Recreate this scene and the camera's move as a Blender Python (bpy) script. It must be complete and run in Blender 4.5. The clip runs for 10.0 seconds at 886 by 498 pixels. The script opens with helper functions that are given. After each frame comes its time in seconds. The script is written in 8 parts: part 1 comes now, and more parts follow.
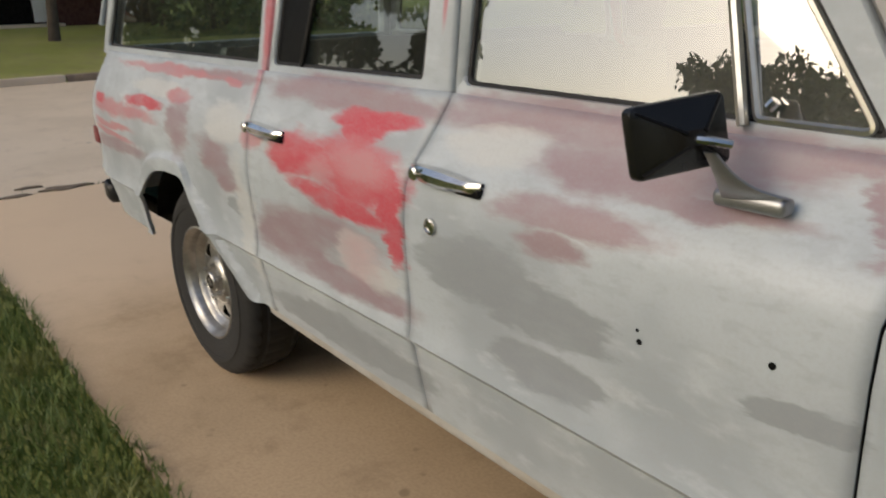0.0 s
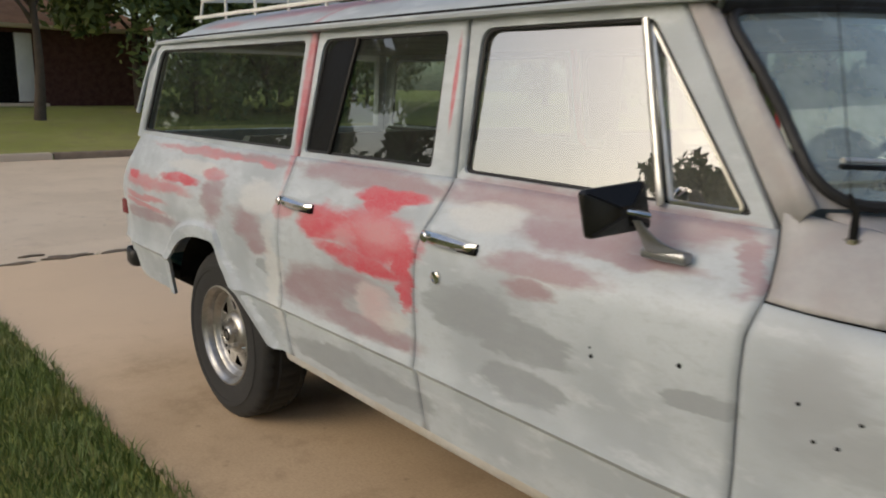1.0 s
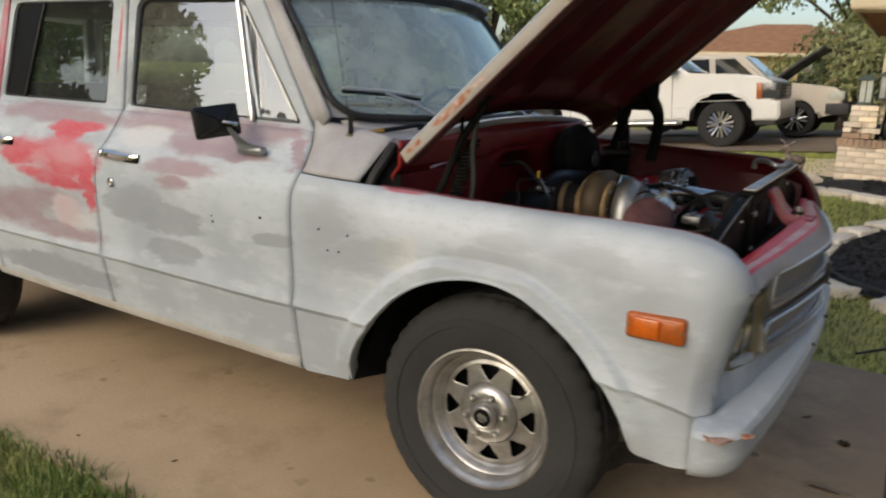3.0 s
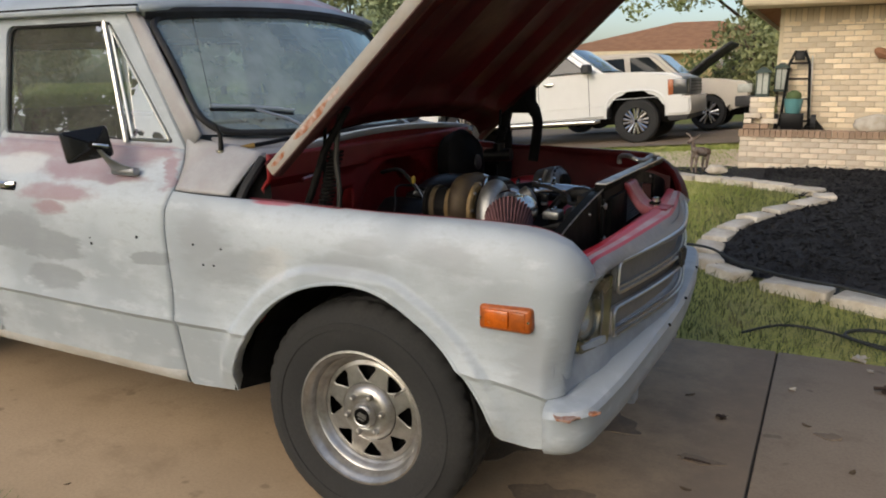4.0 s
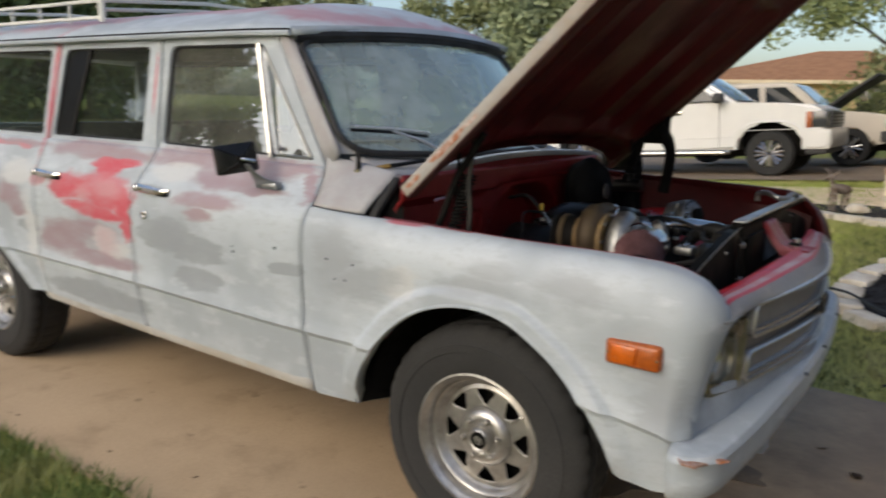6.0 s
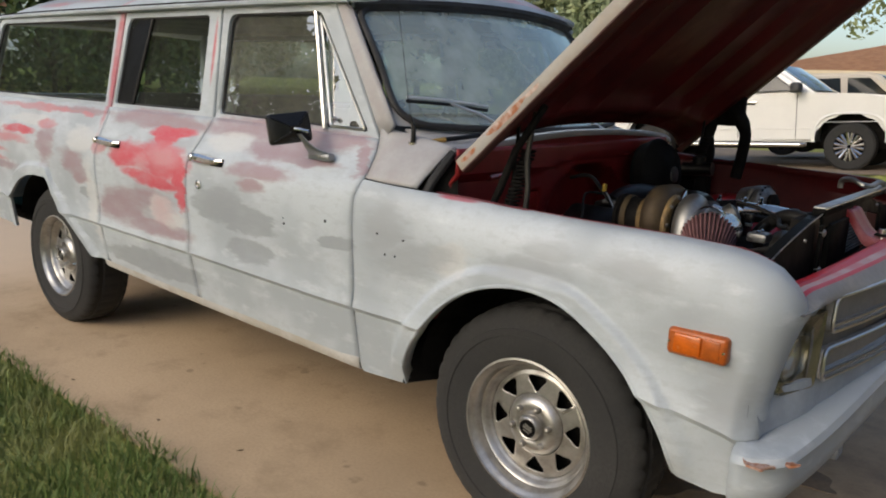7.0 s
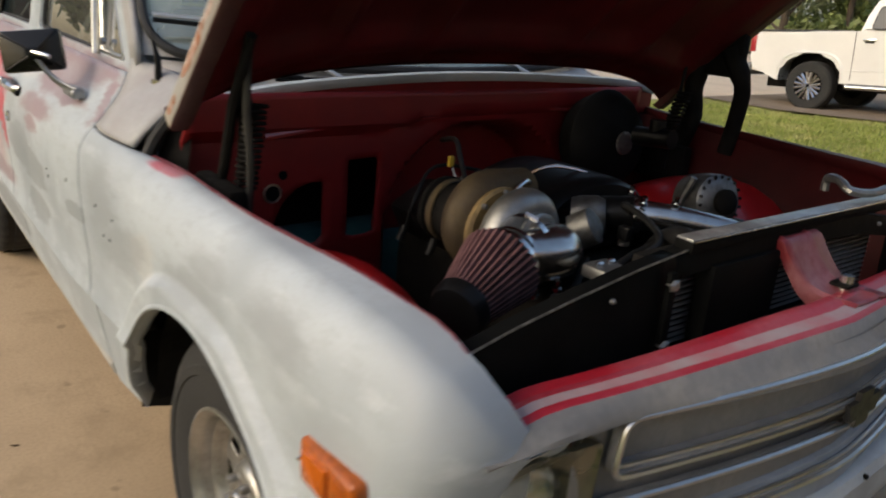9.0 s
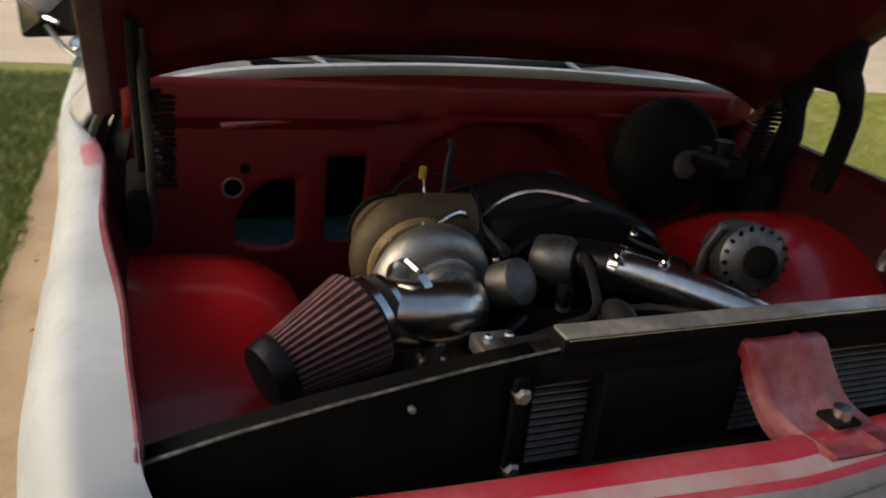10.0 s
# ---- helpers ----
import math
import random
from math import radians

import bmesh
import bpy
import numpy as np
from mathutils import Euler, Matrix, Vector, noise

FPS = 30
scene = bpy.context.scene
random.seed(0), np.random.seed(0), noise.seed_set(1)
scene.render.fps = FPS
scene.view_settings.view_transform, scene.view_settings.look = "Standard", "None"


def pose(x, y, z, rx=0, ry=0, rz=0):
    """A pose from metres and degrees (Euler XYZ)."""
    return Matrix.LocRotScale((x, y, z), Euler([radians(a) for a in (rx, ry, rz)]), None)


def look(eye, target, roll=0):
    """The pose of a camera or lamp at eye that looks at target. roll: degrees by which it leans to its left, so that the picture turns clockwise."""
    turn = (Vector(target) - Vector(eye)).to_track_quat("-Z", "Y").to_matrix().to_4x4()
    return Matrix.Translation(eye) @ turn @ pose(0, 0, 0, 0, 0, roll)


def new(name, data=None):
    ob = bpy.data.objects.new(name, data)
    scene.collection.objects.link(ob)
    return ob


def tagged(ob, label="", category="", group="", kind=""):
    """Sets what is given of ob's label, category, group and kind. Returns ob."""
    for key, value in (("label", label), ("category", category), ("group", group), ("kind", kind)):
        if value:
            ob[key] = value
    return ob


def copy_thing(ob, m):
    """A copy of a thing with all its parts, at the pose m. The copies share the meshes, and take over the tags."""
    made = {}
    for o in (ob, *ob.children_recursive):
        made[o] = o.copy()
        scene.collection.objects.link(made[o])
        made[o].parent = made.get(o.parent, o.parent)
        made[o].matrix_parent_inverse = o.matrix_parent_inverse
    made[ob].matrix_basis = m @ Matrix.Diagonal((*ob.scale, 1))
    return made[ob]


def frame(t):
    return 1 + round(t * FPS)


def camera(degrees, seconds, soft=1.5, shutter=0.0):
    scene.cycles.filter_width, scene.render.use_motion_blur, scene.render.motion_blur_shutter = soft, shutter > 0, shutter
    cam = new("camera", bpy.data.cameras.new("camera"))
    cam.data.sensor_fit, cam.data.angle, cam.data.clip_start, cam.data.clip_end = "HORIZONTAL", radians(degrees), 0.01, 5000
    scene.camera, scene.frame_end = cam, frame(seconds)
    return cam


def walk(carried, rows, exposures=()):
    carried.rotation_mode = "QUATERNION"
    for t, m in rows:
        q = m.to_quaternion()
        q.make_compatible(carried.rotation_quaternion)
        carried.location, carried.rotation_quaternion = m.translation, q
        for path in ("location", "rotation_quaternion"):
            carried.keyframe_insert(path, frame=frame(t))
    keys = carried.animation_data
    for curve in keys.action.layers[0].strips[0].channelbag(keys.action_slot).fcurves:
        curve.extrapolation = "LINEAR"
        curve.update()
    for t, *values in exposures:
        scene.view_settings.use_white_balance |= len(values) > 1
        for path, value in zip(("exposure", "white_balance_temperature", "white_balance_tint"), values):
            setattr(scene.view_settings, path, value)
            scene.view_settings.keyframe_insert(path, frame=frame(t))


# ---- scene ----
cam = camera(59.9, 10.0, soft=1.9, shutter=0.4)
EXPOSURES = [(0.0, -0.22, 6950, 10), (1.5, -0.10, 6850, 10), (3.0, 0.08, 6850, 10), (4.5, 0.10, 6600, 10), (6.2, 0.14, 6600, 10), (8.0, 0.12, 6850, 10), (9.0, 0.28, 7150, 10), (9.5, 0.52, 7500, 10), (10.0, 0.54, 7800, 10)]
PATH = [
    (0, (-0.349, -1.969, 1.48), (-1.829, -0.78, 0.851), -1.4),
    (0.5, (-0.206, -2.241, 1.516), (-1.706, -1.019, 1.008), 0.2),
    (1, (0.003, -2.388, 1.527), (-1.466, -1.093, 1.121), 0.9),
    (1.5, (0.367, -2.464, 1.515), (-1.103, -1.16, 1.143), 2.1),
    (2, (0.591, -2.661, 1.493), (-0.632, -1.128, 1.1), 1.3),
    (2.5, (0.772, -2.814, 1.465), (-0.235, -1.159, 0.967), 1.6),
    (3, (1.051, -2.87, 1.472), (0.047, -1.201, 1.018), 2.0),
    (3.2, (1.178, -2.907, 1.465), (0.21, -1.207, 1.05), 1.6),
    (4.3, (1.319, -2.821, 1.492), (0.447, -1.076, 1.051), -0.5),
    (4.5, (1.32, -2.816, 1.492), (0.447, -1.068, 1.066), -0.2),
    (5, (1.318, -2.829, 1.503), (0.423, -1.084, 1.107), 0.4),
    (5.5, (1.309, -2.839, 1.503), (0.329, -1.137, 1.125), 0.8),
    (6, (1.276, -2.877, 1.506), (0.143, -1.274, 1.123), 1.3),
    (6.2, (1.254, -2.89, 1.506), (0.038, -1.352, 1.111), 1.5),
    (7.3, (1.213, -2.605, 1.443), (-0.039, -1.104, 1.021), 2.4),
    (7.5, (1.192, -2.414, 1.448), (0.026, -0.851, 1.005), 3.5),
    (8, (1.212, -2.079, 1.468), (0.047, -0.525, 0.989), 3.6),
    (8.5, (1.385, -1.765, 1.52), (-0.011, -0.47, 0.905), 4.1),
    (9, (1.366, -1.399, 1.504), (-0.121, -0.221, 0.872), 4.4),
    (9.5, (1.272, -1.008, 1.549), (-0.294, 0.024, 0.853), 5.1),
    (10, (1.36, -0.759, 1.58), (-0.349, -0.047, 0.823), 6.1),
]
walk(cam, [(t, look(eye, target, roll)) for t, eye, target, roll in PATH], EXPOSURES)

# ---- world and light ----
SUN_ELEV, SUN_TURN = 29.0, 193.0
world = bpy.data.worlds.new("sky")
scene.world = world
world.use_nodes = True
wn = world.node_tree.nodes
sky = wn.new("ShaderNodeTexSky")
sky.sky_type, sky.sun_disc = "NISHITA", False
sky.sun_elevation, sky.sun_rotation = radians(SUN_ELEV), radians(SUN_TURN)
sky.air_density, sky.dust_density, sky.ozone_density = 1.0, 2.6, 1.8
wn["Background"].inputs["Strength"].default_value = 0.172
world.node_tree.links.new(sky.outputs[0], wn["Background"].inputs["Color"])
sun = new("sun", bpy.data.lights.new("sun", "SUN"))
sun.data.energy, sun.data.angle, sun.data.color = 0.75, radians(40), (1.0, 0.92, 0.78)
sa, se = radians(SUN_TURN), radians(SUN_ELEV)
sun_way = Vector((math.sin(sa) * math.cos(se), math.cos(sa) * math.cos(se), math.sin(se)))
sun.matrix_world = look(sun_way * 60, (0, 0, 0))


# ---- materials ----
def node(nt, kind, **values):
    n = nt.nodes.new(kind)
    for key, v in values.items():
        n.inputs[key].default_value = v
    return n


def noise_of(nt, co, scale, detail=4.0, rough=0.6):
    n = node(nt, "ShaderNodeTexNoise", Scale=scale, Detail=detail, Roughness=rough)
    nt.links.new(co, n.inputs["Vector"])
    return n.outputs["Fac"]


def ramp(nt, fac, low, high, a=0.0, b=1.0):
    m = node(nt, "ShaderNodeMapRange")
    m.interpolation_type = "SMOOTHSTEP"
    for i, v in zip((1, 2, 3, 4), (low, high, a, b)):
        m.inputs[i].default_value = v
    nt.links.new(fac, m.inputs[0])
    return m.outputs[0]


def mix(nt, fac, a, b, how="MIX"):
    m = nt.nodes.new("ShaderNodeMix")
    m.data_type, m.blend_type = "RGBA", how
    if isinstance(fac, float):
        m.inputs[0].default_value = fac
    else:
        nt.links.new(fac, m.inputs[0])
    for i, v in ((6, a), (7, b)):
        if isinstance(v, (tuple, list)):
            m.inputs[i].default_value = (*v[:3], 1)
        else:
            nt.links.new(v, m.inputs[i])
    return m.outputs[2]


def blank(name):
    m = bpy.data.materials.new(name)
    m.use_nodes = True
    nt = m.node_tree
    return m, nt, nt.nodes["Principled BSDF"], nt.nodes.new("ShaderNodeTexCoord").outputs["Object"]


def bump(nt, b, height, strength, distance):
    n = node(nt, "ShaderNodeBump", Strength=strength, Distance=distance)
    nt.links.new(height, n.inputs["Height"])
    nt.links.new(n.outputs[0], b.inputs["Normal"])


def surface(name, colour, rough=0.6, metal=0.0, second=None, scale=3.0, fine=60.0, relief=0.15, spread=0.25, depth=0.003, coat=0.0, jitter=0.0, gloss=0.5):
    """A plain surface: base colour, stains at a large scale, grain at a fine one."""
    m, nt, b, co = blank(name)
    dark = second or tuple(c * (1 - spread) for c in colour)
    big = ramp(nt, noise_of(nt, co, scale), 0.35, 0.68)
    small = noise_of(nt, co, fine, 3.0)
    col = mix(nt, big, colour, dark)
    col = mix(nt, ramp(nt, small, 0.3, 0.75, 0.0, 0.5), col, tuple(c * (1 - spread * 0.8) for c in colour))
    if jitter:
        info = nt.nodes.new("ShaderNodeObjectInfo")
        hsv = nt.nodes.new("ShaderNodeHueSaturation")
        nt.links.new(ramp(nt, info.outputs["Random"], 0.0, 1.0, 1 - jitter, 1 + jitter), hsv.inputs["Value"])
        nt.links.new(col, hsv.inputs["Color"])
        col = hsv.outputs[0]
    nt.links.new(col, b.inputs["Base Color"])
    nt.links.new(ramp(nt, big, 0, 1, rough, min(1, rough * 1.25)), b.inputs["Roughness"])
    b.inputs["Metallic"].default_value = metal
    b.inputs["Coat Weight"].default_value = coat
    b.inputs["Specular IOR Level"].default_value = gloss
    if relief:
        bump(nt, b, small, relief, depth)
    return m


def glass(name, tint, see=0.85, shine=0.08, dust=(0.58, 0.56, 0.48), mirror=(1, 1, 1)):
    """Thin glass: part see-through, part mirror, stronger at a slant, with a film of dust."""
    m = bpy.data.materials.new(name)
    m.use_nodes = True
    nt = m.node_tree
    nt.nodes.remove(nt.nodes["Principled BSDF"])
    clear, gloss, face = nt.nodes.new("ShaderNodeBsdfTransparent"), nt.nodes.new("ShaderNodeBsdfGlossy"), nt.nodes.new("ShaderNodeLayerWeight")
    film = nt.nodes.new("ShaderNodeBsdfDiffuse")
    film.inputs[0].default_value = (*dust, 1)
    dusty = nt.nodes.new("ShaderNodeMixShader")
    co = nt.nodes.new("ShaderNodeTexCoord").outputs["Object"]
    nt.links.new(ramp(nt, noise_of(nt, co, 5.0), 0.3, 0.7, (1 - see) * 0.7, (1 - see) * 1.3), dusty.inputs[0])
    clear.inputs[0].default_value = (*tint, 1)
    gloss.inputs["Roughness"].default_value = 0.0
    gloss.inputs["Color"].default_value = (*mirror, 1)
    face.inputs[0].default_value = 0.5
    steep, lift = nt.nodes.new("ShaderNodeMath"), nt.nodes.new("ShaderNodeMath")
    steep.operation, lift.operation = "POWER", "MULTIPLY_ADD"
    steep.inputs[1].default_value = 5.0
    nt.links.new(face.outputs["Facing"], steep.inputs[0])
    nt.links.new(steep.outputs[0], lift.inputs[0])
    lift.inputs[1].default_value, lift.inputs[2].default_value = 1 - shine, shine
    both = nt.nodes.new("ShaderNodeMixShader")
    nt.links.new(lift.outputs[0], both.inputs[0])
    nt.links.new(clear.outputs[0], dusty.inputs[1])
    nt.links.new(film.outputs[0], dusty.inputs[2])
    nt.links.new(dusty.outputs[0], both.inputs[1])
    nt.links.new(gloss.outputs[0], both.inputs[2])
    nt.links.new(both.outputs[0], nt.nodes["Material Output"].inputs[0])
    return m


# where sanded-through and spot-primed areas lie on the truck's side: x, z, half length, half height, tilt
RED_SPOTS = [
    (-1.94, 1.190, 0.17, 0.022, 1), (-1.95, 1.15, 0.09, 0.04, 0), (-2.25, 1.065, 0.16, 0.062, 2), (-1.97, 1.06, 0.22, 0.085, 0), (-2.05, 0.968, 0.22, 0.034, -4), (-1.80, 1.02, 0.06, 0.09, 0), (-1.79, 0.92, 0.038, 0.065, 3),
    (-3.53, 1.10, 0.20, 0.026, 0), (-4.09, 1.075, 0.11, 0.022, 2)]
RUBBED_STRIPS = [(-2.58, 1.50, 0.030, 0.30, 0), (-1.748, 1.55, 0.010, 0.12, 0), (-0.30, 1.094, 0.07, 0.006, -2)]
PINK_SPOTS = [
    (-3.35, 1.235, 0.50, 0.018, 0), (-3.92, 0.97, 0.27, 0.017, 0), (-3.82, 1.045, 0.40, 0.030, 0), (-2.76, 1.225, 0.07, 0.014, 0),
    (-2.53, 1.075, 0.06, 0.035, 5), (-3.15, 1.15, 0.12, 0.020, 4), (-1.88, 1.20, 0.11, 0.014, 4), (-3.95, 0.93, 0.3, 0.014, -3), (-2.33, 1.06, 0.05, 0.05, 10)]
MAUVE_SPOTS = [
    (-2.15, 1.24, 0.33, 0.036, 0), (-1.87, 1.23, 0.22, 0.030, 0), (-2.32, 0.82, 0.24, 0.085, 3), (-2.0, 0.75, 0.30, 0.038, 0), (-1.84, 0.735, 0.09, 0.020, 2), (-3.14, 1.044, 0.10, 0.10, -30),
    (-2.79, 0.975, 0.14, 0.065, -14), (-3.88, 0.88, 0.34, 0.030, 0), (-2.87, 1.24, 0.35, 0.020, 0), (-2.72, 0.90, 0.10, 0.024, 2), (-2.12, 0.884, 0.22, 0.045, 2), (-1.36, 1.24, 0.36, 0.045, 0),
    (-1.08, 1.23, 0.36, 0.040, 0), (-1.18, 1.175, 0.21, 0.045, 1), (-1.02, 1.145, 0.16, 0.018, 1), (-1.25, 1.085, 0.17, 0.030, 2), (-1.28, 1.025, 0.095, 0.024, 1), (-0.79, 1.235, 0.08, 0.024, 2), (-0.74, 1.18, 0.035, 0.06, 0)]
GREY_SPOTS = [
    (-1.50, 0.928, 0.20, 0.075, 4), (-1.32, 0.885, 0.180, 0.060, 2), (-1.30, 0.758, 0.160, 0.050, 2), (-0.77, 0.885, 0.10, 0.024, 3),
    (-2.1, 0.56, 0.45, 0.06, 0), (-2.7, 0.84, 0.06, 0.03, 0)]
WHITE_SPOTS = [(-1.97, 0.85, 0.085, 0.060, 6), (-1.87, 0.80, 0.085, 0.034, 8), (-1.51, 1.175, 0.125, 0.042, 2), (-0.27, 0.90, 0.08, 0.06, 0), (-3.4, 1.165, 0.25, 0.03, 0), (-2.72, 1.10, 0.16, 0.06, 0), (-2.62, 0.80, 0.05, 0.20, 0)]
FAINT_SPOTS = [(-0.56, 0.97, 0.075, 0.10, 0), (-0.42, 0.88, 0.16, 0.06, 10), (0.06, 0.985, 0.10, 0.03, 0), (0.62, 0.72, 0.06, 0.10, 0), (0.02, 0.93, 0.14, 0.035, 4), (0.36, 0.98, 0.12, 0.04, -4)]
OVER_SPOTS = [(-2.12, 1.042, 0.066, 0.036, 4), (-1.93, 1.075, 0.13, 0.05, 2), (-1.95, 0.84, 0.08, 0.06, 0)]
ROOF_SPOTS = [(-2.75, 1.85, 0.55, 0.030, 2), (-1.7, 1.885, 0.55, 0.025, -1), (-1.05, 1.835, 0.25, 0.025, -6), (-3.5, 1.81, 0.2, 0.015, 0)]


def patches(nt, co, grain, spots, soft, high=None):
    """Mask of some spots with brushed, uneven edges."""
    total = None
    for x, z, rx, rz, tilt in spots:
        mp = nt.nodes.new("ShaderNodeMapping")
        mp.vector_type = "TEXTURE"
        mp.inputs["Location"].default_value = (x, 0, z)
        mp.inputs["Rotation"].default_value = (0, radians(-tilt), 0)
        mp.inputs["Scale"].default_value = (rx, 1e4, rz)
        ln = nt.nodes.new("ShaderNodeVectorMath")
        ln.operation = "LENGTH"
        add = nt.nodes.new("ShaderNodeMath")
        add.operation = "ADD"
        nt.links.new(co, mp.inputs[0])
        nt.links.new(mp.outputs[0], ln.inputs[0])
        nt.links.new(ln.outputs["Value"], add.inputs[0])
        nt.links.new(grain, add.inputs[1])
        one = ramp(nt, add.outputs[0], 1.0 + soft, 1.0 - soft)
        if total is None:
            total = one
        else:
            mx = nt.nodes.new("ShaderNodeMath")
            mx.operation = "MAXIMUM"
            nt.links.new(total, mx.inputs[0])
            nt.links.new(one, mx.inputs[1])
            total = mx.outputs[0]
    return total


def primer(name, spotted=True):
    """Grey primer rubbed down by hand, with old red and mauve showing through."""
    m, nt, b, co = blank(name)
    stretch = nt.nodes.new("ShaderNodeMapping")
    stretch.inputs["Scale"].default_value = (1.0, 1.0, 2.6)
    nt.links.new(co, stretch.inputs[0])
    streak, cloud, dust = noise_of(nt, stretch.outputs[0], 5.5, 5.0), noise_of(nt, co, 2.2, 3.0), noise_of(nt, co, 140.0, 2.0)
    col = mix(nt, ramp(nt, cloud, 0.38, 0.62), (0.47, 0.520, 0.552), (0.362, 0.403, 0.434))
    col = mix(nt, ramp(nt, streak, 0.52, 0.70, 0.0, 0.7), col, (0.54, 0.588, 0.612))
    col = mix(nt, ramp(nt, noise_of(nt, stretch.outputs[0], 17.0, 3.0), 0.50, 0.66, 0.0, 0.35), col, (0.357, 0.388, 0.41))
    if spotted:
        drag = nt.nodes.new("ShaderNodeMapping")
        drag.inputs["Scale"].default_value = (0.55, 1.0, 1.9)
        nt.links.new(co, drag.inputs[0])
        brush = node(nt, "ShaderNodeTexNoise", Scale=9.0, Detail=5.0, Roughness=0.62)
        nt.links.new(drag.outputs[0], brush.inputs["Vector"])
        centre = nt.nodes.new("ShaderNodeVectorMath")
        centre.operation = "SUBTRACT"
        centre.inputs[1].default_value = (0.5, 0.5, 0.5)
        nt.links.new(brush.outputs["Color"], centre.inputs[0])
        wander = nt.nodes.new("ShaderNodeVectorMath")
        wander.operation = "MULTIPLY_ADD"
        wander.inputs[1].default_value = (0.24, 0.0, 0.065)
        nt.links.new(centre.outputs[0], wander.inputs[0])
        nt.links.new(co, wander.inputs[2])
        spot_co = wander.outputs[0]
        wob = nt.nodes.new("ShaderNodeMath")
        wob.operation = "MULTIPLY_ADD"
        nt.links.new(noise_of(nt, stretch.outputs[0], 8.0, 4.0, 0.65), wob.inputs[0])
        wob.inputs[1].default_value, wob.inputs[2].default_value = 0.9, -0.45
        for spots, shade, soft, most in (
            (GREY_SPOTS, (0.27, 0.293, 0.312), 0.15, 0.84), (MAUVE_SPOTS, (0.31, 0.21, 0.23), 0.34, 0.90), (WHITE_SPOTS, (0.56, 0.57, 0.56), 0.3, 0.8),
            (PINK_SPOTS, (0.50, 0.19, 0.21), 0.35, 0.85), (RED_SPOTS, (0.54, 0.05, 0.078), 0.30, 0.95), (RUBBED_STRIPS, (0.48, 0.06, 0.09), 0.35, 0.85), (OVER_SPOTS, (0.53, 0.32, 0.34), 0.7, 0.62), (ROOF_SPOTS, (0.44, 0.17, 0.19), 0.5, 0.75), (FAINT_SPOTS, (0.31, 0.335, 0.355), 0.4, 0.8)):
            mask = patches(nt, co if spots is RUBBED_STRIPS else spot_co, wob.outputs[0], spots, soft)
            thin = nt.nodes.new("ShaderNodeMath")
            thin.operation = "MULTIPLY"
            nt.links.new(mask, thin.inputs[0])
            nt.links.new(ramp(nt, streak, 0.30, 0.60, most * 0.75, most), thin.inputs[1])
            col = mix(nt, thin.outputs[0], col, shade)
    col = mix(nt, ramp(nt, dust, 0.35, 0.8, 0.0, 0.22), col, (0.36, 0.37, 0.37))
    nt.links.new(col, b.inputs["Base Color"])
    nt.links.new(ramp(nt, cloud, 0.3, 0.7, 0.42, 0.56), b.inputs["Roughness"])
    bump(nt, b, dust, 0.06, 0.001)
    return m


WORN_PRIMER = surface("brownish_worn_primer", (0.395, 0.395, 0.395), 0.5, scale=5, second=(0.34, 0.315, 0.31), relief=0.08)
ROCKER = surface("dirty_pale_sill", (0.50, 0.49, 0.46), 0.6, scale=7, second=(0.40, 0.36, 0.30), fine=70, relief=0.15)
PRIMER, PRIMER_PLAIN = primer("hand_sanded_primer"), primer("grey_primer", False)
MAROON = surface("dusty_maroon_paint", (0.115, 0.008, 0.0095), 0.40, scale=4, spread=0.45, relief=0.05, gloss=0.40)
# far wing and its liner: dark maroon, deepened for the raised bonnet's shade
MAROON_DARK = surface("shaded_maroon_paint", (0.062, 0.006, 0.007), 0.45, scale=4, second=(0.028, 0.004, 0.0045), relief=0.08, gloss=0.2)
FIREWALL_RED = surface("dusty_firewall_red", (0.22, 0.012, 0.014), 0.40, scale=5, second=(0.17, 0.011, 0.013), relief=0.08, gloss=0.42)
HEADER_RED = surface("scuffed_bright_red", (0.40, 0.014, 0.028), 0.36, scale=6, second=(0.41, 0.07, 0.09), relief=0.08)
MAUVE_GREY = surface("mauve_grey_primer", (0.40, 0.31, 0.31), 0.42, scale=8, second=(0.42, 0.17, 0.185), relief=0.08)
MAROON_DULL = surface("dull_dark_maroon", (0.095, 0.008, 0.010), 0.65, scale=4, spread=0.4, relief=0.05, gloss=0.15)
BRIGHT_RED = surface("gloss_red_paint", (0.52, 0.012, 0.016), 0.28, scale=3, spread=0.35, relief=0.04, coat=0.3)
RUST_EDGE = surface("primer_with_rust", (0.38, 0.365, 0.34), 0.6, scale=4, second=(0.33, 0.27, 0.20), relief=0.2)
HEM_BROWN = surface("rusty_maroon_hem", (0.085, 0.034, 0.026), 0.55, scale=8, second=(0.06, 0.010, 0.010), relief=0.15)
BLACK = surface("black_enamel", (0.0065, 0.0065, 0.007), 0.33, scale=6, spread=0.4, gloss=0.18)
# grime colour, also painting the shade inside openings and wheel wells
DARK = surface("dark_grime_and_shade", (0.011, 0.010, 0.009), 0.75, scale=9, spread=0.5, gloss=0.12)
RUBBER = surface("black_rubber", (0.022, 0.022, 0.023), 0.65, scale=6, spread=0.3, relief=0.25)
TYRE = surface("worn_tyre_rubber", (0.020, 0.0202, 0.020), 0.85, scale=5, second=(0.040, 0.039, 0.037), fine=90, relief=0.3)
CHROME = surface("worn_chrome", (0.72, 0.72, 0.71), 0.16, 1.0, scale=20, spread=0.15, relief=0.03)
TRIM = surface("stainless_trim", (0.68, 0.67, 0.63), 0.28, 1.0, scale=15, spread=0.15, relief=0.05)
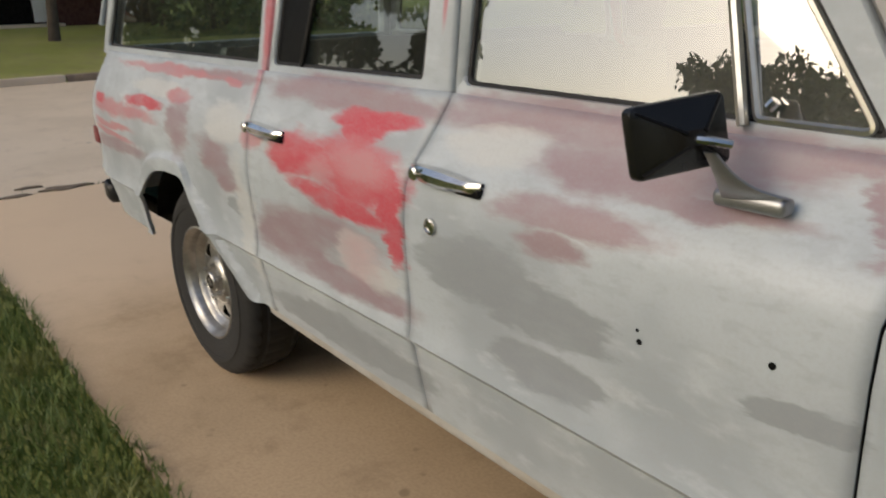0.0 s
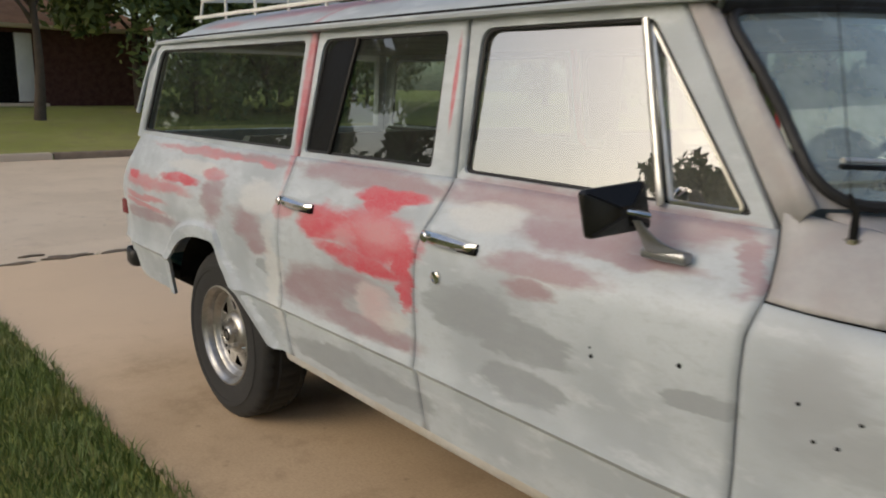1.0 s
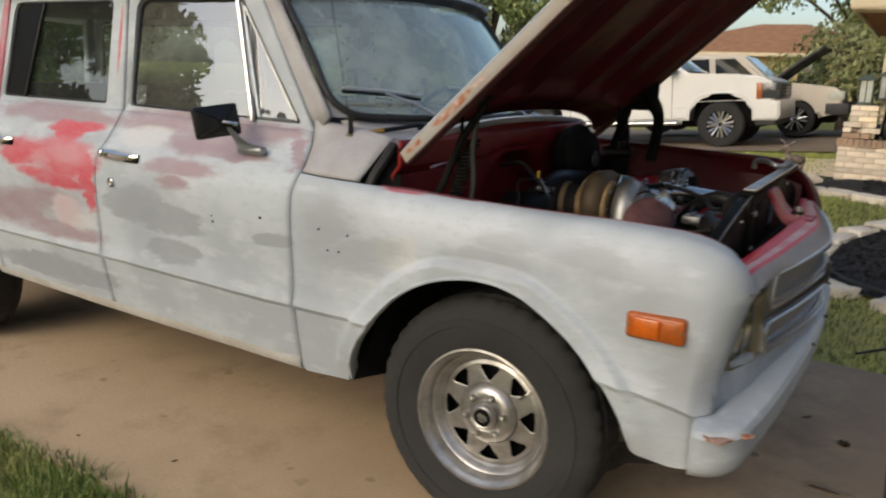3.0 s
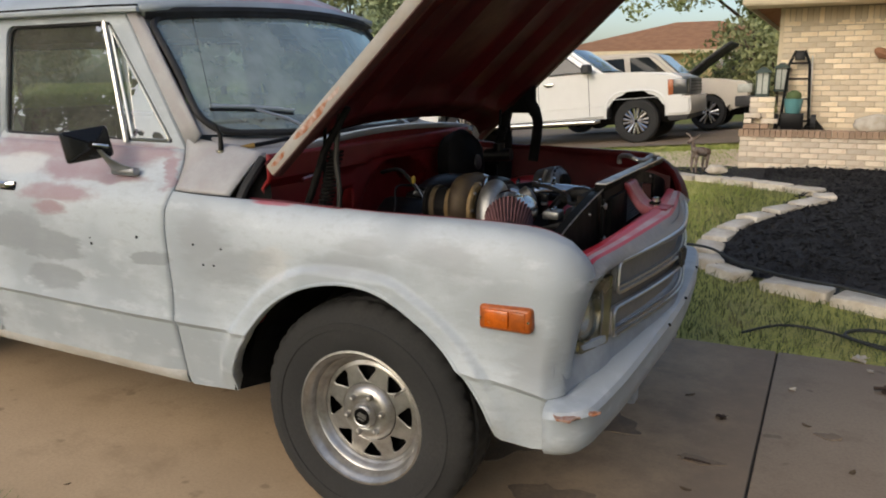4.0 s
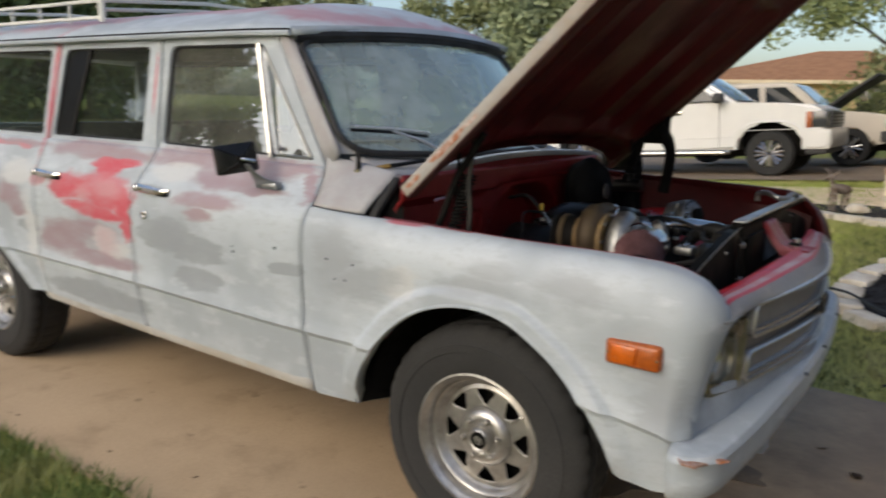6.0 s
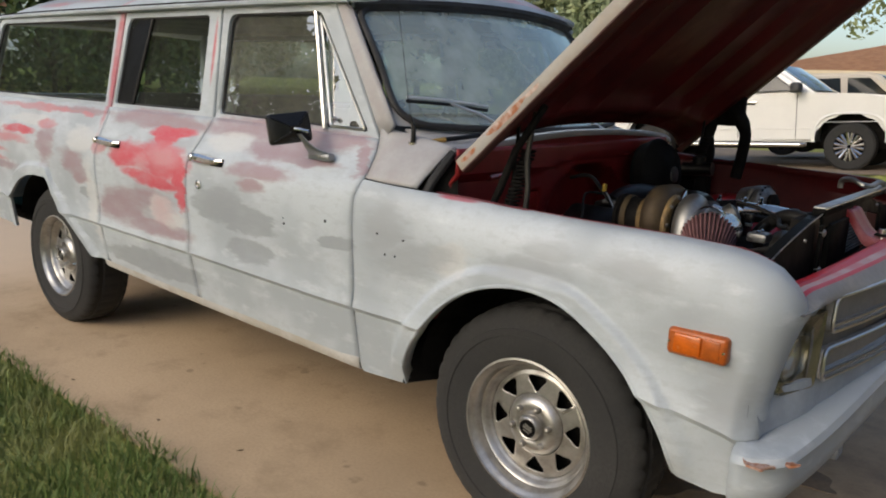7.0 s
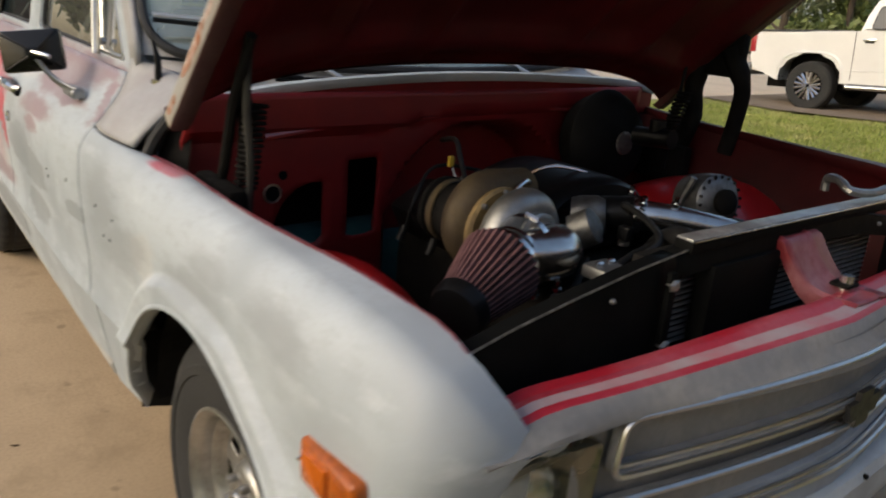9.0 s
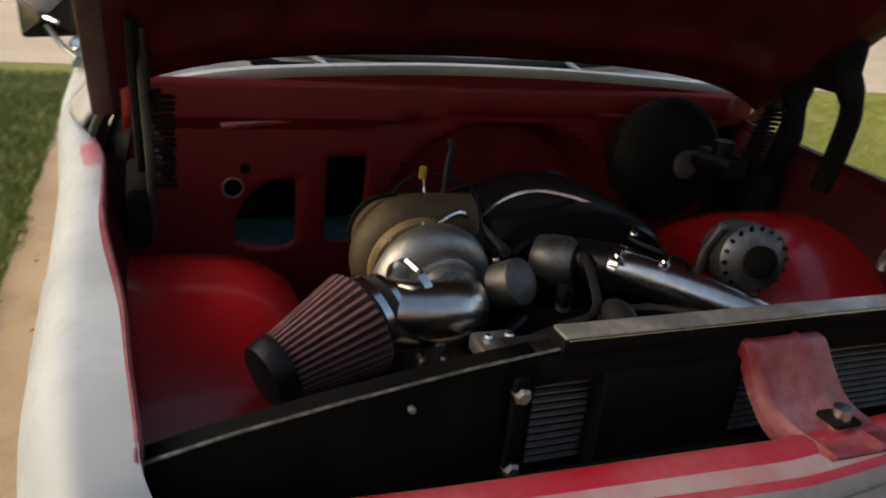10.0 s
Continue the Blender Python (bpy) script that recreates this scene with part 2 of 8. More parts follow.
SILVER = surface("brushed_silver_wheel", (0.50, 0.49, 0.47), 0.32, 0.82, scale=12, second=(0.28, 0.265, 0.24), relief=0.08)
ALU = surface("cast_aluminium", (0.34, 0.34, 0.33), 0.40, 0.9, scale=14, spread=0.3, fine=120, relief=0.25)
IRON = surface("heat_browned_iron", (0.065, 0.047, 0.029), 0.6, 0.5, scale=14, second=(0.10, 0.072, 0.036), fine=110, relief=0.4)
ALU_DARK = surface("greasy_cast_aluminium", (0.23, 0.23, 0.225), 0.42, 0.85, scale=16, second=(0.09, 0.088, 0.08), fine=120, relief=0.3)
STEEL = surface("bare_steel_tube", (0.64, 0.62, 0.59), 0.22, 1.0, scale=10, spread=0.3, relief=0.05)
FIN_GREY = surface("dusty_grey_fin", (0.24, 0.24, 0.23), 0.5, scale=20, spread=0.3)
TAN_METAL = surface("tarnished_lamp_bezel", (0.30, 0.275, 0.20), 0.26, 0.8, scale=10, spread=0.3, relief=0.06)
GRILLE_GREY = surface("grey_grille_paint", (0.20, 0.195, 0.19), 0.5, scale=12, second=(0.27, 0.255, 0.235), relief=0.1)
GRILLE_DARK = surface("dark_grille_recess", (0.105, 0.108, 0.115), 0.55, scale=12, second=(0.15, 0.15, 0.155), relief=0.1)
AMBER = surface("amber_lens", (0.62, 0.13, 0.012), 0.22, scale=60, spread=0.3, fine=300, relief=0.2, coat=0.5)
AMBER_DARK = surface("dark_amber_rim", (0.42, 0.095, 0.012), 0.3, scale=60, spread=0.3)
RED_LENS = surface("red_lens", (0.22, 0.02, 0.025), 0.3, scale=40, spread=0.3)
FILTER = surface("pleated_filter_gauze", (0.18, 0.08, 0.08), 0.8, scale=20, spread=0.35, fine=260, relief=0.5)
TEAL = surface("teal_carpet", (0.03, 0.14, 0.15), 0.8, scale=9)
TRIM_BOARD = surface("grey_cabin_cloth", (0.20, 0.21, 0.21), 0.85, scale=6)
SEAT_CLOTH = surface("grey_vinyl_seat", (0.14, 0.145, 0.15), 0.6, scale=5)
CABIN_GLASS = glass("cabin_glass", (0.66, 0.76, 0.70), see=0.97, shine=0.13)
DOOR_GLASS = glass("door_glass", (0.72, 0.79, 0.76), see=0.86, shine=0.30)
SCREEN_GLASS = glass("windscreen_glass", (0.80, 0.93, 0.91), see=0.62, shine=0.20, dust=(0.66, 0.74, 0.68), mirror=(0.93, 0.97, 0.84))
LAMP_GLASS = glass("headlamp_glass", (0.88, 0.87, 0.80), see=0.80, shine=0.12)
WHITE_PAINT = surface("white_painted_rack", (0.72, 0.72, 0.66), 0.4, scale=5, spread=0.12)
YELLOW = surface("yellow_handle", (0.55, 0.36, 0.03), 0.5)
BLUE_GREY = surface("blue_grey_plate", (0.33, 0.37, 0.42), 0.5, scale=6)


# ---- mesh helpers ----
def part(name, bm, material, parent=None, label="", smooth=True, facing=None, sharp=38):
    """Links a bmesh as one mesh object, under a thing or a part."""
    me = bpy.data.meshes.new(name)
    bmesh.ops.recalc_face_normals(bm, faces=bm.faces)
    if facing and sum(f.normal.dot(Vector(facing)) * f.calc_area() for f in bm.faces) < 0:
        bmesh.ops.reverse_faces(bm, faces=bm.faces)
    bm.to_mesh(me)
    bm.free()
    if smooth:
        me.shade_smooth()
        me.set_sharp_from_angle(angle=radians(sharp))
    for m in material if isinstance(material, (list, tuple)) else (material,):
        me.materials.append(m)
    ob = new(name, me)
    ob.parent = parent
    if label:
        ob["label"] = label
    return ob


def thing(name, label, category, place=(0, 0, 0), group="", turn=0.0):
    ob = new(name)
    ob.empty_display_size = 0.1
    ob.matrix_world = pose(*place, 0, 0, turn)
    return tagged(ob, label, category, group)


def solid(ob, t, offset=-1.0):
    m = ob.modifiers.new("thickness", "SOLIDIFY")
    m.thickness, m.offset = t, offset
    return ob


def box(bm, lo, hi, bevel=0.0, m=None, seg=2):
    """A box between two corners, with rounded edges."""
    made = bmesh.ops.create_cube(bm, size=1.0)["verts"]
    for v in made:
        v.co = Vector([lo[i] + (v.co[i] + 0.5) * (hi[i] - lo[i]) for i in range(3)])
    if bevel:
        edges = {e for v in made for e in v.link_edges}
        out = bmesh.ops.bevel(bm, geom=list(edges), offset=bevel, segments=seg, affect="EDGES", profile=0.5)
        made = [v for v in set(out["verts"]) | {v for v in made if v.is_valid}]
    if m:
        bmesh.ops.transform(bm, matrix=m, verts=[v for v in made if v.is_valid])
    return made


def boxed(lo, hi, bevel=0.0, m=None, seg=2):
    bm = bmesh.new()
    box(bm, lo, hi, bevel, m, seg)
    return bm


def grid(bm, rows, closed=False):
    """A skin over rows of equally many points."""
    vs = [[bm.verts.new(p) for p in row] for row in rows]
    n = len(vs[0])
    for a, b in zip(vs, vs[1:]):
        for i in range(n if closed else n - 1):
            j = (i + 1) % n
            bm.faces.new((a[i], a[j], b[j], b[i]))
    return vs


def skin(rows, closed=False):
    bm = bmesh.new()
    grid(bm, rows, closed)
    return bm


def tube(bm, pts, r, n=10, ends=True):
    """A round rod along points; r is one radius or one for each point."""
    pts = [Vector(p) for p in pts]
    rows, up = [], None
    for i, p in enumerate(pts):
        d = (pts[min(i + 1, len(pts) - 1)] - pts[max(i - 1, 0)]).normalized()
        up = (up - d * up.dot(d)).normalized() if up else d.orthogonal().normalized()
        s, k = d.cross(up), (r[i] if isinstance(r, (list, tuple)) else r)
        rows.append([p + k * (math.cos(a) * up + math.sin(a) * s) for a in (2 * math.pi * j / n for j in range(n))])
    vs = grid(bm, rows, True)
    if ends:
        bm.faces.new(vs[0])
        bm.faces.new(vs[-1])


def rod(pts, r, n=10):
    bm = bmesh.new()
    tube(bm, pts, r, n)
    return bm


def lathe(bm, prof, place, axis, n=40, cap=False):
    """Turns a profile of (along, radius) round an axis through place."""
    axis = Vector(axis).normalized()
    u = axis.orthogonal().normalized()
    w = axis.cross(u)
    rows = [[Vector(place) + axis * a + r * (math.cos(t) * u + math.sin(t) * w) for t in (2 * math.pi * j / n for j in range(n))] for a, r in prof]
    vs = grid(bm, rows, True)
    if cap:
        bm.faces.new(vs[0])
        bm.faces.new(vs[-1])


def turned(prof, place, axis, n=40, cap=True):
    bm = bmesh.new()
    lathe(bm, prof, place, axis, n, cap)
    return bm


def lerp(x, pts):
    """Straight lines through (x, value) pairs."""
    return float(np.interp(x, [p[0] for p in pts], [p[1] for p in pts]))


def ease(x):
    x = min(1.0, max(0.0, x))
    return x * x * (3 - 2 * x)


def spline(pts, n=6):
    """More points on a smooth line through some."""
    pts = [Vector(p) for p in pts]
    out = []
    for i in range(len(pts) - 1):
        p0, p1, p2, p3 = pts[max(i - 1, 0)], pts[i], pts[i + 1], pts[min(i + 2, len(pts) - 1)]
        for k in range(n):
            t = k / n
            out.append(0.5 * (2 * p1 + (p2 - p0) * t + (2 * p0 - 5 * p1 + 4 * p2 - p3) * t * t + (3 * p1 - p0 - 3 * p2 + p3) * t**3))
    return out + [pts[-1]]


def rounded(corners, r, n=5):
    """A closed outline with rounded corners, n + 1 points a corner (2D)."""
    out, k = [], len(corners)
    for i, c in enumerate(corners):
        c, a, b = Vector(c), Vector(corners[i - 1]), Vector(corners[(i + 1) % k])
        rr = r[i] if isinstance(r, (list, tuple)) else r
        p, q = c + (a - c).normalized() * rr, c + (b - c).normalized() * rr
        for j in range(n + 1):
            t = j / n
            out.append((1 - t) ** 2 * p + 2 * t * (1 - t) * c + t * t * q)
    return out


def slab(bm, outline, to3, depth):
    """A plate from a 2D outline; to3 maps (u, v, depth) to space."""
    a = [bm.verts.new(to3(p[0], p[1], 0)) for p in outline]
    b = [bm.verts.new(to3(p[0], p[1], depth)) for p in outline]
    bm.faces.new(a)
    bm.faces.new(b[::-1])
    for i in range(len(a)):
        j = (i + 1) % len(a)
        bm.faces.new((a[i], a[j], b[j], b[i]))


# ---- ground ----
def ground_z(x, y):
    a, b = min(1.2, max(0.0, (y - 1.6) / 6.4)), min(1.1, max(0.0, (x + 5.5) / 6.0))
    far = 0.11 + 0.66 * ease((-17.4 - x) / 11.0) if x < -17.25 else 0.0
    return 0.34 * a * b + far


def spread_ground():
    xs = sorted({-400, -200, -100, -60, -45, *np.linspace(-34, -17.42, 12).tolist(), -17.26, *np.linspace(-17.2, 6, 60).tolist(), 9, 14, 25, 60, 150, 400})
    ys = sorted({-400, -200, -100, -50, -30, -20, *np.linspace(-14, 16, 61).tolist(), 20, 25, 35, 60, 120, 250, 400})
    return skin([[(x, y, ground_z(x, y) - 0.02) for y in ys] for x in xs])


def lawn_material():
    m, nt, b, co = blank("patchy_lawn")
    big, mid, fine = noise_of(nt, co, 0.35), noise_of(nt, co, 2.3, 5.0), noise_of(nt, co, 55.0, 3.0)
    col = mix(nt, ramp(nt, big, 0.35, 0.65), (0.36, 0.37, 0.10), (0.45, 0.42, 0.15))
    col = mix(nt, ramp(nt, mid, 0.45, 0.7, 0.0, 0.7), col, (0.35, 0.305, 0.15))
    col = mix(nt, ramp(nt, fine, 0.35, 0.7, 0.0, 0.6), col, (0.17, 0.19, 0.05))
    nt.links.new(col, b.inputs["Base Color"])
    b.inputs["Roughness"].default_value = 0.95
    b.inputs["Specular IOR Level"].default_value = 0.1
    bump(nt, b, fine, 0.7, 0.03)
    return m


def slab_material(name, light, dark, stain, worn=None):
    """Concrete with drifting stains, darker spots and fine grit; worn paints tones along x."""
    m, nt, b, co = blank(name)
    big, mid, fine, spot = noise_of(nt, co, 0.55, 5.0), noise_of(nt, co, 2.8, 6.0, 0.7), noise_of(nt, co, 80.0, 3.0), noise_of(nt, co, 7.0, 2.0)
    col = mix(nt, ramp(nt, big, 0.36, 0.64), light, dark)
    col = mix(nt, ramp(nt, mid, 0.50, 0.72, 0.0, 0.65), col, stain)
    col = mix(nt, ramp(nt, spot, 0.68, 0.74, 0.0, 0.5), col, tuple(c * 0.55 for c in stain))
    col = mix(nt, ramp(nt, fine, 0.35, 0.75, 0.0, 0.35), col, tuple(c * 0.7 for c in dark))
    # tone by x: the dark end is shade put into the colour
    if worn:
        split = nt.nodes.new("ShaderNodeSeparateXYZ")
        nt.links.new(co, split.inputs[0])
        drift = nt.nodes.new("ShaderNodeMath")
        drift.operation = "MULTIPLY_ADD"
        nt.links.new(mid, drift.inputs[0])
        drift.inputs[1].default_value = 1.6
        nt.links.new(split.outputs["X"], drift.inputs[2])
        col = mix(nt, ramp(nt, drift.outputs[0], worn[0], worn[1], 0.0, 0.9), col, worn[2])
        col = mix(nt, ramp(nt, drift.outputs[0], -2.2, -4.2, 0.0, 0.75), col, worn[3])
    nt.links.new(col, b.inputs["Base Color"])
    b.inputs["Roughness"].default_value = 0.85
    b.inputs["Specular IOR Level"].default_value = 0.22
    bump(nt, b, fine, 0.25, 0.003)
    return m


LAWN = lawn_material()
# darkened towards the nose for the truck's shade, paler towards the street
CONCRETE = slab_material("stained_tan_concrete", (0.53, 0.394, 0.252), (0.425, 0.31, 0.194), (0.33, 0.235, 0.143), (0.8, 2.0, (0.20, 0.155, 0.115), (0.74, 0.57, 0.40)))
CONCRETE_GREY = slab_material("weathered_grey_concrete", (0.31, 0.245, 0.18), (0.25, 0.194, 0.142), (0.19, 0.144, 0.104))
STREET = slab_material("pale_street_concrete", (0.82, 0.665, 0.49), (0.74, 0.595, 0.43), (0.65, 0.51, 0.365))
tagged(part("ground", spread_ground(), LAWN), "patchy green and straw-coloured lawn", "lawn", kind="structure")
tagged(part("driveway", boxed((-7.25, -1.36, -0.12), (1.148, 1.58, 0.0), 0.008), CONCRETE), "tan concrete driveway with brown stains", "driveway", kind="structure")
part("slab_joint", boxed((1.144, -1.355, -0.11), (1.162, 1.575, -0.012), 0), surface("dark_joint_dirt", (0.03, 0.024, 0.018), 0.95), bpy.data.objects["driveway"])
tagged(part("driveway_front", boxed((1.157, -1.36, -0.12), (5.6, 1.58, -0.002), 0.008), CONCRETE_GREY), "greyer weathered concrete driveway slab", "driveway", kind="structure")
tagged(part("road", boxed((-17.2, -80, -0.14), (-8.02, 80, -0.012), 0.01), STREET), "pale tan concrete street", "road", kind="structure")
tagged(part("gutter", boxed((-8.0, -80, -0.14), (-7.30, 80, -0.006), 0.012), STREET), "concrete gutter between driveway and street", "gutter", kind="structure")
tagged(part("kerb", boxed((-17.42, -80, -0.14), (-17.2, 2.05, 0.13), 0.03), STREET), "rounded pale concrete kerb", "kerb", kind="structure")
tagged(part("kerb_far", boxed((-17.42, 2.07, -0.14), (-17.2, 80, 0.13), 0.03), surface("dark_stained_kerb", (0.20, 0.15, 0.11), 0.85, scale=3, second=(0.32, 0.25, 0.18))), "dark stained stretch of concrete kerb", "kerb", kind="structure")


def blades(name, area, count, tall, wide, colours, label, seed, keep=None, tint=None):
    """Many separate grass blades as one mesh."""
    rng = np.random.default_rng(seed)
    x, y = rng.uniform(area[0], area[1], count), rng.uniform(area[2], area[3], count)
    if keep:
        ok = np.array([keep(a, b) for a, b in zip(x, y)])
        x, y = x[ok], y[ok]
    rim = np.minimum(np.minimum(x - area[0], area[1] - x) / 0.5, np.maximum(area[3] - y, y - area[2] if area[3] < 0 else area[3] - y) / 0.01 + 1)
    far = (y - area[2]) / 1.0 if area[3] < 0 else (area[3] - y) / 1.0
    ok = rng.uniform(0, 1, len(x)) < np.minimum(rim, far + 0.1)
    x, y = x[ok], y[ok]
    n = len(x)
    z = np.array([ground_z(a, b) for a, b in zip(x, y)]) - 0.022
    h, w, a = tall * rng.uniform(0.45, 1.25, n), wide * rng.uniform(0.7, 1.3, n), rng.uniform(0, 2 * np.pi, n)
    lean, la = h * rng.uniform(0.1, 0.9, n), rng.uniform(0, 2 * np.pi, n)
    dx, dy = np.cos(a) * w / 2, np.sin(a) * w / 2
    lx, ly = np.cos(la) * lean, np.sin(la) * lean
    v = np.stack([
        np.stack([x - dx, y - dy, z], 1), np.stack([x + dx, y + dy, z], 1),
        np.stack([x - dx * 0.8 + lx * 0.35, y - dy * 0.8 + ly * 0.35, z + h * 0.6], 1), np.stack([x + dx * 0.8 + lx * 0.35, y + dy * 0.8 + ly * 0.35, z + h * 0.6], 1),
        np.stack([x + lx, y + ly, z + h], 1)], 1).reshape(-1, 3)
    base = np.arange(n)[:, None] * 5
    quads, tris = (base + [[0, 1, 3, 2]]), (base + [[2, 3, 4]])
    me = bpy.data.meshes.new(name)
    me.from_pydata(v.tolist(), [], quads.tolist() + tris.tolist())
    m, nt, b, co = blank(name + "_blades")
    geo = nt.nodes.new("ShaderNodeNewGeometry")
    col = mix(nt, geo.outputs["Random Per Island"], colours[0], colours[1])
    col = mix(nt, ramp(nt, noise_of(nt, co, 1.6), 0.5, 0.68, 0.0, 0.75), col, colours[2])
    nt.links.new(col, b.inputs["Base Color"])
    b.inputs["Roughness"].default_value = 0.6
    b.inputs["Subsurface Weight"].default_value = 0.0
    me.materials.append(m)
    return tagged(new(name, me), label, "grass", kind="stuff")


GRASS = ((0.075, 0.125, 0.022), (0.19, 0.25, 0.065), (0.30, 0.29, 0.11))
edge_wob = lambda x: -1.345 - 0.05 * noise.noise(Vector((x * 1.7, 3.1, 0))) - 0.03 * noise.noise(Vector((x * 7, 8.1, 0)))
blades("side_lawn_grass", (-6.9, 6.0, -3.0, -1.30), 90000, 0.075, 0.006, GRASS, "tufted green grass along the driveway", 3, lambda x, y: y < edge_wob(x))
blades("side_lawn_outer_grass", (-7.2, 9.0, -9.0, -2.6), 60000, 0.075, 0.011, GRASS, "green lawn grass beyond the driveway edge", 4)
in_bed = lambda x, y: (x > 0.62 and 2.9 < y < 8.0 and not (4.4 < y < 6.9 and x < 0.62 + (y - 4.4) * 0.29)) or (1.5 < x and y > 2.5)
LIGHT_GRASS = ((0.18, 0.235, 0.04), (0.36, 0.40, 0.10), (0.46, 0.43, 0.17))
blades("front_lawn_grass", (-7.0, 0.6, 1.60, 7.0), 46000, 0.05, 0.008, LIGHT_GRASS, "short green lawn beside the driveway", 5, lambda x, y: not in_bed(x, y))
BED_GRASS = ((0.065, 0.088, 0.024), (0.15, 0.17, 0.054), (0.25, 0.215, 0.11))
blades("bed_lawn_grass", (0.0, 2.9, 1.60, 7.0), 20000, 0.05, 0.007, BED_GRASS, "darker lawn strip between driveway and mulch bed", 7, lambda x, y: not in_bed(x, y))
blades("neighbour_lawn_grass", (-7.0, 0.4, 7.0, 11.2), 26000, 0.05, 0.012, LIGHT_GRASS, "short lawn by the neighbouring drive", 6)
blades("gutter_weeds", (-7.31, -7.24, -1.3, 1.4), 900, 0.05, 0.006, GRASS, "weeds growing in the gutter joint", 8)

# mulch bed with pale edging stones
MULCH = surface("black_mulch", (0.016, 0.016, 0.018), 0.9, scale=5, spread=0.5, fine=45, relief=0.9, depth=0.03)
bed = []
for y in np.linspace(2.55, 7.9, 40):
    lo = lerp(y, [(2.55, 1.62), (2.85, 1.1), (3.0, 0.62), (3.4, 0.56), (4.5, 0.62), (5.3, 1.0), (5.9, 1.36), (6.3, 1.0), (6.8, 0.25), (7.2, -0.6), (7.9, -0.7)])
    bed.append([(x, y, ground_z(x, y) + 0.012 + 0.02 * noise.noise(Vector((x * 6, y * 6, 0)))) for x in lo + (6.5 - lo) * np.linspace(0, 1, 45) ** 1.4])
tagged(part("mulch_bed", skin(bed), MULCH), "flower bed covered in black mulch", "flower bed", kind="structure")
rng = np.random.default_rng(11)
n = 9000
cx, cy = rng.uniform(0.6, 3.4, n), rng.uniform(2.7, 7.8, n)
ok = np.array([in_bed(a, b) for a, b in zip(cx, cy)])
cx, cy = cx[ok], cy[ok]
cz = np.array([ground_z(a, b) for a, b in zip(cx, cy)]) + 0.022
d = rng.normal(0, 0.018, (len(cx), 4, 3)) * (1, 1, 0.5)
v = np.stack([cx, cy, cz], 1)[:, None, :] + d
me = bpy.data.meshes.new("mulch_chips")
me.from_pydata(v.reshape(-1, 3).tolist(), [], (np.arange(len(cx))[:, None] * 4 + [[0, 1, 2, 3]]).tolist())
me.materials.append(MULCH)
tagged(new("mulch_chips", me), "loose black mulch chips in the bed", "mulch", kind="stuff")
STONE = surface("pale_limestone", (0.68, 0.63, 0.53), 0.85, scale=6, second=(0.48, 0.40, 0.29), fine=50, relief=0.5, jitter=0.12)


def edging(path, count, thick=0.045):
    pts = spline([(x, y, 0) for x, y in path], 10)
    cum = np.r_[0, np.cumsum([(b - a).length for a, b in zip(pts, pts[1:])])]
    at = lambda q: Vector([np.interp(q, cum, [p[i] for p in pts]) for i in range(3)])
    step = cum[-1] / count
    for k in range(count):
        a, b = at(k * step + 0.02), at((k + 1) * step - 0.015)
        mid, d = (a + b) / 2, b - a
        w = 0.085 + 0.03 * random.random()
        bm = bmesh.new()
        box(bm, (-d.length / 2, -w, -0.08), (d.length / 2, w, thick), 0.016)
        bmesh.ops.subdivide_edges(bm, edges=[e for e in bm.edges if e.calc_length() > 0.08], cuts=2)
        for v in bm.verts:
            v.co += 0.014 * noise.noise_vector(v.co * 9 + Vector((k * 3.7, count, 0)))
        ob = part("edging_stone", bm, STONE)
        ob.matrix_world = pose(mid.x, mid.y, ground_z(mid.x, mid.y), random.uniform(-3, 3), random.uniform(-3, 3), math.degrees(math.atan2(d.y, d.x)))
        tagged(ob, "rough pale limestone edging block along the mulch", "edging stone", "edging stones round the bed")


edging([(2.7, 2.0), (1.72, 2.50), (0.98, 2.80)], 4)
edging([(0.86, 2.86), (0.62, 3.05), (0.52, 3.35), (0.50, 3.75)], 3)
edging([(0.50, 3.80), (0.62, 4.5), (0.98, 5.25), (1.36, 5.85), (1.22, 6.15), (0.95, 6.35), (0.5, 6.65), (0.0, 6.95), (-0.5, 7.2)], 11)
HOSE = surface("dark_garden_hose", (0.02, 0.022, 0.02), 0.5, scale=8)


def hose(pts, r=0.011):
    return rod(spline([(x, y, ground_z(x, y) + z) for x, y, z in pts], 8), r, 8)


tagged(part("garden_hose", hose([(0.30, 3.35, 0.10), (0.55, 3.2, 0.12), (0.8, 2.95, 0.09), (1.1, 2.72, 0.095), (1.6, 2.5, 0.10), (2.2, 2.2, 0.06), (2.0, 2.0, 0.02), (1.6, 2.05, 0.015), (1.5, 1.9, 0.012), (1.9, 1.75, 0.012), (2.6, 1.7, 0.01)]), HOSE), "dark garden hose lying over the edging stones", "garden hose")
tagged(part("lawn_cable", hose([(0.95, 1.72, 0.03), (1.15, 1.92, 0.03), (1.4, 1.9, 0.03), (1.7, 1.72, 0.03), (2.3, 1.55, 0.03)], 0.008), HOSE), "black cable looped on the grass", "cable")
LEAF = surface("dry_leaf", (0.12, 0.075, 0.035), 0.8, scale=30)
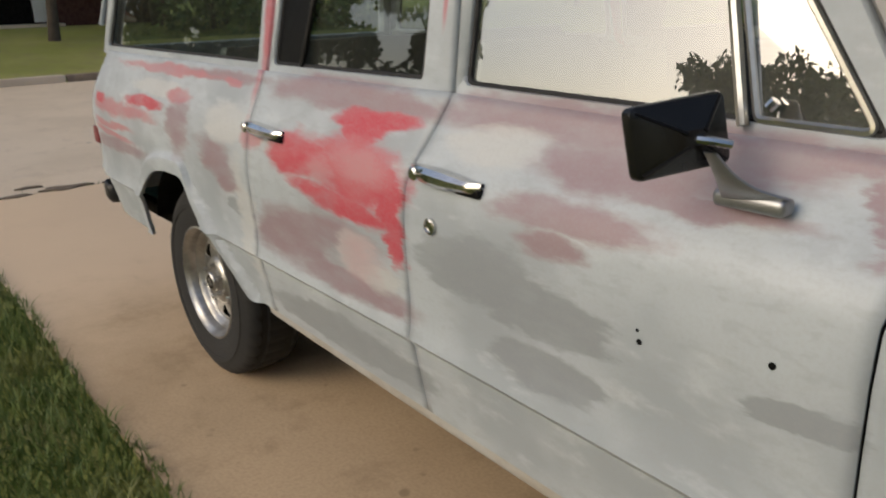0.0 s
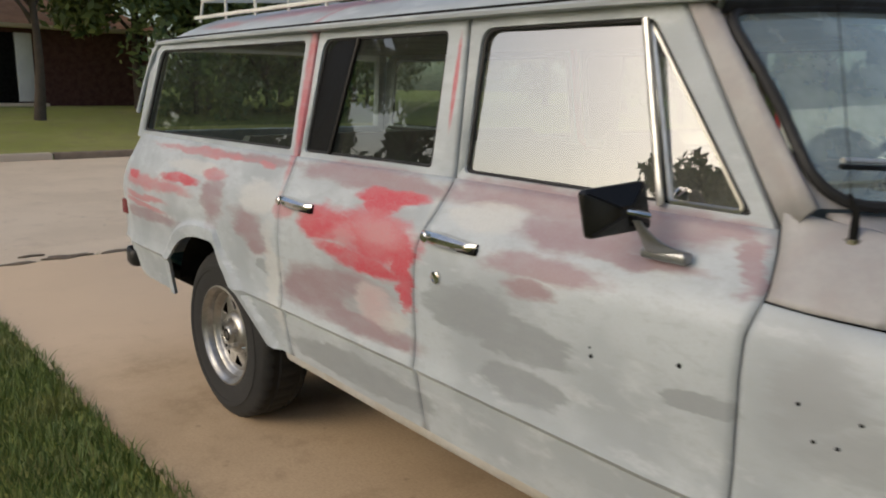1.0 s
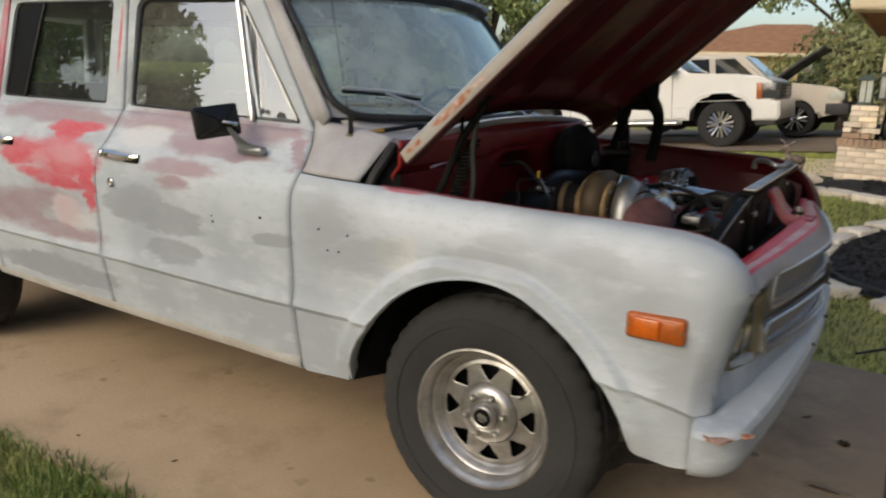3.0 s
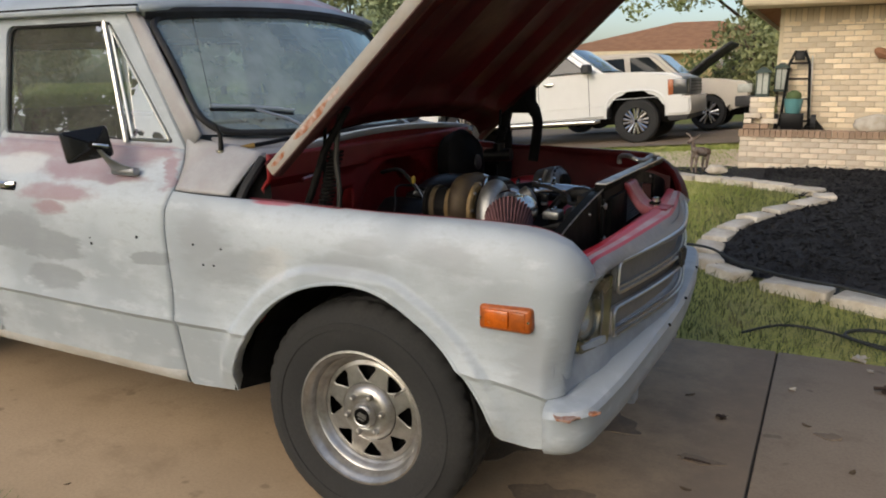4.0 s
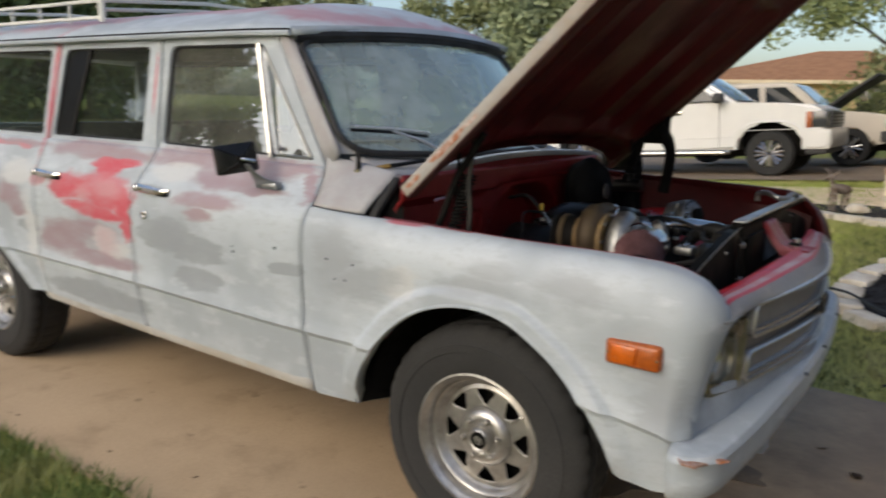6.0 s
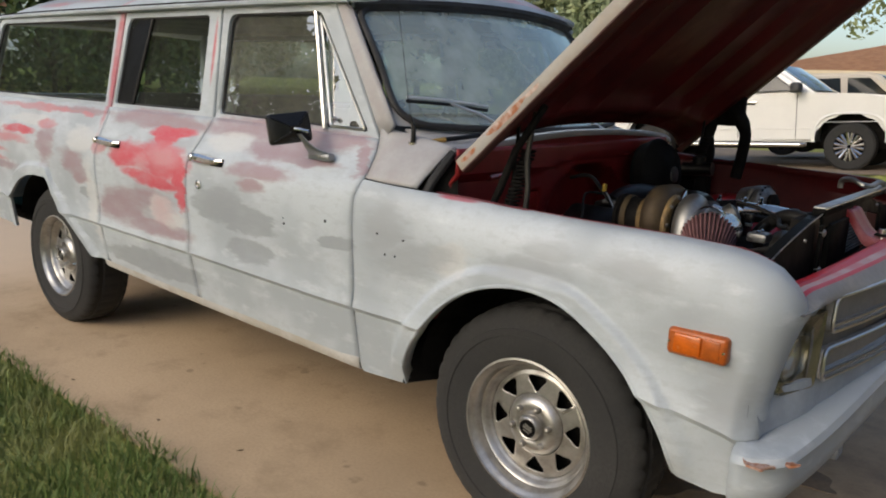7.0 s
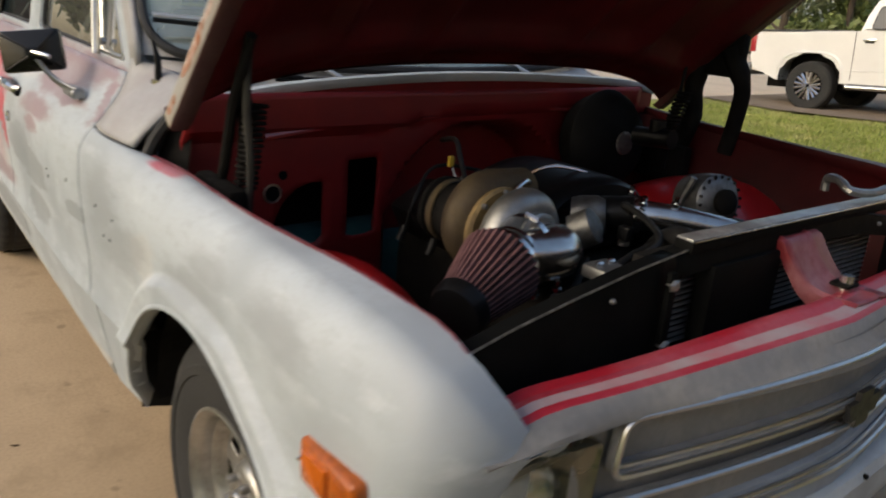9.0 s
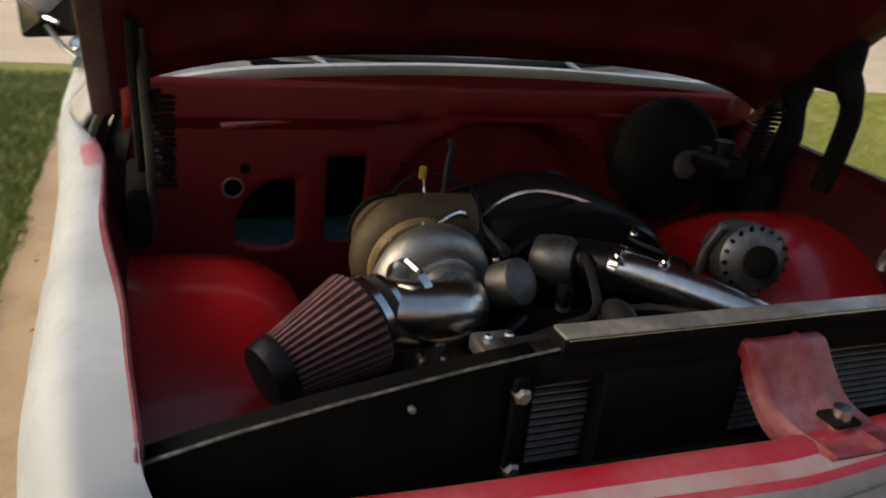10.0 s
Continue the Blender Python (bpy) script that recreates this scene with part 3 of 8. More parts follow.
for x, y in ((0.95, -0.15), (1.5, 0.25), (1.33, 0.62), (0.45, 1.1), (1.75, -0.35), (-0.2, -1.18), (-1.15, -1.12), (-2.3, -1.25), (0.82, 0.75), (-1.62, -1.2)):
    bm = bmesh.new()
    slab(bm, [Vector(((0.014 + 0.008 * random.random()) * math.cos(a) * 1.6, 0.013 * math.sin(a))) for a in np.linspace(0, 2 * math.pi, 9)[:-1]], lambda u, v, q: (u, v, 0.003 + 6 * u * u + q), 0.001)
    ob = part("fallen_leaf", bm, LEAF)
    ob.matrix_world = pose(x, y, 0.0, 0, 0, random.uniform(0, 360)) @ Matrix.Scale(0.5 if y < -1 else 0.8, 4)
    tagged(ob, "small curled dry leaf on the driveway concrete", "leaf", "leaves on the driveway")

# bits lying on the slab
TWIG = surface("dark_twig", (0.05, 0.032, 0.022), 0.9, scale=20)
SCRAP = surface("pale_paper_scrap", (0.50, 0.46, 0.40), 0.9, scale=20)
tagged(part("twig", rod([(0.905, 0.087, 0.006), (0.95, 0.080, 0.010), (1.007, 0.083, 0.005)], [0.006, 0.005, 0.003], 7), TWIG), "short dark twig lying on the concrete", "twig")
for name, x, y, size, m, label in (("leaf_clump", 0.987, 0.541, 0.022, TWIG, "curled dark leaves lying on the concrete"), ("leaf_clump", 1.649, 1.179, 0.030, TWIG, "dark curled leaf clump on the concrete"), ("paper_scrap", 1.254, 1.016, 0.016, SCRAP, "small pale scrap lying on the concrete"), ("paper_scrap", 1.55, 1.60, 0.035, SCRAP, "crumpled pale scrap at the lawn edge"), ("paper_scrap", 1.60, 1.44, 0.014, SCRAP, "small pale scrap lying on the concrete")):
    bm = bmesh.new()
    for k in range(3):
        a = 2.1 * k + x * 7
        grid(bm, [[(x + size * (0.5 * math.cos(a) + u * math.cos(a * 2) - 0.5 * v * math.sin(a * 2)), y + size * (0.5 * math.sin(a) + u * math.sin(a * 2) + 0.5 * v * math.cos(a * 2)), 0.003 + size * (0.15 * k + 0.35 * v * v + 0.12 * u)) for v in (-1, -0.3, 0.3, 1)] for u in (-1, 0, 1)])
    tagged(part(name, bm, m), label, "litter")

OIL = surface("old_oil_stain", (0.17, 0.127, 0.09), 0.8, scale=9, second=(0.25, 0.19, 0.13), fine=70, relief=0.2)
for x, y, a0, b0, z in ((0.955, 0.10, 0.085, 0.030, 0.0006), (0.42, 0.30, 0.26, 0.16, 0.0006), (0.55, -0.42, 0.16, 0.09, 0.0006), (0.10, -0.10, 0.22, 0.18, 0.0006), (1.42, 0.55, 0.05, 0.03, -0.0014)):
    bm = bmesh.new()
    slab(bm, [Vector((a0 * math.cos(a) * (1 + 0.22 * math.sin(3 * a + 8 * x) + 0.10 * math.sin(7 * a)), b0 * math.sin(a) * (1 + 0.25 * math.sin(4 * a + 5 * y) + 0.1 * math.cos(9 * a)))) for a in np.linspace(0, 2 * math.pi, 49)[:-1]], lambda u, v, q: (x + u, y + v, z - 0.002 + q), 0.006)
    tagged(part("oil_stain", bm, OIL), "dark old oil stain soaked into the concrete", "stain", "oil stains on the driveway")

# dark dirt washed into the joint between the drive and the gutter
for x, y, half, wide in ((-7.31, -0.45, 0.20, 0.075), (-7.25, -0.90, 0.16, 0.04), (-7.28, -0.02, 0.14, 0.05), (-7.24, 0.75, 0.30, 0.03), (-7.52, -0.7, 0.10, 0.03)):
    bm = bmesh.new()
    slab(bm, [Vector((half * math.cos(a) * (1 + 0.16 * math.sin(5 * a + y)), wide * math.sin(a) * (1 + 0.45 * math.sin(3 * a + 9 * y)))) for a in np.linspace(0, 2 * math.pi, 33)[:-1]], lambda u, v, q: (x + v, y + u, -0.004 + q), 0.012)
    tagged(part("dirt_patch", bm, surface("damp_gutter_dirt", (0.15, 0.11, 0.075), 0.95, scale=12, second=(0.26, 0.19, 0.125), fine=60, relief=0.8)), "dark damp dirt lying in the gutter joint", "dirt", "dirt in the gutter joint")


# ---- the old estate truck, nose towards +x, its right side towards -y ----
ARCH_F, ARCH_R = (0.022, 0.468, 0.43, 0.437), (-3.17, 0.51, 0.43, 0.435)
PROFILE = [(0.40, 0.906), (0.46, 0.917), (0.52, 0.927), (0.60, 0.942), (0.634, 0.9475), (0.653, 0.9635), (0.675, 0.9585), (0.70, 0.9550), (0.76, 0.954), (0.85, 0.961), (0.97, 0.967), (1.05, 0.962), (1.11, 0.947), (1.16, 0.925), (1.21, 0.902), (1.25, 0.884), (1.28, 0.872)]


def arch_power(ahead, arch):
    """How square an arch is: the front one is rounder towards the nose, the rear one slopes straight down ahead."""
    return 1.95 - 0.27 * ease(ahead / 0.25) if arch is ARCH_F else 2.5 - 1.48 * ease(ahead / 0.11)


def arch_z(x, arch):
    u, p = abs((x - arch[0]) / arch[1]), arch_power(x - arch[0], arch)
    return arch[2] + arch[3] * (1 - u**p) ** (1 / p) if u < 1 else 0.0


def arch_point(arch, a, grow, y):
    c, q = math.cos(a), math.sin(a)
    p = arch_power(c * 0.45, arch)
    k = (abs(c) ** p + abs(q) ** p) ** (-1 / p)
    return arch[0] + (arch[1] + grow) * k * c, y, arch[2] + 0.02 + (arch[3] + grow) * k * q


def sill_z(x):
    return lerp(x, [(-4.36, 0.525), (-2.6, 0.487), (-1.74, 0.466), (-0.71, 0.448), (-0.69, 0.404), (-0.45, 0.408), (0.3, 0.44)])


def arch_flare(x, z):
    """The rear foot of the front arch sweeps back."""
    return -0.044 * ease((0.74 - z) / 0.34) * ease((x + 0.70) / 0.2) * (1 - ease((x + 0.42) / 0.06))


def low_z(x):
    return max(sill_z(x), arch_z(x, ARCH_F), arch_z(x, ARCH_R))


def side_y(x, z):
    """Half width of the body at a place on its side."""
    z0 = z - lerp(x, [(-4.3, 0.05), (-2.6, 0.038), (-1.74, 0.028), (-0.4, 0.0), (0.40, 0.0), (0.70, -0.058)]) * ease((1.02 - z) / 0.3)
    y = lerp(z0, PROFILE)
    y -= 0.052 * ease((x + 2.3) / 1.6) * ease((z - 1.06) / 0.17)
    y -= lerp(x, [(-0.9, 0), (-0.6, 0.013), (-0.4, 0.028), (0.0, 0.036), (0.5, 0.042), (0.75, 0.048)])
    y -= 0.05 * ease((-3.95 - x) / 0.45) ** 2
    for arch in (ARCH_F, ARCH_R):
        u, v = (x - arch[0]) / (arch[1] + 0.068), (z - arch[2]) / (arch[3] + 0.068)
        p = arch_power(x - arch[0], arch)
        d = (abs(u) ** p + max(v, 0.0) ** p) ** (1 / p)
        fade = ease((fender_crest(x) - 0.15 - z) / 0.05) if arch is ARCH_F else 1.0
        y += 0.023 * fade * ease((1.02 - d) / 0.06) * (1 if z > 0.5 else ease((z - 0.42) / 0.08))
    return y


def columns(a, b, step=0.026):
    xs = set(np.linspace(a, b, max(2, int(abs(b - a) / step))).tolist())
    for arch in (ARCH_F, ARCH_R):
        for k in range(25):
            x = arch[0] + arch[1] * math.cos(math.pi * k / 24) * 0.9999
            if a < x < b:
                xs.add(x)
        for x in (arch[0] - arch[1] - 0.002, arch[0] + arch[1] + 0.002):
            if a < x < b:
                xs.add(x)
    xs = sorted(xs)
    return [x for i, x in enumerate(xs) if i in (0, len(xs) - 1) or x - xs[i - 1] > 0.003]


def levels_at(x, zb, zt, rows):
    """Heights of a panel's rows, with rows on both lines of the body crease."""
    shift = lerp(x, [(-4.3, 0.05), (-2.6, 0.038), (-1.74, 0.028), (-0.4, 0.0), (0.40, 0.0), (0.70, -0.058)])
    low = max(zb + 0.003, 0.634 + shift)
    high = max(low + 0.003, 0.653 + shift)
    return [zb + (low - zb) * k / 6 for k in range(7)] + [high + (zt - high) * (k / (rows - 7)) ** 1.25 for k in range(rows - 6)]


def side_panel(s, xa, xb, top, edge_a=None, edge_b=None, rows=46):
    """A body panel between two seams, which may bend with height."""
    edge_a, edge_b = edge_a or (lambda z: 0.0), edge_b or (lambda z: 0.0)
    out = []
    for x in columns(xa, xb):
        zb, zt = low_z(x), top(x)
        levels = levels_at(x, zb, zt, rows)
        line = []
        t = (x - xa) / (xb - xa)
        first = levels[0]
        line.append((x + (1 - t) * edge_a(first) + t * edge_b(first), s * (side_y(x, first) - 0.016), first + 0.003))
        for z in levels:
            line.append((x + (1 - t) * edge_a(z) + t * edge_b(z), s * side_y(x, z), z))
        out.append(line)
    return skin(out)


def belt(x):
    return lerp(x, [(-1.75, 1.272), (-0.75, 1.252)])


def pane_y(x, z):
    """Half width of the window frames above the belt."""
    return side_y(x, 1.272) - 0.012 - (z - 1.272) * lerp(x, [(-2.5, 0.20), (-0.8, 0.10)])


def fender_crest(x):
    return lerp(x, [(-0.70, 1.118), (-0.44, 1.102), (-0.13, 1.088), (0.16, 1.080), (0.44, 1.074), (0.58, 1.067), (0.64, 1.052), (0.69, 1.032), (0.725, 1.000), (0.745, 0.964), (0.757, 0.920)])


GAP = 0.003
front_edge = lambda z: lerp(z, [(0.45, -0.007), (0.6, -0.006), (1.05, -0.005), (1.13, 0.012), (1.27, -0.02)])
mid_edge = lambda z: lerp(z, [(0.45, -0.003), (0.56, -0.008), (0.7, -0.012), (1.08, -0.003), (1.15, 0.02), (1.27, 0.055)])

truck = thing("vintage_truck", "old estate truck in patchy grey primer, bonnet raised, on concrete", "truck")


def panels(s):
    side = "near" if s < 0 else "far"
    fd = part("front_door", side_panel(s, -1.735 + GAP, -0.70 - GAP, belt, mid_edge, front_edge), PRIMER, truck, facing=(0, s, 0), sharp=28)
    rd = part("rear_door", side_panel(s, -2.56 + GAP, -1.735 - GAP, belt, None, mid_edge), PRIMER, truck, facing=(0, s, 0), sharp=28)
    qp = part("quarter_panel", side_panel(s, -4.36, -2.56 - GAP, belt, lambda z: lerp(z, [(0.5, 0.05), (0.7, 0.0), (1.0, 0.01), (1.27, 0.10)])), PRIMER, truck, facing=(0, s, 0), sharp=28)
    for ob in (fd, rd, qp):
        solid(ob, 0.012)
    rocker = []
    for x in np.linspace(-2.62, -0.71, 30):
        top, low = sill_z(min(x, -0.72)) + 0.012, lerp(x, [(-2.62, 0.447), (-1.8, 0.424), (-0.71, 0.405)])
        rocker.append([(x, s * 0.880, top), (x, s * 0.907, top - 0.004), (x, s * 0.910, top - 0.016), (x, s * 0.904, low + 0.012), (x, s * 0.895, low), (x, s * 0.80, low + 0.004)])
    solid(part("rocker_panel", skin(rocker), ROCKER, truck, "dirty pale sill below the doors", facing=(0, s, 0)), 0.006)
    return fd, rd, qp


def frame_ring(s, outer, inner, r_out, r_in, lift=0.0):
    a, b = rounded(outer, r_out), rounded(inner, r_in)
    rows = []
    for o, i in zip(a, b):
        m = o * 0.5 + i * 0.5
        rows.append([(o.x, s * (pane_y(*o) + lift - 0.012), o.y), (o.x * 0.85 + i.x * 0.15, s * (pane_y(*o) + lift), o.y * 0.85 + i.y * 0.15), (m.x, s * (pane_y(*m) + lift), m.y), (i.x * 0.9 + o.x * 0.1, s * (pane_y(*i) + lift), i.y * 0.9 + o.y * 0.1), (i.x, s * (pane_y(*i) + lift - 0.025), i.y)])
    rows.append(rows[0])
    return skin(rows)


def pane(s, outline, r, depth=0.02):
    bm = bmesh.new()
    pts = rounded(outline, r)
    a, b = min(p[0] for p in outline), max(p[0] for p in outline)
    if b > -1.0:
        a, b = -1.65, -0.85
    level = lambda x, z: pane_y(a, 1.49) + (pane_y(b, 1.49) - pane_y(a, 1.49)) * (x - a) / (b - a) - (z - 1.49) * 0.16
    vs = [bm.verts.new((p.x, s * (level(*p) - depth), p.y)) for p in pts]
    bm.faces.new(vs)
    return bm


def gasket(s, outline, r, w, depth=0.014):
    return rod([(p.x, s * (pane_y(*p) - depth), p.y) for p in (lambda q: q + [q[0]])(rounded(outline, r))], w, 6)


TOP = 1.742
QW = [(-4.185, 1.292), (-2.64, 1.292), (-2.64, 1.70), (-4.05, 1.70)]
RW = [(-2.53, 1.292), (-1.815, 1.292), (-1.81, 1.70), (-2.50, 1.70)]
FW = [(-1.66, 1.290), (-0.790, 1.272), (-1.100, 1.70), (-1.655, 1.70)]


def greenhouse(s, fd, rd, qp):
    for owner, outer, inner, rr in (
        (qp, [(-4.27, 1.262), (-2.56 - GAP, 1.262), (-2.56 - GAP, TOP), (-4.13, TOP)], QW, [0.03, 0.01, 0.01, 0.09]),
        (rd, [(-2.56 + GAP, 1.262), (-1.70, 1.262), (-1.725 - GAP, TOP), (-2.56 + GAP, TOP)], RW, [0.01, 0.01, 0.01, 0.02]),
        (fd, [(-1.69, 1.260), (-0.72, 1.240), (-1.02, TOP), (-1.725 + GAP, TOP)], FW, [0.01, 0.02, 0.03, 0.02])):
        solid(part("window_frame", frame_ring(s, outer, inner, rr, [0.02, 0.02, 0.03, 0.05]), PRIMER, owner, facing=(0, s, 0)), 0.02)
        part("window_rubber", gasket(s, inner, [0.02, 0.02, 0.03, 0.05], 0.007), RUBBER, owner)
    part("window_glass", pane(s, QW, [0.02, 0.02, 0.03, 0.05]), CABIN_GLASS, qp, facing=(0, s, 0)).visible_shadow = False
    part("window_glass", pane(s, RW, 0.02), CABIN_GLASS, rd, facing=(0, s, 0)).visible_shadow = False
    part("window_glass", pane(s, [(-1.66, 1.290), (-1.008, 1.276), (-1.112, 1.70), (-1.655, 1.70)], 0.015), DOOR_GLASS, fd, facing=(0, s, 0)).visible_shadow = False
    part("vent_glass", pane(s, [(-0.990, 1.280), (-0.806, 1.277), (-1.095, 1.682)], 0.012), DOOR_GLASS, fd, facing=(0, s, 0)).visible_shadow = False
    bar = lambda a, b, w, out: rod([(a[0], s * (pane_y(*a) + out), a[1]), (b[0], s * (pane_y(*b) + out), b[1])], w, 8)
    part("division_bar", bar((-1.000, 1.270), (-1.108, 1.70), 0.0100, 0.010), TRIM, fd, "bright metal window bar")
    trim = rounded([(-0.986, 1.279), (-0.803, 1.276), (-1.098, 1.690)], [0.008, 0.025, 0.008])
    part("vent_frame", rod([(p.x, s * (pane_y(*p) - 0.006), p.y) for p in trim + trim[:1]], 0.0065, 6), TRIM, fd, "bright metal vent window frame")
    part("window_stay", bar((-0.955, 1.312), (-0.965, 1.300), 0.009, 0.004), CHROME, fd)
    part("slider_bar", bar((-2.372, 1.29), (-2.29, 1.70), 0.009, -0.010), BLACK, rd)
    back = bmesh.new()
    slab(back, [Vector(p) for p in ((-2.53, 1.292), (-2.372, 1.292), (-2.29, 1.70), (-2.50, 1.70))], lambda u, v, d: (u, s * (pane_y(u, v) - 0.014 - d), v), 0.006)
    part("blanked_pane", back, BLACK, rd, "blacked-out fixed pane")


def handle(s, owner, x, z):
    y = side_y(x + 0.1, z)
    bm = bmesh.new()
    rows = []
    for t in np.linspace(0, 1, 13):
        xx = x + 0.235 * t
        h = 0.012 + 0.007 * math.sin(math.pi * min(1, t * 1.2))
        out = 0.012 + 0.026 * math.sin(math.pi * t) ** 0.6
        rows.append([(xx, s * (y + out * q), z + h * w - 0.008 * t) for q, w in ((0.1, -1), (0.8, -1), (1.05, -0.4), (1.05, 0.4), (0.8, 1), (0.1, 1))])
    grid(bm, rows, True)
    hd = part("door_handle", bm, CHROME, owner, "chrome door handle")
    # black block that stands for the shade under the grip
    part("grip_shadow", boxed((x + 0.16, min(s * y, s * (y + 0.02)), z - 0.028), (x + 0.235, max(s * y, s * (y + 0.02)), z - 0.008), 0.004), BLACK, hd)
    part("button", turned([(0, 0.016), (0.030, 0.016), (0.034, 0.011)], (x + 0.03, s * y, z - 0.004), (0, s, 0), 16), CHROME, hd)


for s in (-1, 1):
    fd, rd, qp = panels(s)
    greenhouse(s, fd, rd, qp)
    handle(s, fd, -1.72, 1.108)
    if s < 0:
        handle(s, rd, -2.565, 1.115)
        part("door_lock", turned([(0, 0.019), (0.008, 0.019), (0.010, 0.014), (0.006, 0.012)], (-1.637, -side_y(-1.637, 0.993), 0.993), (0, -1, 0), 18), CHROME, fd)
        for x, z, r in ((-1.072, 0.909, 0.006), (-1.076, 0.93, 0.0035), (-0.838, 0.952, 0.0065)):
            part("screw_hole", turned([(0, r), (0.0025, r * 0.9)], (x, -side_y(x, z) + 0.001, z), (0, -1, 0), 10), BLACK, fd)
        lens = part("rear_marker", boxed((-4.36, -side_y(-4.33, 0.87) - 0.012, 0.83), (-4.285, -side_y(-4.33, 0.87) + 0.01, 0.91), 0.006), RED_LENS, qp, "small red side marker")
    # inner door cards and wheel housings
    part("door_card", boxed((-2.5, min(s * 0.77, s * 0.795), 0.52), (-0.76, max(s * 0.77, s * 0.795), 1.24), 0.01), TRIM_BOARD, truck)
    part("side_card", boxed((-4.2, min(s * 0.78, s * 0.81), 0.9), (-2.52, max(s * 0.78, s * 0.81), 1.26), 0.01), TRIM_BOARD, truck)

# rear end
rear = []
for t in np.linspace(0, 1, 9):
    z = 0.50 + t * 0.78
    w = side_y(-4.36, z) - 0.012
    x = -4.36 - 0.015 + lerp(z, [(0.5, 0.05), (0.7, 0.0), (1.0, 0.01), (1.28, 0.10)])
    rear.append([(x + 0.03 * (abs(k) / 6) ** 4 - 0.03, w * k / 6, z) for k in range(-6, 7)])
solid(part("tailgate", skin(rear), PRIMER_PLAIN, truck), 0.02)
part("tailgate_glass", skin([[(-4.29, y, 1.30) for y in (-0.74, 0.74)], [(-4.16, y, 1.70) for y in (-0.68, 0.68)]]), CABIN_GLASS, truck, facing=(-1, 0, 0)).visible_shadow = False
for s in (-1, 1):
    part("rear_pillar", rod([(-4.30, s * 0.80, 1.25), (-4.17, s * 0.72, 1.75)], 0.04, 8), PRIMER_PLAIN, truck)
rb = rounded([(-4.27, -0.915), (-4.42, -0.90), (-4.42, 0.90), (-4.27, 0.915)], 0.05)
solid(part("rear_bumper", skin([[(p.x - 0.004, p.y, 0.53), (p.x, p.y * 1.012, 0.55), (p.x, p.y * 1.014, 0.60), (p.x - 0.004, p.y * 1.006, 0.625)] for p in rb]), surface("dull_dark_bumper", (0.045, 0.043, 0.04), 0.4, 0.5), truck, "thin dark rear bumper"), 0.008)

# roof
roof_rows = []
for x in [-4.30, -4.27, -4.22, -4.12, -3.9, -3.5, -3.0, -2.5, -2.0, -1.5, -1.2, -1.05, -0.97, -0.93, -0.915]:
    row = []
    f = ease((x + 0.915) / -0.25)
    b = ease((x + 4.30) / 0.42)
    w = lerp(x, [(-4.3, 0.735), (-4.0, 0.775), (-2.5, 0.80), (-1.2, 0.795), (-0.915, 0.775)])
    for k in range(-10, 11):
        t = k / 10
        crown = 0.145 * (1 - abs(t) ** 3.0) * (0.22 + 0.78 * f) * (0.15 + 0.85 * b) + max(0.0, w * t + 0.8) * (0.04 * f * b + 0.02 * (1 - f))
        bow = 0.09 * (1 - t * t) * (1 - f)
        row.append((x + bow, w * t, 1.752 - 0.03 * (1 - b) + crown))
    roof_rows.append(row)
roof = solid(part("roof", skin(roof_rows), PRIMER, truck), 0.025)
for s in (-1, 1):
    rail = [(-0.93, s * 0.782, 1.738), (-1.3, s * 0.802, 1.742), (-2.5, s * 0.808, 1.744), (-3.9, s * 0.785, 1.742), (-4.12, s * 0.775, 1.72), (-4.22, s * 0.79, 1.60), (-4.30, s * 0.83, 1.38)]
    part("drip_rail", rod(spline(rail, 5), 0.011, 6), PRIMER_PLAIN, roof)
    part("drip_groove", rod(spline([(x, s * (abs(y) + 0.001), z + 0.013) for x, y, z in rail], 5), 0.0045, 6), DARK, roof)
part("headliner", skin([[(x, y, 1.735) for y in np.linspace(-0.77, 0.77, 5)] for x in (-4.2, -2.5, -1.0)]), TRIM_BOARD, truck)

# windscreen, its pillars and the scuttle
WS_LOW, WS_TOP = lambda t: (-0.655 + 0.21 * (1 - t * t), 0.795 * t, 1.305 - 0.02 * (1 - t * t)), lambda t: (-0.94 + 0.115 * (1 - t * t), 0.735 * t, 1.708 + 0.03 * (1 - t * t) + 0.0147 * (1 + t))
steps = np.linspace(-1, 1, 21)
def on_screen(t, f, lift=0.0):
    lo, hi = WS_LOW(t), WS_TOP(t)
    return tuple(lo[i] * (1 - f) + hi[i] * f + (0.02 * math.sin(math.pi * f) + lift, 0, lift * 0.6)[i] for i in range(3))


outline = []
raw = rounded([(-0.8, 0.0), (0.8, 0.0), (0.8, 0.49), (-0.8, 0.49)], [0.13, 0.13, 0.07, 0.07], 8)
for p, q in zip(raw, raw[1:] + raw[:1]):
    m = max(1, int((q - p).length / 0.08))
    outline += [p.lerp(q, j / m) for j in range(m)]
mid = Vector((0, 0.245))
rows = []
for k in (1.0, 0.93, 0.8, 0.6, 0.35, 0.1, 0.004):
    ring = [mid + (p - mid) * k for p in outline]
    rows.append([on_screen(p.x / 0.8, p.y / 0.49) for p in ring + ring[:1]])
screen = part("windscreen", skin(rows), SCREEN_GLASS, truck, facing=(1, 0, 0))
screen.visible_shadow = False
loop = [on_screen(p.x / 0.8, p.y / 0.49, 0.004) for p in outline]
part("screen_rubber", rod(loop + loop[:1], 0.0125, 8), RUBBER, screen)
seat = []
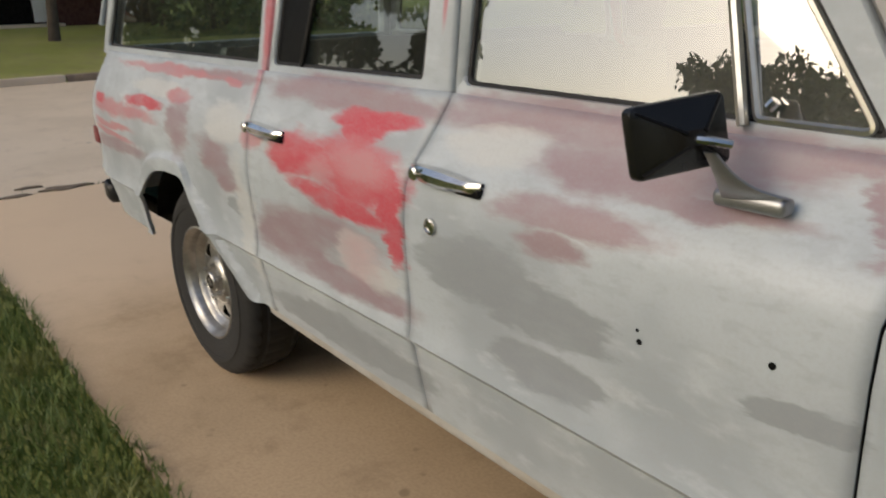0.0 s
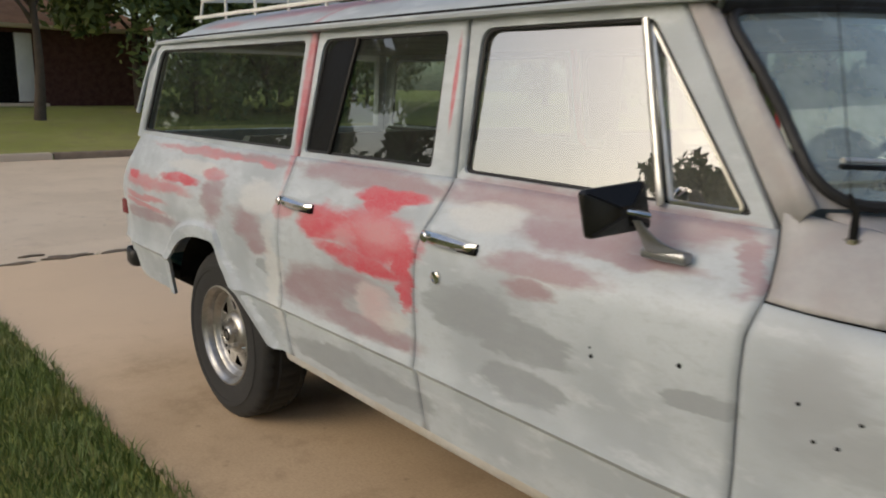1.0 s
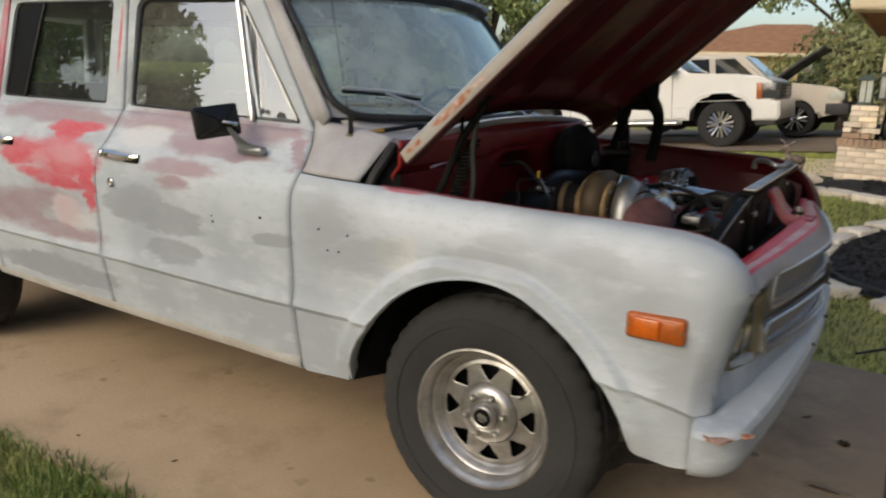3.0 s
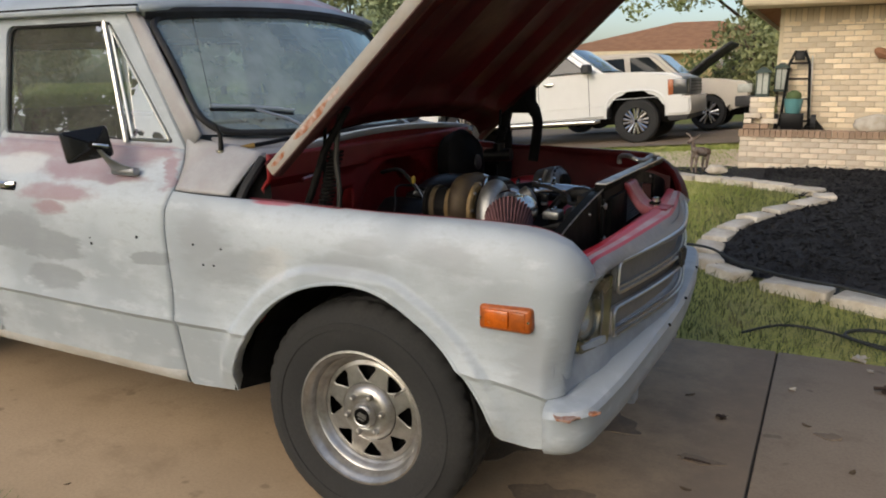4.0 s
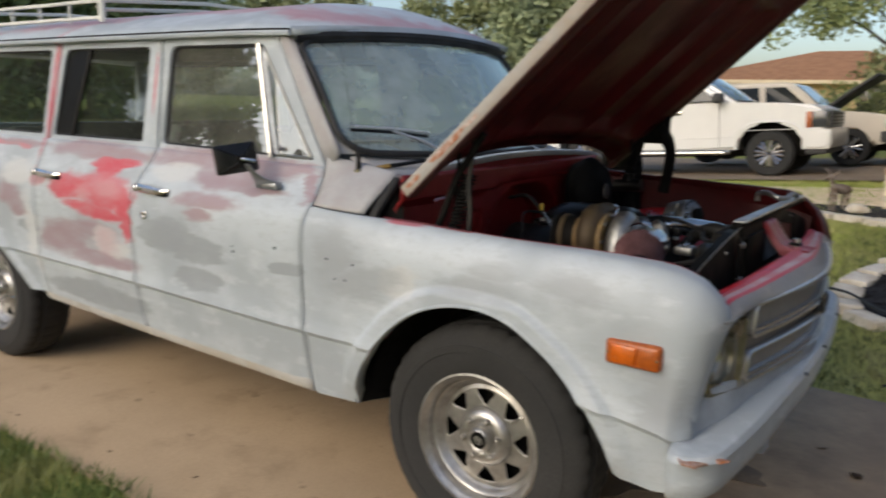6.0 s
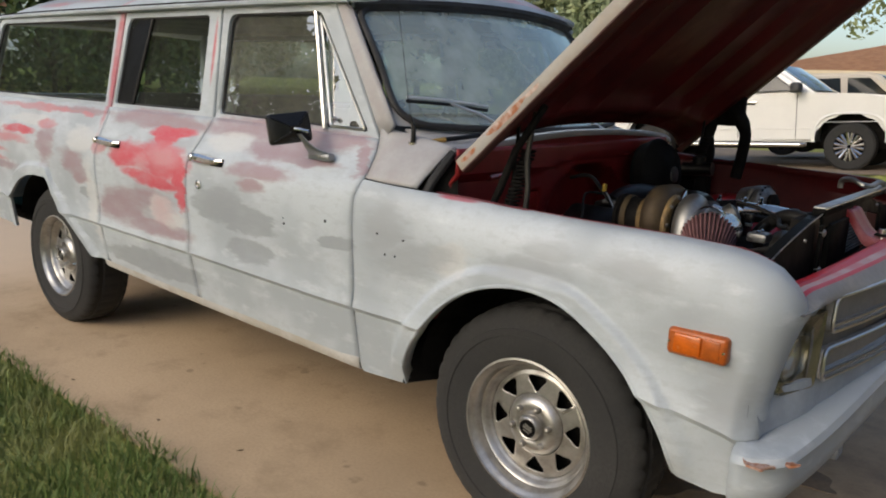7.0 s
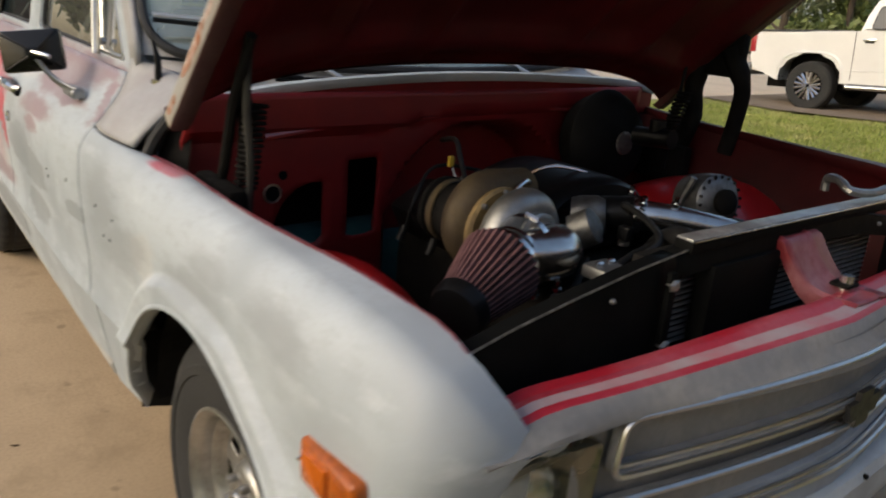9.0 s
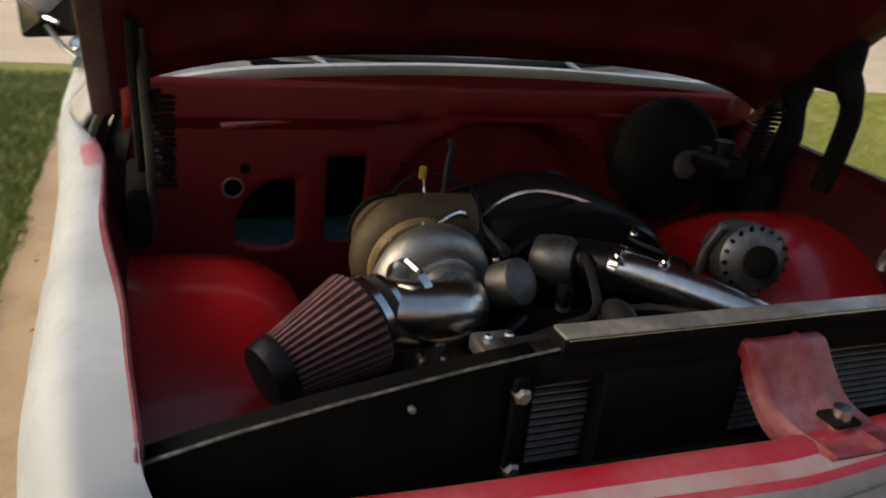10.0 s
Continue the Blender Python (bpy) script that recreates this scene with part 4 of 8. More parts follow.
for grow in (1.0, 1.06, 1.12):
    ring = [mid + (p - mid) * grow for p in outline]
    rect = [Vector((max(-0.8, min(0.8, p.x * 1.3)), max(0.0, min(0.49, (p.y - 0.245) * 1.3 + 0.245)))) for p in outline]
    ring = [p.lerp(q, (grow - 1.0) / 0.12) for p, q in zip(outline, rect)]
    seat.append([on_screen(p.x / 0.8, p.y / 0.49, -0.006) for p in ring + ring[:1]])
part("screen_surround", skin(seat), WORN_PRIMER, truck)
part("roof_visor", skin([[(WS_TOP(t)[0] + 0.0, WS_TOP(t)[1] * 1.03, WS_TOP(t)[2] + 0.005) for t in steps], [(WS_TOP(t)[0] + 0.014, WS_TOP(t)[1] * 1.045, WS_TOP(t)[2] + 0.03) for t in steps], [(WS_TOP(t)[0] + 0.0, WS_TOP(t)[1] * 1.05, WS_TOP(t)[2] + 0.055) for t in steps]]), PRIMER_PLAIN, roof)
# one black band covers both the rubber and the shadow below the visor
part("screen_shadow_band", skin([[(WS_TOP(t)[0] + 0.008, WS_TOP(t)[1] * 1.02, WS_TOP(t)[2] - 0.004) for t in steps], [(WS_TOP(t)[0] + 0.022, WS_TOP(t)[1] * 1.035, WS_TOP(t)[2] + 0.016) for t in steps], [(WS_TOP(t)[0] + 0.018, WS_TOP(t)[1] * 1.045, WS_TOP(t)[2] + 0.032) for t in steps]]), RUBBER, roof, "black rubber strip and visor shadow above the windscreen")
for s in (-1, 1):
    rows = []
    for f in np.linspace(0, 1, 8):
        lo, hi = np.array(WS_LOW(s)), np.array(WS_TOP(s))
        c = lo * (1 - f) + hi * f
        fx = lerp(f, [(0, -0.715), (1, -1.01)])
        fy = s * (pane_y(-0.75 - 0.28 * f, 1.262 + 0.48 * f) - 0.002)
        z = 1.262 + 0.485 * f
        rows.append([(fx - 0.02, fy - s * 0.03, z), (fx, fy, z), (fx + 0.03, fy - s * 0.002, z + 0.003), ((fx + c[0]) / 2 + 0.012, (fy + c[1]) / 2 + s * 0.008, (z + c[2]) / 2), (c[0] + 0.005, c[1] + s * 0.016, c[2])])
    solid(part("windscreen_pillar", skin(rows), WORN_PRIMER, truck), 0.015, 0)
cowl = []
for t in np.linspace(-1, 1, 25):
    a, y = abs(t), 0.76 * t
    wx, wy, wz = WS_LOW(t * 0.955)
    cowl.append([(wx - 0.012, y, wz - 0.012), (wx + 0.02, y, wz - 0.028), (wx * 0.5 + lerp(a, [(0, -0.40), (1, -0.44)]) * 0.5, y, 1.255), (lerp(a, [(0, -0.395), (1, -0.43)]), y, 1.235)])
solid(part("scuttle_panel", skin(cowl), WORN_PRIMER, truck), 0.012)
for s in (-1, 1):
    for k in range(3):
        part("air_slot", rod([(-0.415 - 0.028 * k, s * (0.30 + 0.12 * k * 0.3), 1.252 + 0.005 * k), (-0.43 - 0.028 * k, s * 0.52, 1.249 + 0.006 * k)], 0.0055, 6), BLACK, truck)


def fender_y(x, z):
    """Half width of the front wing, flat like the door behind, round-topped ahead."""
    crest = fender_crest(x)
    sh = crest - 0.15
    flat = side_y(x, min(z, crest))
    if z <= sh:
        return side_y(x, z)
    ys = side_y(x, sh)
    w = min(0.085, ys - min(0.845, ys - 0.05))
    q = min(1.0, (z - sh) / (crest - sh))
    bent = ys - w * (1 - math.sqrt(max(0.0, 1 - q * q)))
    k = ease((x + 0.66) / 0.42)
    return flat * (1 - k) + bent * k


def ledge_in(x):
    """How far the wing's top reaches inboard ahead."""
    return 0.040 * ease((x + 0.05) / 0.5)


def fender(s):
    out = []
    xs = sorted(set(columns(-0.70 + GAP, 0.55, 0.014)) | {0.60, 0.63, 0.66, 0.685, 0.705, 0.722, 0.735, 0.745, 0.752, 0.757})
    stations = [(x, 0.016 * ease((x - 0.42) / 0.30), 0.0) for x in xs if x < 0.635]
    for q in np.linspace(0, 1, 12):
        a = math.pi / 2 * q
        stations.append((0.640 + 0.117 * math.sin(a), 0.016 * ease(0.733) + 0.084 * (1 - math.cos(a)), 0.0))
    x, tuck, _ = stations[-1]
    stations += [(x, tuck + 0.014, 0.001), (x, tuck + 0.030, 0.001), (x, tuck + 0.042, -0.004), (x, tuck + 0.046, -0.012), (x, tuck + 0.047, -0.034)]
    for x, tuck, ahead in stations:
        zb, crest = low_z(x), fender_crest(x)
        if x > 0.491:
            zb = lerp(x, [(0.491, 0.430), (0.6, 0.416), (0.72, 0.425), (0.757, 0.45)])
        lean = lambda z: ahead - 0.062 * ease((x - 0.6) / 0.157) * min(1.0, max(0.0, (0.93 - z) / 0.25)) ** 0.8
        edge = front_edge if x < -0.4 else (lambda z: 0.0)
        k = max(0.0, 1 - (x + 0.70) / 0.3)
        sh = crest - 0.15
        line = [(x + lean(zb) + arch_flare(x, zb), s * (fender_y(x, zb) - tuck - 0.04), zb + 0.005)]
        for z in levels_at(x, zb, sh, 48):
            line.append((x + k * edge(z) + lean(z) + arch_flare(x, z), s * (fender_y(x, z) - tuck), z))
        for j in range(1, 13):
            z = sh + (crest - sh) * math.sin(math.pi / 2 * j / 12)
            line.append((x + k * edge(z) + lean(z), s * (fender_y(x, z) - tuck), z))
        top = fender_y(x, crest) - tuck
        drop = 0.004 + 0.026 * ease((x + 0.5) / 0.1)
        fold = ease((x - 0.64) / 0.10)
        line.append((x + k * edge(crest) + ahead - 0.012 * fold, s * (top - 0.012 - 0.020 * fold), crest - 0.002 - 0.004 * fold))
        if x > -0.05:
            line[-1] = (x + ahead - 0.012 * fold, s * (top - 0.012 - ledge_in(x)), crest + 0.002 - 0.004 * fold)
        line.append((x + k * edge(crest) + ahead - 0.03 * fold, s * (top - 0.016 - max(0.045 * fold, ledge_in(x))), crest - drop))
        if s > 0:
            line = [(a, b, c + 0.072 * ease((c - 0.80) / 0.24) * ease((0.80 - a) / 0.25)) for a, b, c in line]
        out.append(line)
    return skin(out)


for s in (-1, 1):
    rows = []
    for q in np.linspace(0, 1, 14):
        x0, x1 = -0.70 + GAP, lerp(q, [(0, -0.47), (0.5, -0.445), (1, -0.43)])
        line = []
        for f in np.linspace(0, 1, 10):
            x = x0 + (x1 - x0) * f
            low, high = fender_crest(x) + 0.006, 1.286 - 0.048 * f
            z = low + (high - low) * q
            near = side_y(-0.70, z) - 0.001
            yl, yh = fender_y(x, fender_crest(x)) - 0.002, 0.765
            far = yl + (yh - yl) * (0.55 * q + 0.45 * q**2.2)
            k = ease(f / 0.55)
            line.append((x + front_edge(z) * (1 - f), s * (near * (1 - k) + far * k), z))
        rows.append(line)
    for f, dy, dz in ((0.5, -0.012, 0.006), (1.0, -0.03, 0.004)):
        rows.append([(x, y + s * dy, z + dz) for x, y, z in rows[13]])
    sd = solid(part("scuttle_side", skin(rows), WORN_PRIMER, truck, facing=(0, s, 0)), 0.010)
    part("rubber_seal", rod(spline([(-0.452, s * 0.862, 1.085), (-0.435, s * 0.845, 1.135), (-0.415, s * 0.81, 1.19), (-0.412, s * 0.775, 1.225)], 4), [0.016] * 13, 8), RUBBER, sd)
    part("scuttle_gap", skin([[(-0.47 + 0.02 * k, s * (0.845 - 0.012 * k), 1.06 + 0.04 * k), (-0.36 - 0.01 * k, s * (0.80 - 0.01 * k), 1.06 + 0.04 * k)] for k in range(5)]), DARK, truck)


for s in (-1, 1):
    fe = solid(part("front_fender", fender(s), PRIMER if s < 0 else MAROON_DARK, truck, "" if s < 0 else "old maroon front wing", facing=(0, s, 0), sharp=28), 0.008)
    if s < 0:
        base = -side_y(0.545, 0.825)
        mk = part("side_marker", boxed((0.462, base - 0.014, 0.790), (0.620, base + 0.03, 0.863), 0.012, seg=3), AMBER_DARK, fe, "amber side marker lamp")
        part("lens", boxed((0.482, base - 0.022, 0.800), (0.555, base, 0.853), 0.006), AMBER, mk, "bright amber lens")
        part("lens", boxed((0.556, base - 0.018, 0.800), (0.604, base, 0.853), 0.006), AMBER_DARK, mk)
        for x in (0.470, 0.612):
            part("screw", turned([(0, 0.004), (0.004, 0.003)], (x, base - 0.014, 0.826), (0, -1, 0), 10), CHROME, mk)
        rim = []
        for x in np.linspace(-0.40, 0.66, 28):
            c = fender_crest(x)
            y = -fender_y(x, c) + 0.016 * ease((x - 0.42) / 0.30) + ledge_in(x)
            w = (0.003 + 0.003 * math.sin(x * 9)) * ease((0.64 - x) / 0.1)
            k = ease((0.72 - x) / 0.1)
            rim.append([(x, y + (0.009 - w) * k, c + 0.0028), (x, y + 0.0125 * k, c + 0.0036), (x, y + 0.0165 * k, c + 0.001), (x, y + 0.0182 * k, c - 0.010), (x, y + 0.0184 * k, c - 0.034)])
        part("rubbed_edge", skin(rim), surface("rubbed_red_edge", (0.29, 0.10, 0.115), 0.5, scale=9, second=(0.22, 0.018, 0.030)), fe, "grey edge rubbed through to red")
        for x, z in ((-0.586, 0.945), (-0.472, 0.937), (-0.552, 0.877), (-0.508, 0.877)):
            part("screw_hole", turned([(0, 0.0045), (0.0025, 0.004)], (x, -side_y(x, z) + 0.001, z), (0, -1, 0), 10), BLACK, fe)
    lip = []
    for a in np.linspace(0.05, math.pi - 0.02, 61):
        c, q = math.cos(a), math.sin(a)
        p = arch_power(c * 0.45, ARCH_F)
        k = (abs(c) ** p + abs(q) ** p) ** (-1 / p)
        row = []
        for g, out in ((0.001, -0.030), (0.001, 0.001), (0.003, 0.0035), (0.008, 0.0035), (0.012, 0.0005)):
            x, z = ARCH_F[0] + (ARCH_F[1] + g) * k * c, ARCH_F[2] + (ARCH_F[3] + g) * k * q
            row.append((x + arch_flare(x, z), s * (fender_y(x, z) - 0.016 * ease((x - 0.42) / 0.30) + out), z))
        lip.append(row)
    part("arch_lip", skin(lip), PRIMER_PLAIN, fe)
    # arch foot lining, dark and widened inward to stand for the well's shade
    part("well_foot", skin([[(-0.452 - 0.044 * ease((0.74 - z) / 0.34) - 0.004, s * 0.892, z), (-0.455, s * 0.80, z), (-0.440, s * 0.56, z - 0.05), (-0.43, s * 0.25, z - 0.05)] for z in np.linspace(0.41, 0.64, 7)]), DARK, truck)
    part("inner_arch", skin([[(*arch_point(ARCH_F, a, 0.004, s * y),) for a in np.linspace(0, math.pi, 25)] for y in (0.865, 0.82)] + [[(*arch_point(ARCH_F, a, -0.03, s * y),) for a in np.linspace(0, math.pi, 25)] for y in (0.72, 0.54)] + [[(*arch_point(ARCH_F, a, -0.44, s * 0.538),) for a in np.linspace(0, math.pi, 25)]]), DARK, truck)
    part("rear_arch_liner", skin([[(*arch_point(ARCH_R, a, 0.004, s * y),) for a in np.linspace(0.1, math.pi - 0.30, 25)] for y in (0.90, 0.72, 0.52)] + [[(*arch_point(ARCH_R, a, -0.42, s * 0.518),) for a in np.linspace(0.1, math.pi - 0.30, 25)]]), DARK, truck)


# wheels
def wheel(x, s, front):
    hub = thing("wheel", "", "")
    y0 = s * (0.742 if front else 0.768)
    tire = bmesh.new()
    R, W = 0.398, 0.118
    rows = []
    for a, r, cut in ((-W, 0.235, 0), (-W - 0.012, 0.27, 0), (-W - 0.014, 0.32, 0), (-W + 0.001, 0.362, 0), (-W + 0.008, 0.376, 0.004), (-W + 0.026, 0.393, 0.006), (-W + 0.045, 0.396, 0.006), (-W + 0.05, 0.389, 0), (-0.045, 0.389, 0), (-0.04, R, 0.004), (0.04, R, 0.004), (0.045, 0.389, 0), (W - 0.05, 0.389, 0), (W - 0.045, 0.396, 0.006), (W - 0.026, 0.393, 0.006), (W - 0.008, 0.376, 0.002), (W - 0.001, 0.362, 0), (W + 0.010, 0.335, 0), (W + 0.011, 0.332, 0), (W + 0.015, 0.330, 0), (W + 0.015, 0.31, 0), (W + 0.011, 0.308, 0), (W + 0.012, 0.27, 0), (W, 0.235, 0)):
        rows.append([((r - 0.9 * (cut if k % 6 in (0, 1) else 0)) * math.cos(2 * math.pi * k / 228), s * a, (r - 0.9 * (cut if k % 6 in (0, 1) else 0)) * math.sin(2 * math.pi * k / 228)) for k in range(228)])
    grid(tire, rows, True)
    obs = [part("tyre", tire, TYRE, hub, "worn black all-terrain tyre")]
    rim = bmesh.new()
    lathe(rim, [(0.108, 0.238), (0.120, 0.235), (0.122, 0.228), (0.112, 0.222), (0.106, 0.214), (0.094, 0.209), (0.076, 0.204), (0.072, 0.197), (0.059, 0.191), (0.051, 0.185), (0.047, 0.179)], (0, 0, 0), (0, s, 0), 64)
    # spoke disc with eight windows
    n, sec, deep = 8, 32, 28
    rad = [0.180 - 0.076 * i / (deep - 1) for i in range(deep)]
    vs = [[rim.verts.new((r * math.cos(a), s * lerp(r, [(0.104, 0.056), (0.130, 0.055), (0.166, 0.052), (0.180, 0.047)]), r * math.sin(a))) for a in (2 * math.pi * j / (n * sec) for j in range(n * sec))] for r in rad]
    for i in range(deep - 1):
        r = (rad[i] + rad[i + 1]) / 2
        wide = lerp(r, [(0.111, 0.0), (0.1111, 1.4), (0.118, 3.4), (0.130, 5.4), (0.148, 8.9), (0.158, 9.0), (0.1635, 7.0), (0.1636, 0.0)])
        for j in range(n * sec):
            if abs(j % sec - (sec - 1) / 2) < wide:
                continue
            j2 = (j + 1) % (n * sec)
            rim.faces.new((vs[i][j], vs[i][j2], vs[i + 1][j2], vs[i + 1][j]))
    lathe(rim, [(0.052, 0.104), (0.060, 0.100), (0.074, 0.090), (0.081, 0.074), (0.083, 0.040)], (0, 0, 0), (0, s, 0), 48)
    obs.append(solid(part("rim", rim, SILVER, hub, "silver eight-hole steel rim"), 0.004))
    obs.append(part("brake_drum", turned([(-0.06, 0.19), (-0.01, 0.192), (0.0, 0.12), (0.0, 0.01)], (0, 0, 0), (0, s, 0), 32), DARK, hub))
    cap = part("hub_cap", turned([(0.05, 0.045), (0.093, 0.043), (0.101, 0.040), (0.105, 0.034), (0.102, 0.030), (0.102, 0.001)], (0, 0, 0), (0, s, 0), 36), SILVER, hub)
    badge = part("cap_badge", turned([(0.1015, 0.0295), (0.1032, 0.0295), (0.1032, 0.001)], (0, 0, 0), (0, s, 0), 24), BLACK, cap)
    obs += [cap]
    for k, (h, w) in enumerate(((0.010, 0.014), (0.004, 0.017), (-0.002, 0.017), (-0.011, 0.012))):
        part("cap_bar", boxed((-w, min(s * 0.103, s * 0.1045), h - 0.002), (w, max(s * 0.103, s * 0.1045), h + 0.002)), SILVER, cap)
    for j in range(6):
        a = 2 * math.pi * (j + 0.5) / 6
        obs.append(part("lug_nut", turned([(0.070, 0.011), (0.094, 0.011), (0.100, 0.008), (0.102, 0.003)], (0.068 * math.cos(a), 0, 0.068 * math.sin(a)), (0, s, 0), 10), SILVER, hub))
    obs.append(part("valve", rod([(0.10, s * 0.05, 0.155), (0.085, s * 0.105, 0.13)], 0.005, 6), CHROME, hub))
    hub.matrix_world = pose(x, y0, 0.39, 0, 20 if front else 65, 0) 
    hub.parent = truck
    return hub


for x in (0.0, -3.236):
    for s in (-1, 1):
        wheel(x, s, x == 0.0)
axle = bmesh.new()
for x in (0.0, -3.228):
    tube(axle, [(x, -0.8, 0.38), (x, 0.8, 0.38)], 0.05)
part("axle", axle, DARK, truck)
floor_pan = bmesh.new()
for xa, xb, half in ((-4.25, -3.76, 0.80), (-3.76, -2.66, 0.56), (-2.66, -0.50, 0.80), (-0.50, 0.55, 0.54)):
    box(floor_pan, (xa, -half, 0.50), (xb - 0.004, half, 0.56), 0.01)
part("underbody", floor_pan, DARK, truck)
for s in (-1, 1):
    part("chassis_rail", boxed((-4.3, s * 0.45 - 0.05, 0.42), (0.75, s * 0.45 + 0.05, 0.56), 0.01), DARK, truck)

# front: header, grille, headlamps, bumper; the far side stands a little higher
def raise_far(ob, slope=0.05, wide=0.0):
    for v in ob.data.vertices:
        v.co.y, v.co.z = v.co.y + wide * (v.co.y + 0.95) / 1.9, v.co.z + slope * max(0.0, v.co.y + 0.95)
    return ob


nose_x = lambda y: 0.852 - 0.09 * (abs(y) / 0.56) ** 1.5 if abs(y) < 0.56 else 0.762 - 0.06 * (abs(y) - 0.56)
beam_x = lambda y: 0.792 - 0.066 * (abs(y) / 0.7) ** 1.25
header = []
for y in np.linspace(-0.815, 0.815, 41):
    x, n = beam_x(y), nose_x(y)
    d = 0.042 * ease((abs(y) - 0.66) / 0.19)
    up = 0.026 * ease((0.66 - abs(y)) / 0.66) + 0.025 * max(0.0, y)
    z = 0.972 - d + up
    g = 0.020 * ease((0.70 - abs(y)) / 0.7)
    header.append([(x - 0.060, y, 0.93), (x - 0.056, y, z + 0.004), (x - 0.048, y, z + 0.008), (x - 0.030, y, z + 0.006), (x - 0.026 + g * 0.4, y, z), (x - 0.008 + g, y, z - 0.001), (x + 0.004 + g, y, z - 0.006), (x * 0.5 + n * 0.5 + 0.004, y, z * 0.55 + 0.945 * 0.45 - d * 0.2), (n + 0.010, y, 0.944 - d * 0.4), (n + 0.012, y, 0.934), (n - 0.02, y, 0.928)])
bm = skin(header)
bm.faces.ensure_lookup_table()
for k, f in enumerate(bm.faces):
    strip = k % 10
    f.material_index = 0 if strip < 4 else (1 if strip == 4 else (0 if strip == 5 else 2))
nose = part("header_panel", bm, [HEADER_RED, MAUVE_GREY, GRILLE_GREY], truck, "front crossbeam, sanded red and grey")
for z0, z1, w0, w1 in ((0.822, 0.925, 0.575, 0.56), (0.690, 0.782, 0.60, 0.60)):
    ring = rounded([(-w0, z0), (w0, z0), (w1, z1), (-w1, z1)], 0.03, 6)
    bm = bmesh.new()
    back = []
    for k in range(25):
        y = -w0 + 0.01 + (2 * w0 - 0.02) * k / 24
        back.append([(nose_x(y) - 0.045, y, z0), (nose_x(y) - 0.035, y, (z0 + z1) / 2), (nose_x(y) - 0.045, y, z1)])
    grid(bm, back)
    raise_far(part("grille_panel", bm, GRILLE_DARK, nose), 0.03)
    dense = []
    for a, b in zip(ring, ring[1:] + ring[:1]):
        m = max(1, int((b - a).length / 0.06))
        dense += [a.lerp(b, j / m) for j in range(m)]
    rows = []
    for p in dense + dense[:1]:
        c = Vector((p.x * 0.978, (p.y - (z0 + z1) / 2) * 0.72 + (z0 + z1) / 2))
        h = (z0 + z1) / 2
        rows.append([(nose_x(p.x) - 0.012, p.x, p.y), (nose_x(p.x) + 0.006, p.x * 0.997, (p.y - h) * 0.97 + h), (nose_x(p.x) + 0.005, p.x * 0.990, (p.y - h) * 0.86 + h), (nose_x(p.x) - 0.004, p.x * 0.985, (p.y - h) * 0.80 + h), (nose_x(c.x) - 0.03, c.x, c.y)])
    gf = raise_far(part("grille_frame", skin(rows), GRILLE_GREY, nose, "grey grille surround"), 0.03)
    raise_far(part("grille_moulding", rod([(nose_x(p.x) + 0.008, p.x * 0.997, (p.y - h) * 0.97 + h) for p in dense + dense[:1]], 0.0052, 6), TRIM, gf, "bright metal edge moulding"), 0.03)
    raise_far(part("grille_moulding", rod([(nose_x(p.x) - 0.002, p.x * 0.982, (p.y - h) * 0.76 + h) for p in dense + dense[:1]], 0.0036, 6), TRIM, gf, "bright metal edge moulding"), 0.03)
fill = [[(nose_x(y) - 0.012, y, z) for z in (0.945, 0.90, 0.80, 0.70, 0.655)] for y in np.linspace(-0.63, 0.63, 21)]
bm = skin(fill)
raise_far(part("grille_backing", bm, GRILLE_GREY, nose), 0.03).location.x = -0.01
raise_far(part("valance", skin([[(nose_x(y) - 0.030 - 0.062 * tail, y, 0.700), (nose_x(y) - 0.012 - 0.060 * tail, y, 0.694), (nose_x(y) - 0.004 - 0.056 * tail, y, 0.655), (nose_x(y) - 0.002 - 0.045 * tail, y, 0.61), (nose_x(y) - 0.03 - 0.03 * tail, y, 0.53)] for y, tail in ((y, ease((abs(y) - 0.59) / 0.22)) for y in np.linspace(-0.845, 0.845, 37))]), BLUE_GREY, truck, "blue-grey panel below the grille"))
GREY_EMBLEM = surface("blackened_emblem", (0.05, 0.048, 0.045), 0.35, 0.6, scale=30)
badge = bmesh.new()
slab(badge, [Vector(p) for p in ((-0.075, 0.018), (-0.03, 0.018), (-0.03, 0.035), (0.03, 0.035), (0.03, 0.018), (0.075, 0.018), (0.06, -0.018), (0.03, -0.018), (0.03, -0.035), (-0.03, -0.035), (-0.03, -0.018), (-0.06, -0.018))], lambda u, v, d: (0.860 + d, u * 0.8, 0.815 + v), 0.010)
raise_far(part("nose_emblem", badge, GREY_EMBLEM, nose, "small blackened emblem"), 0.03)
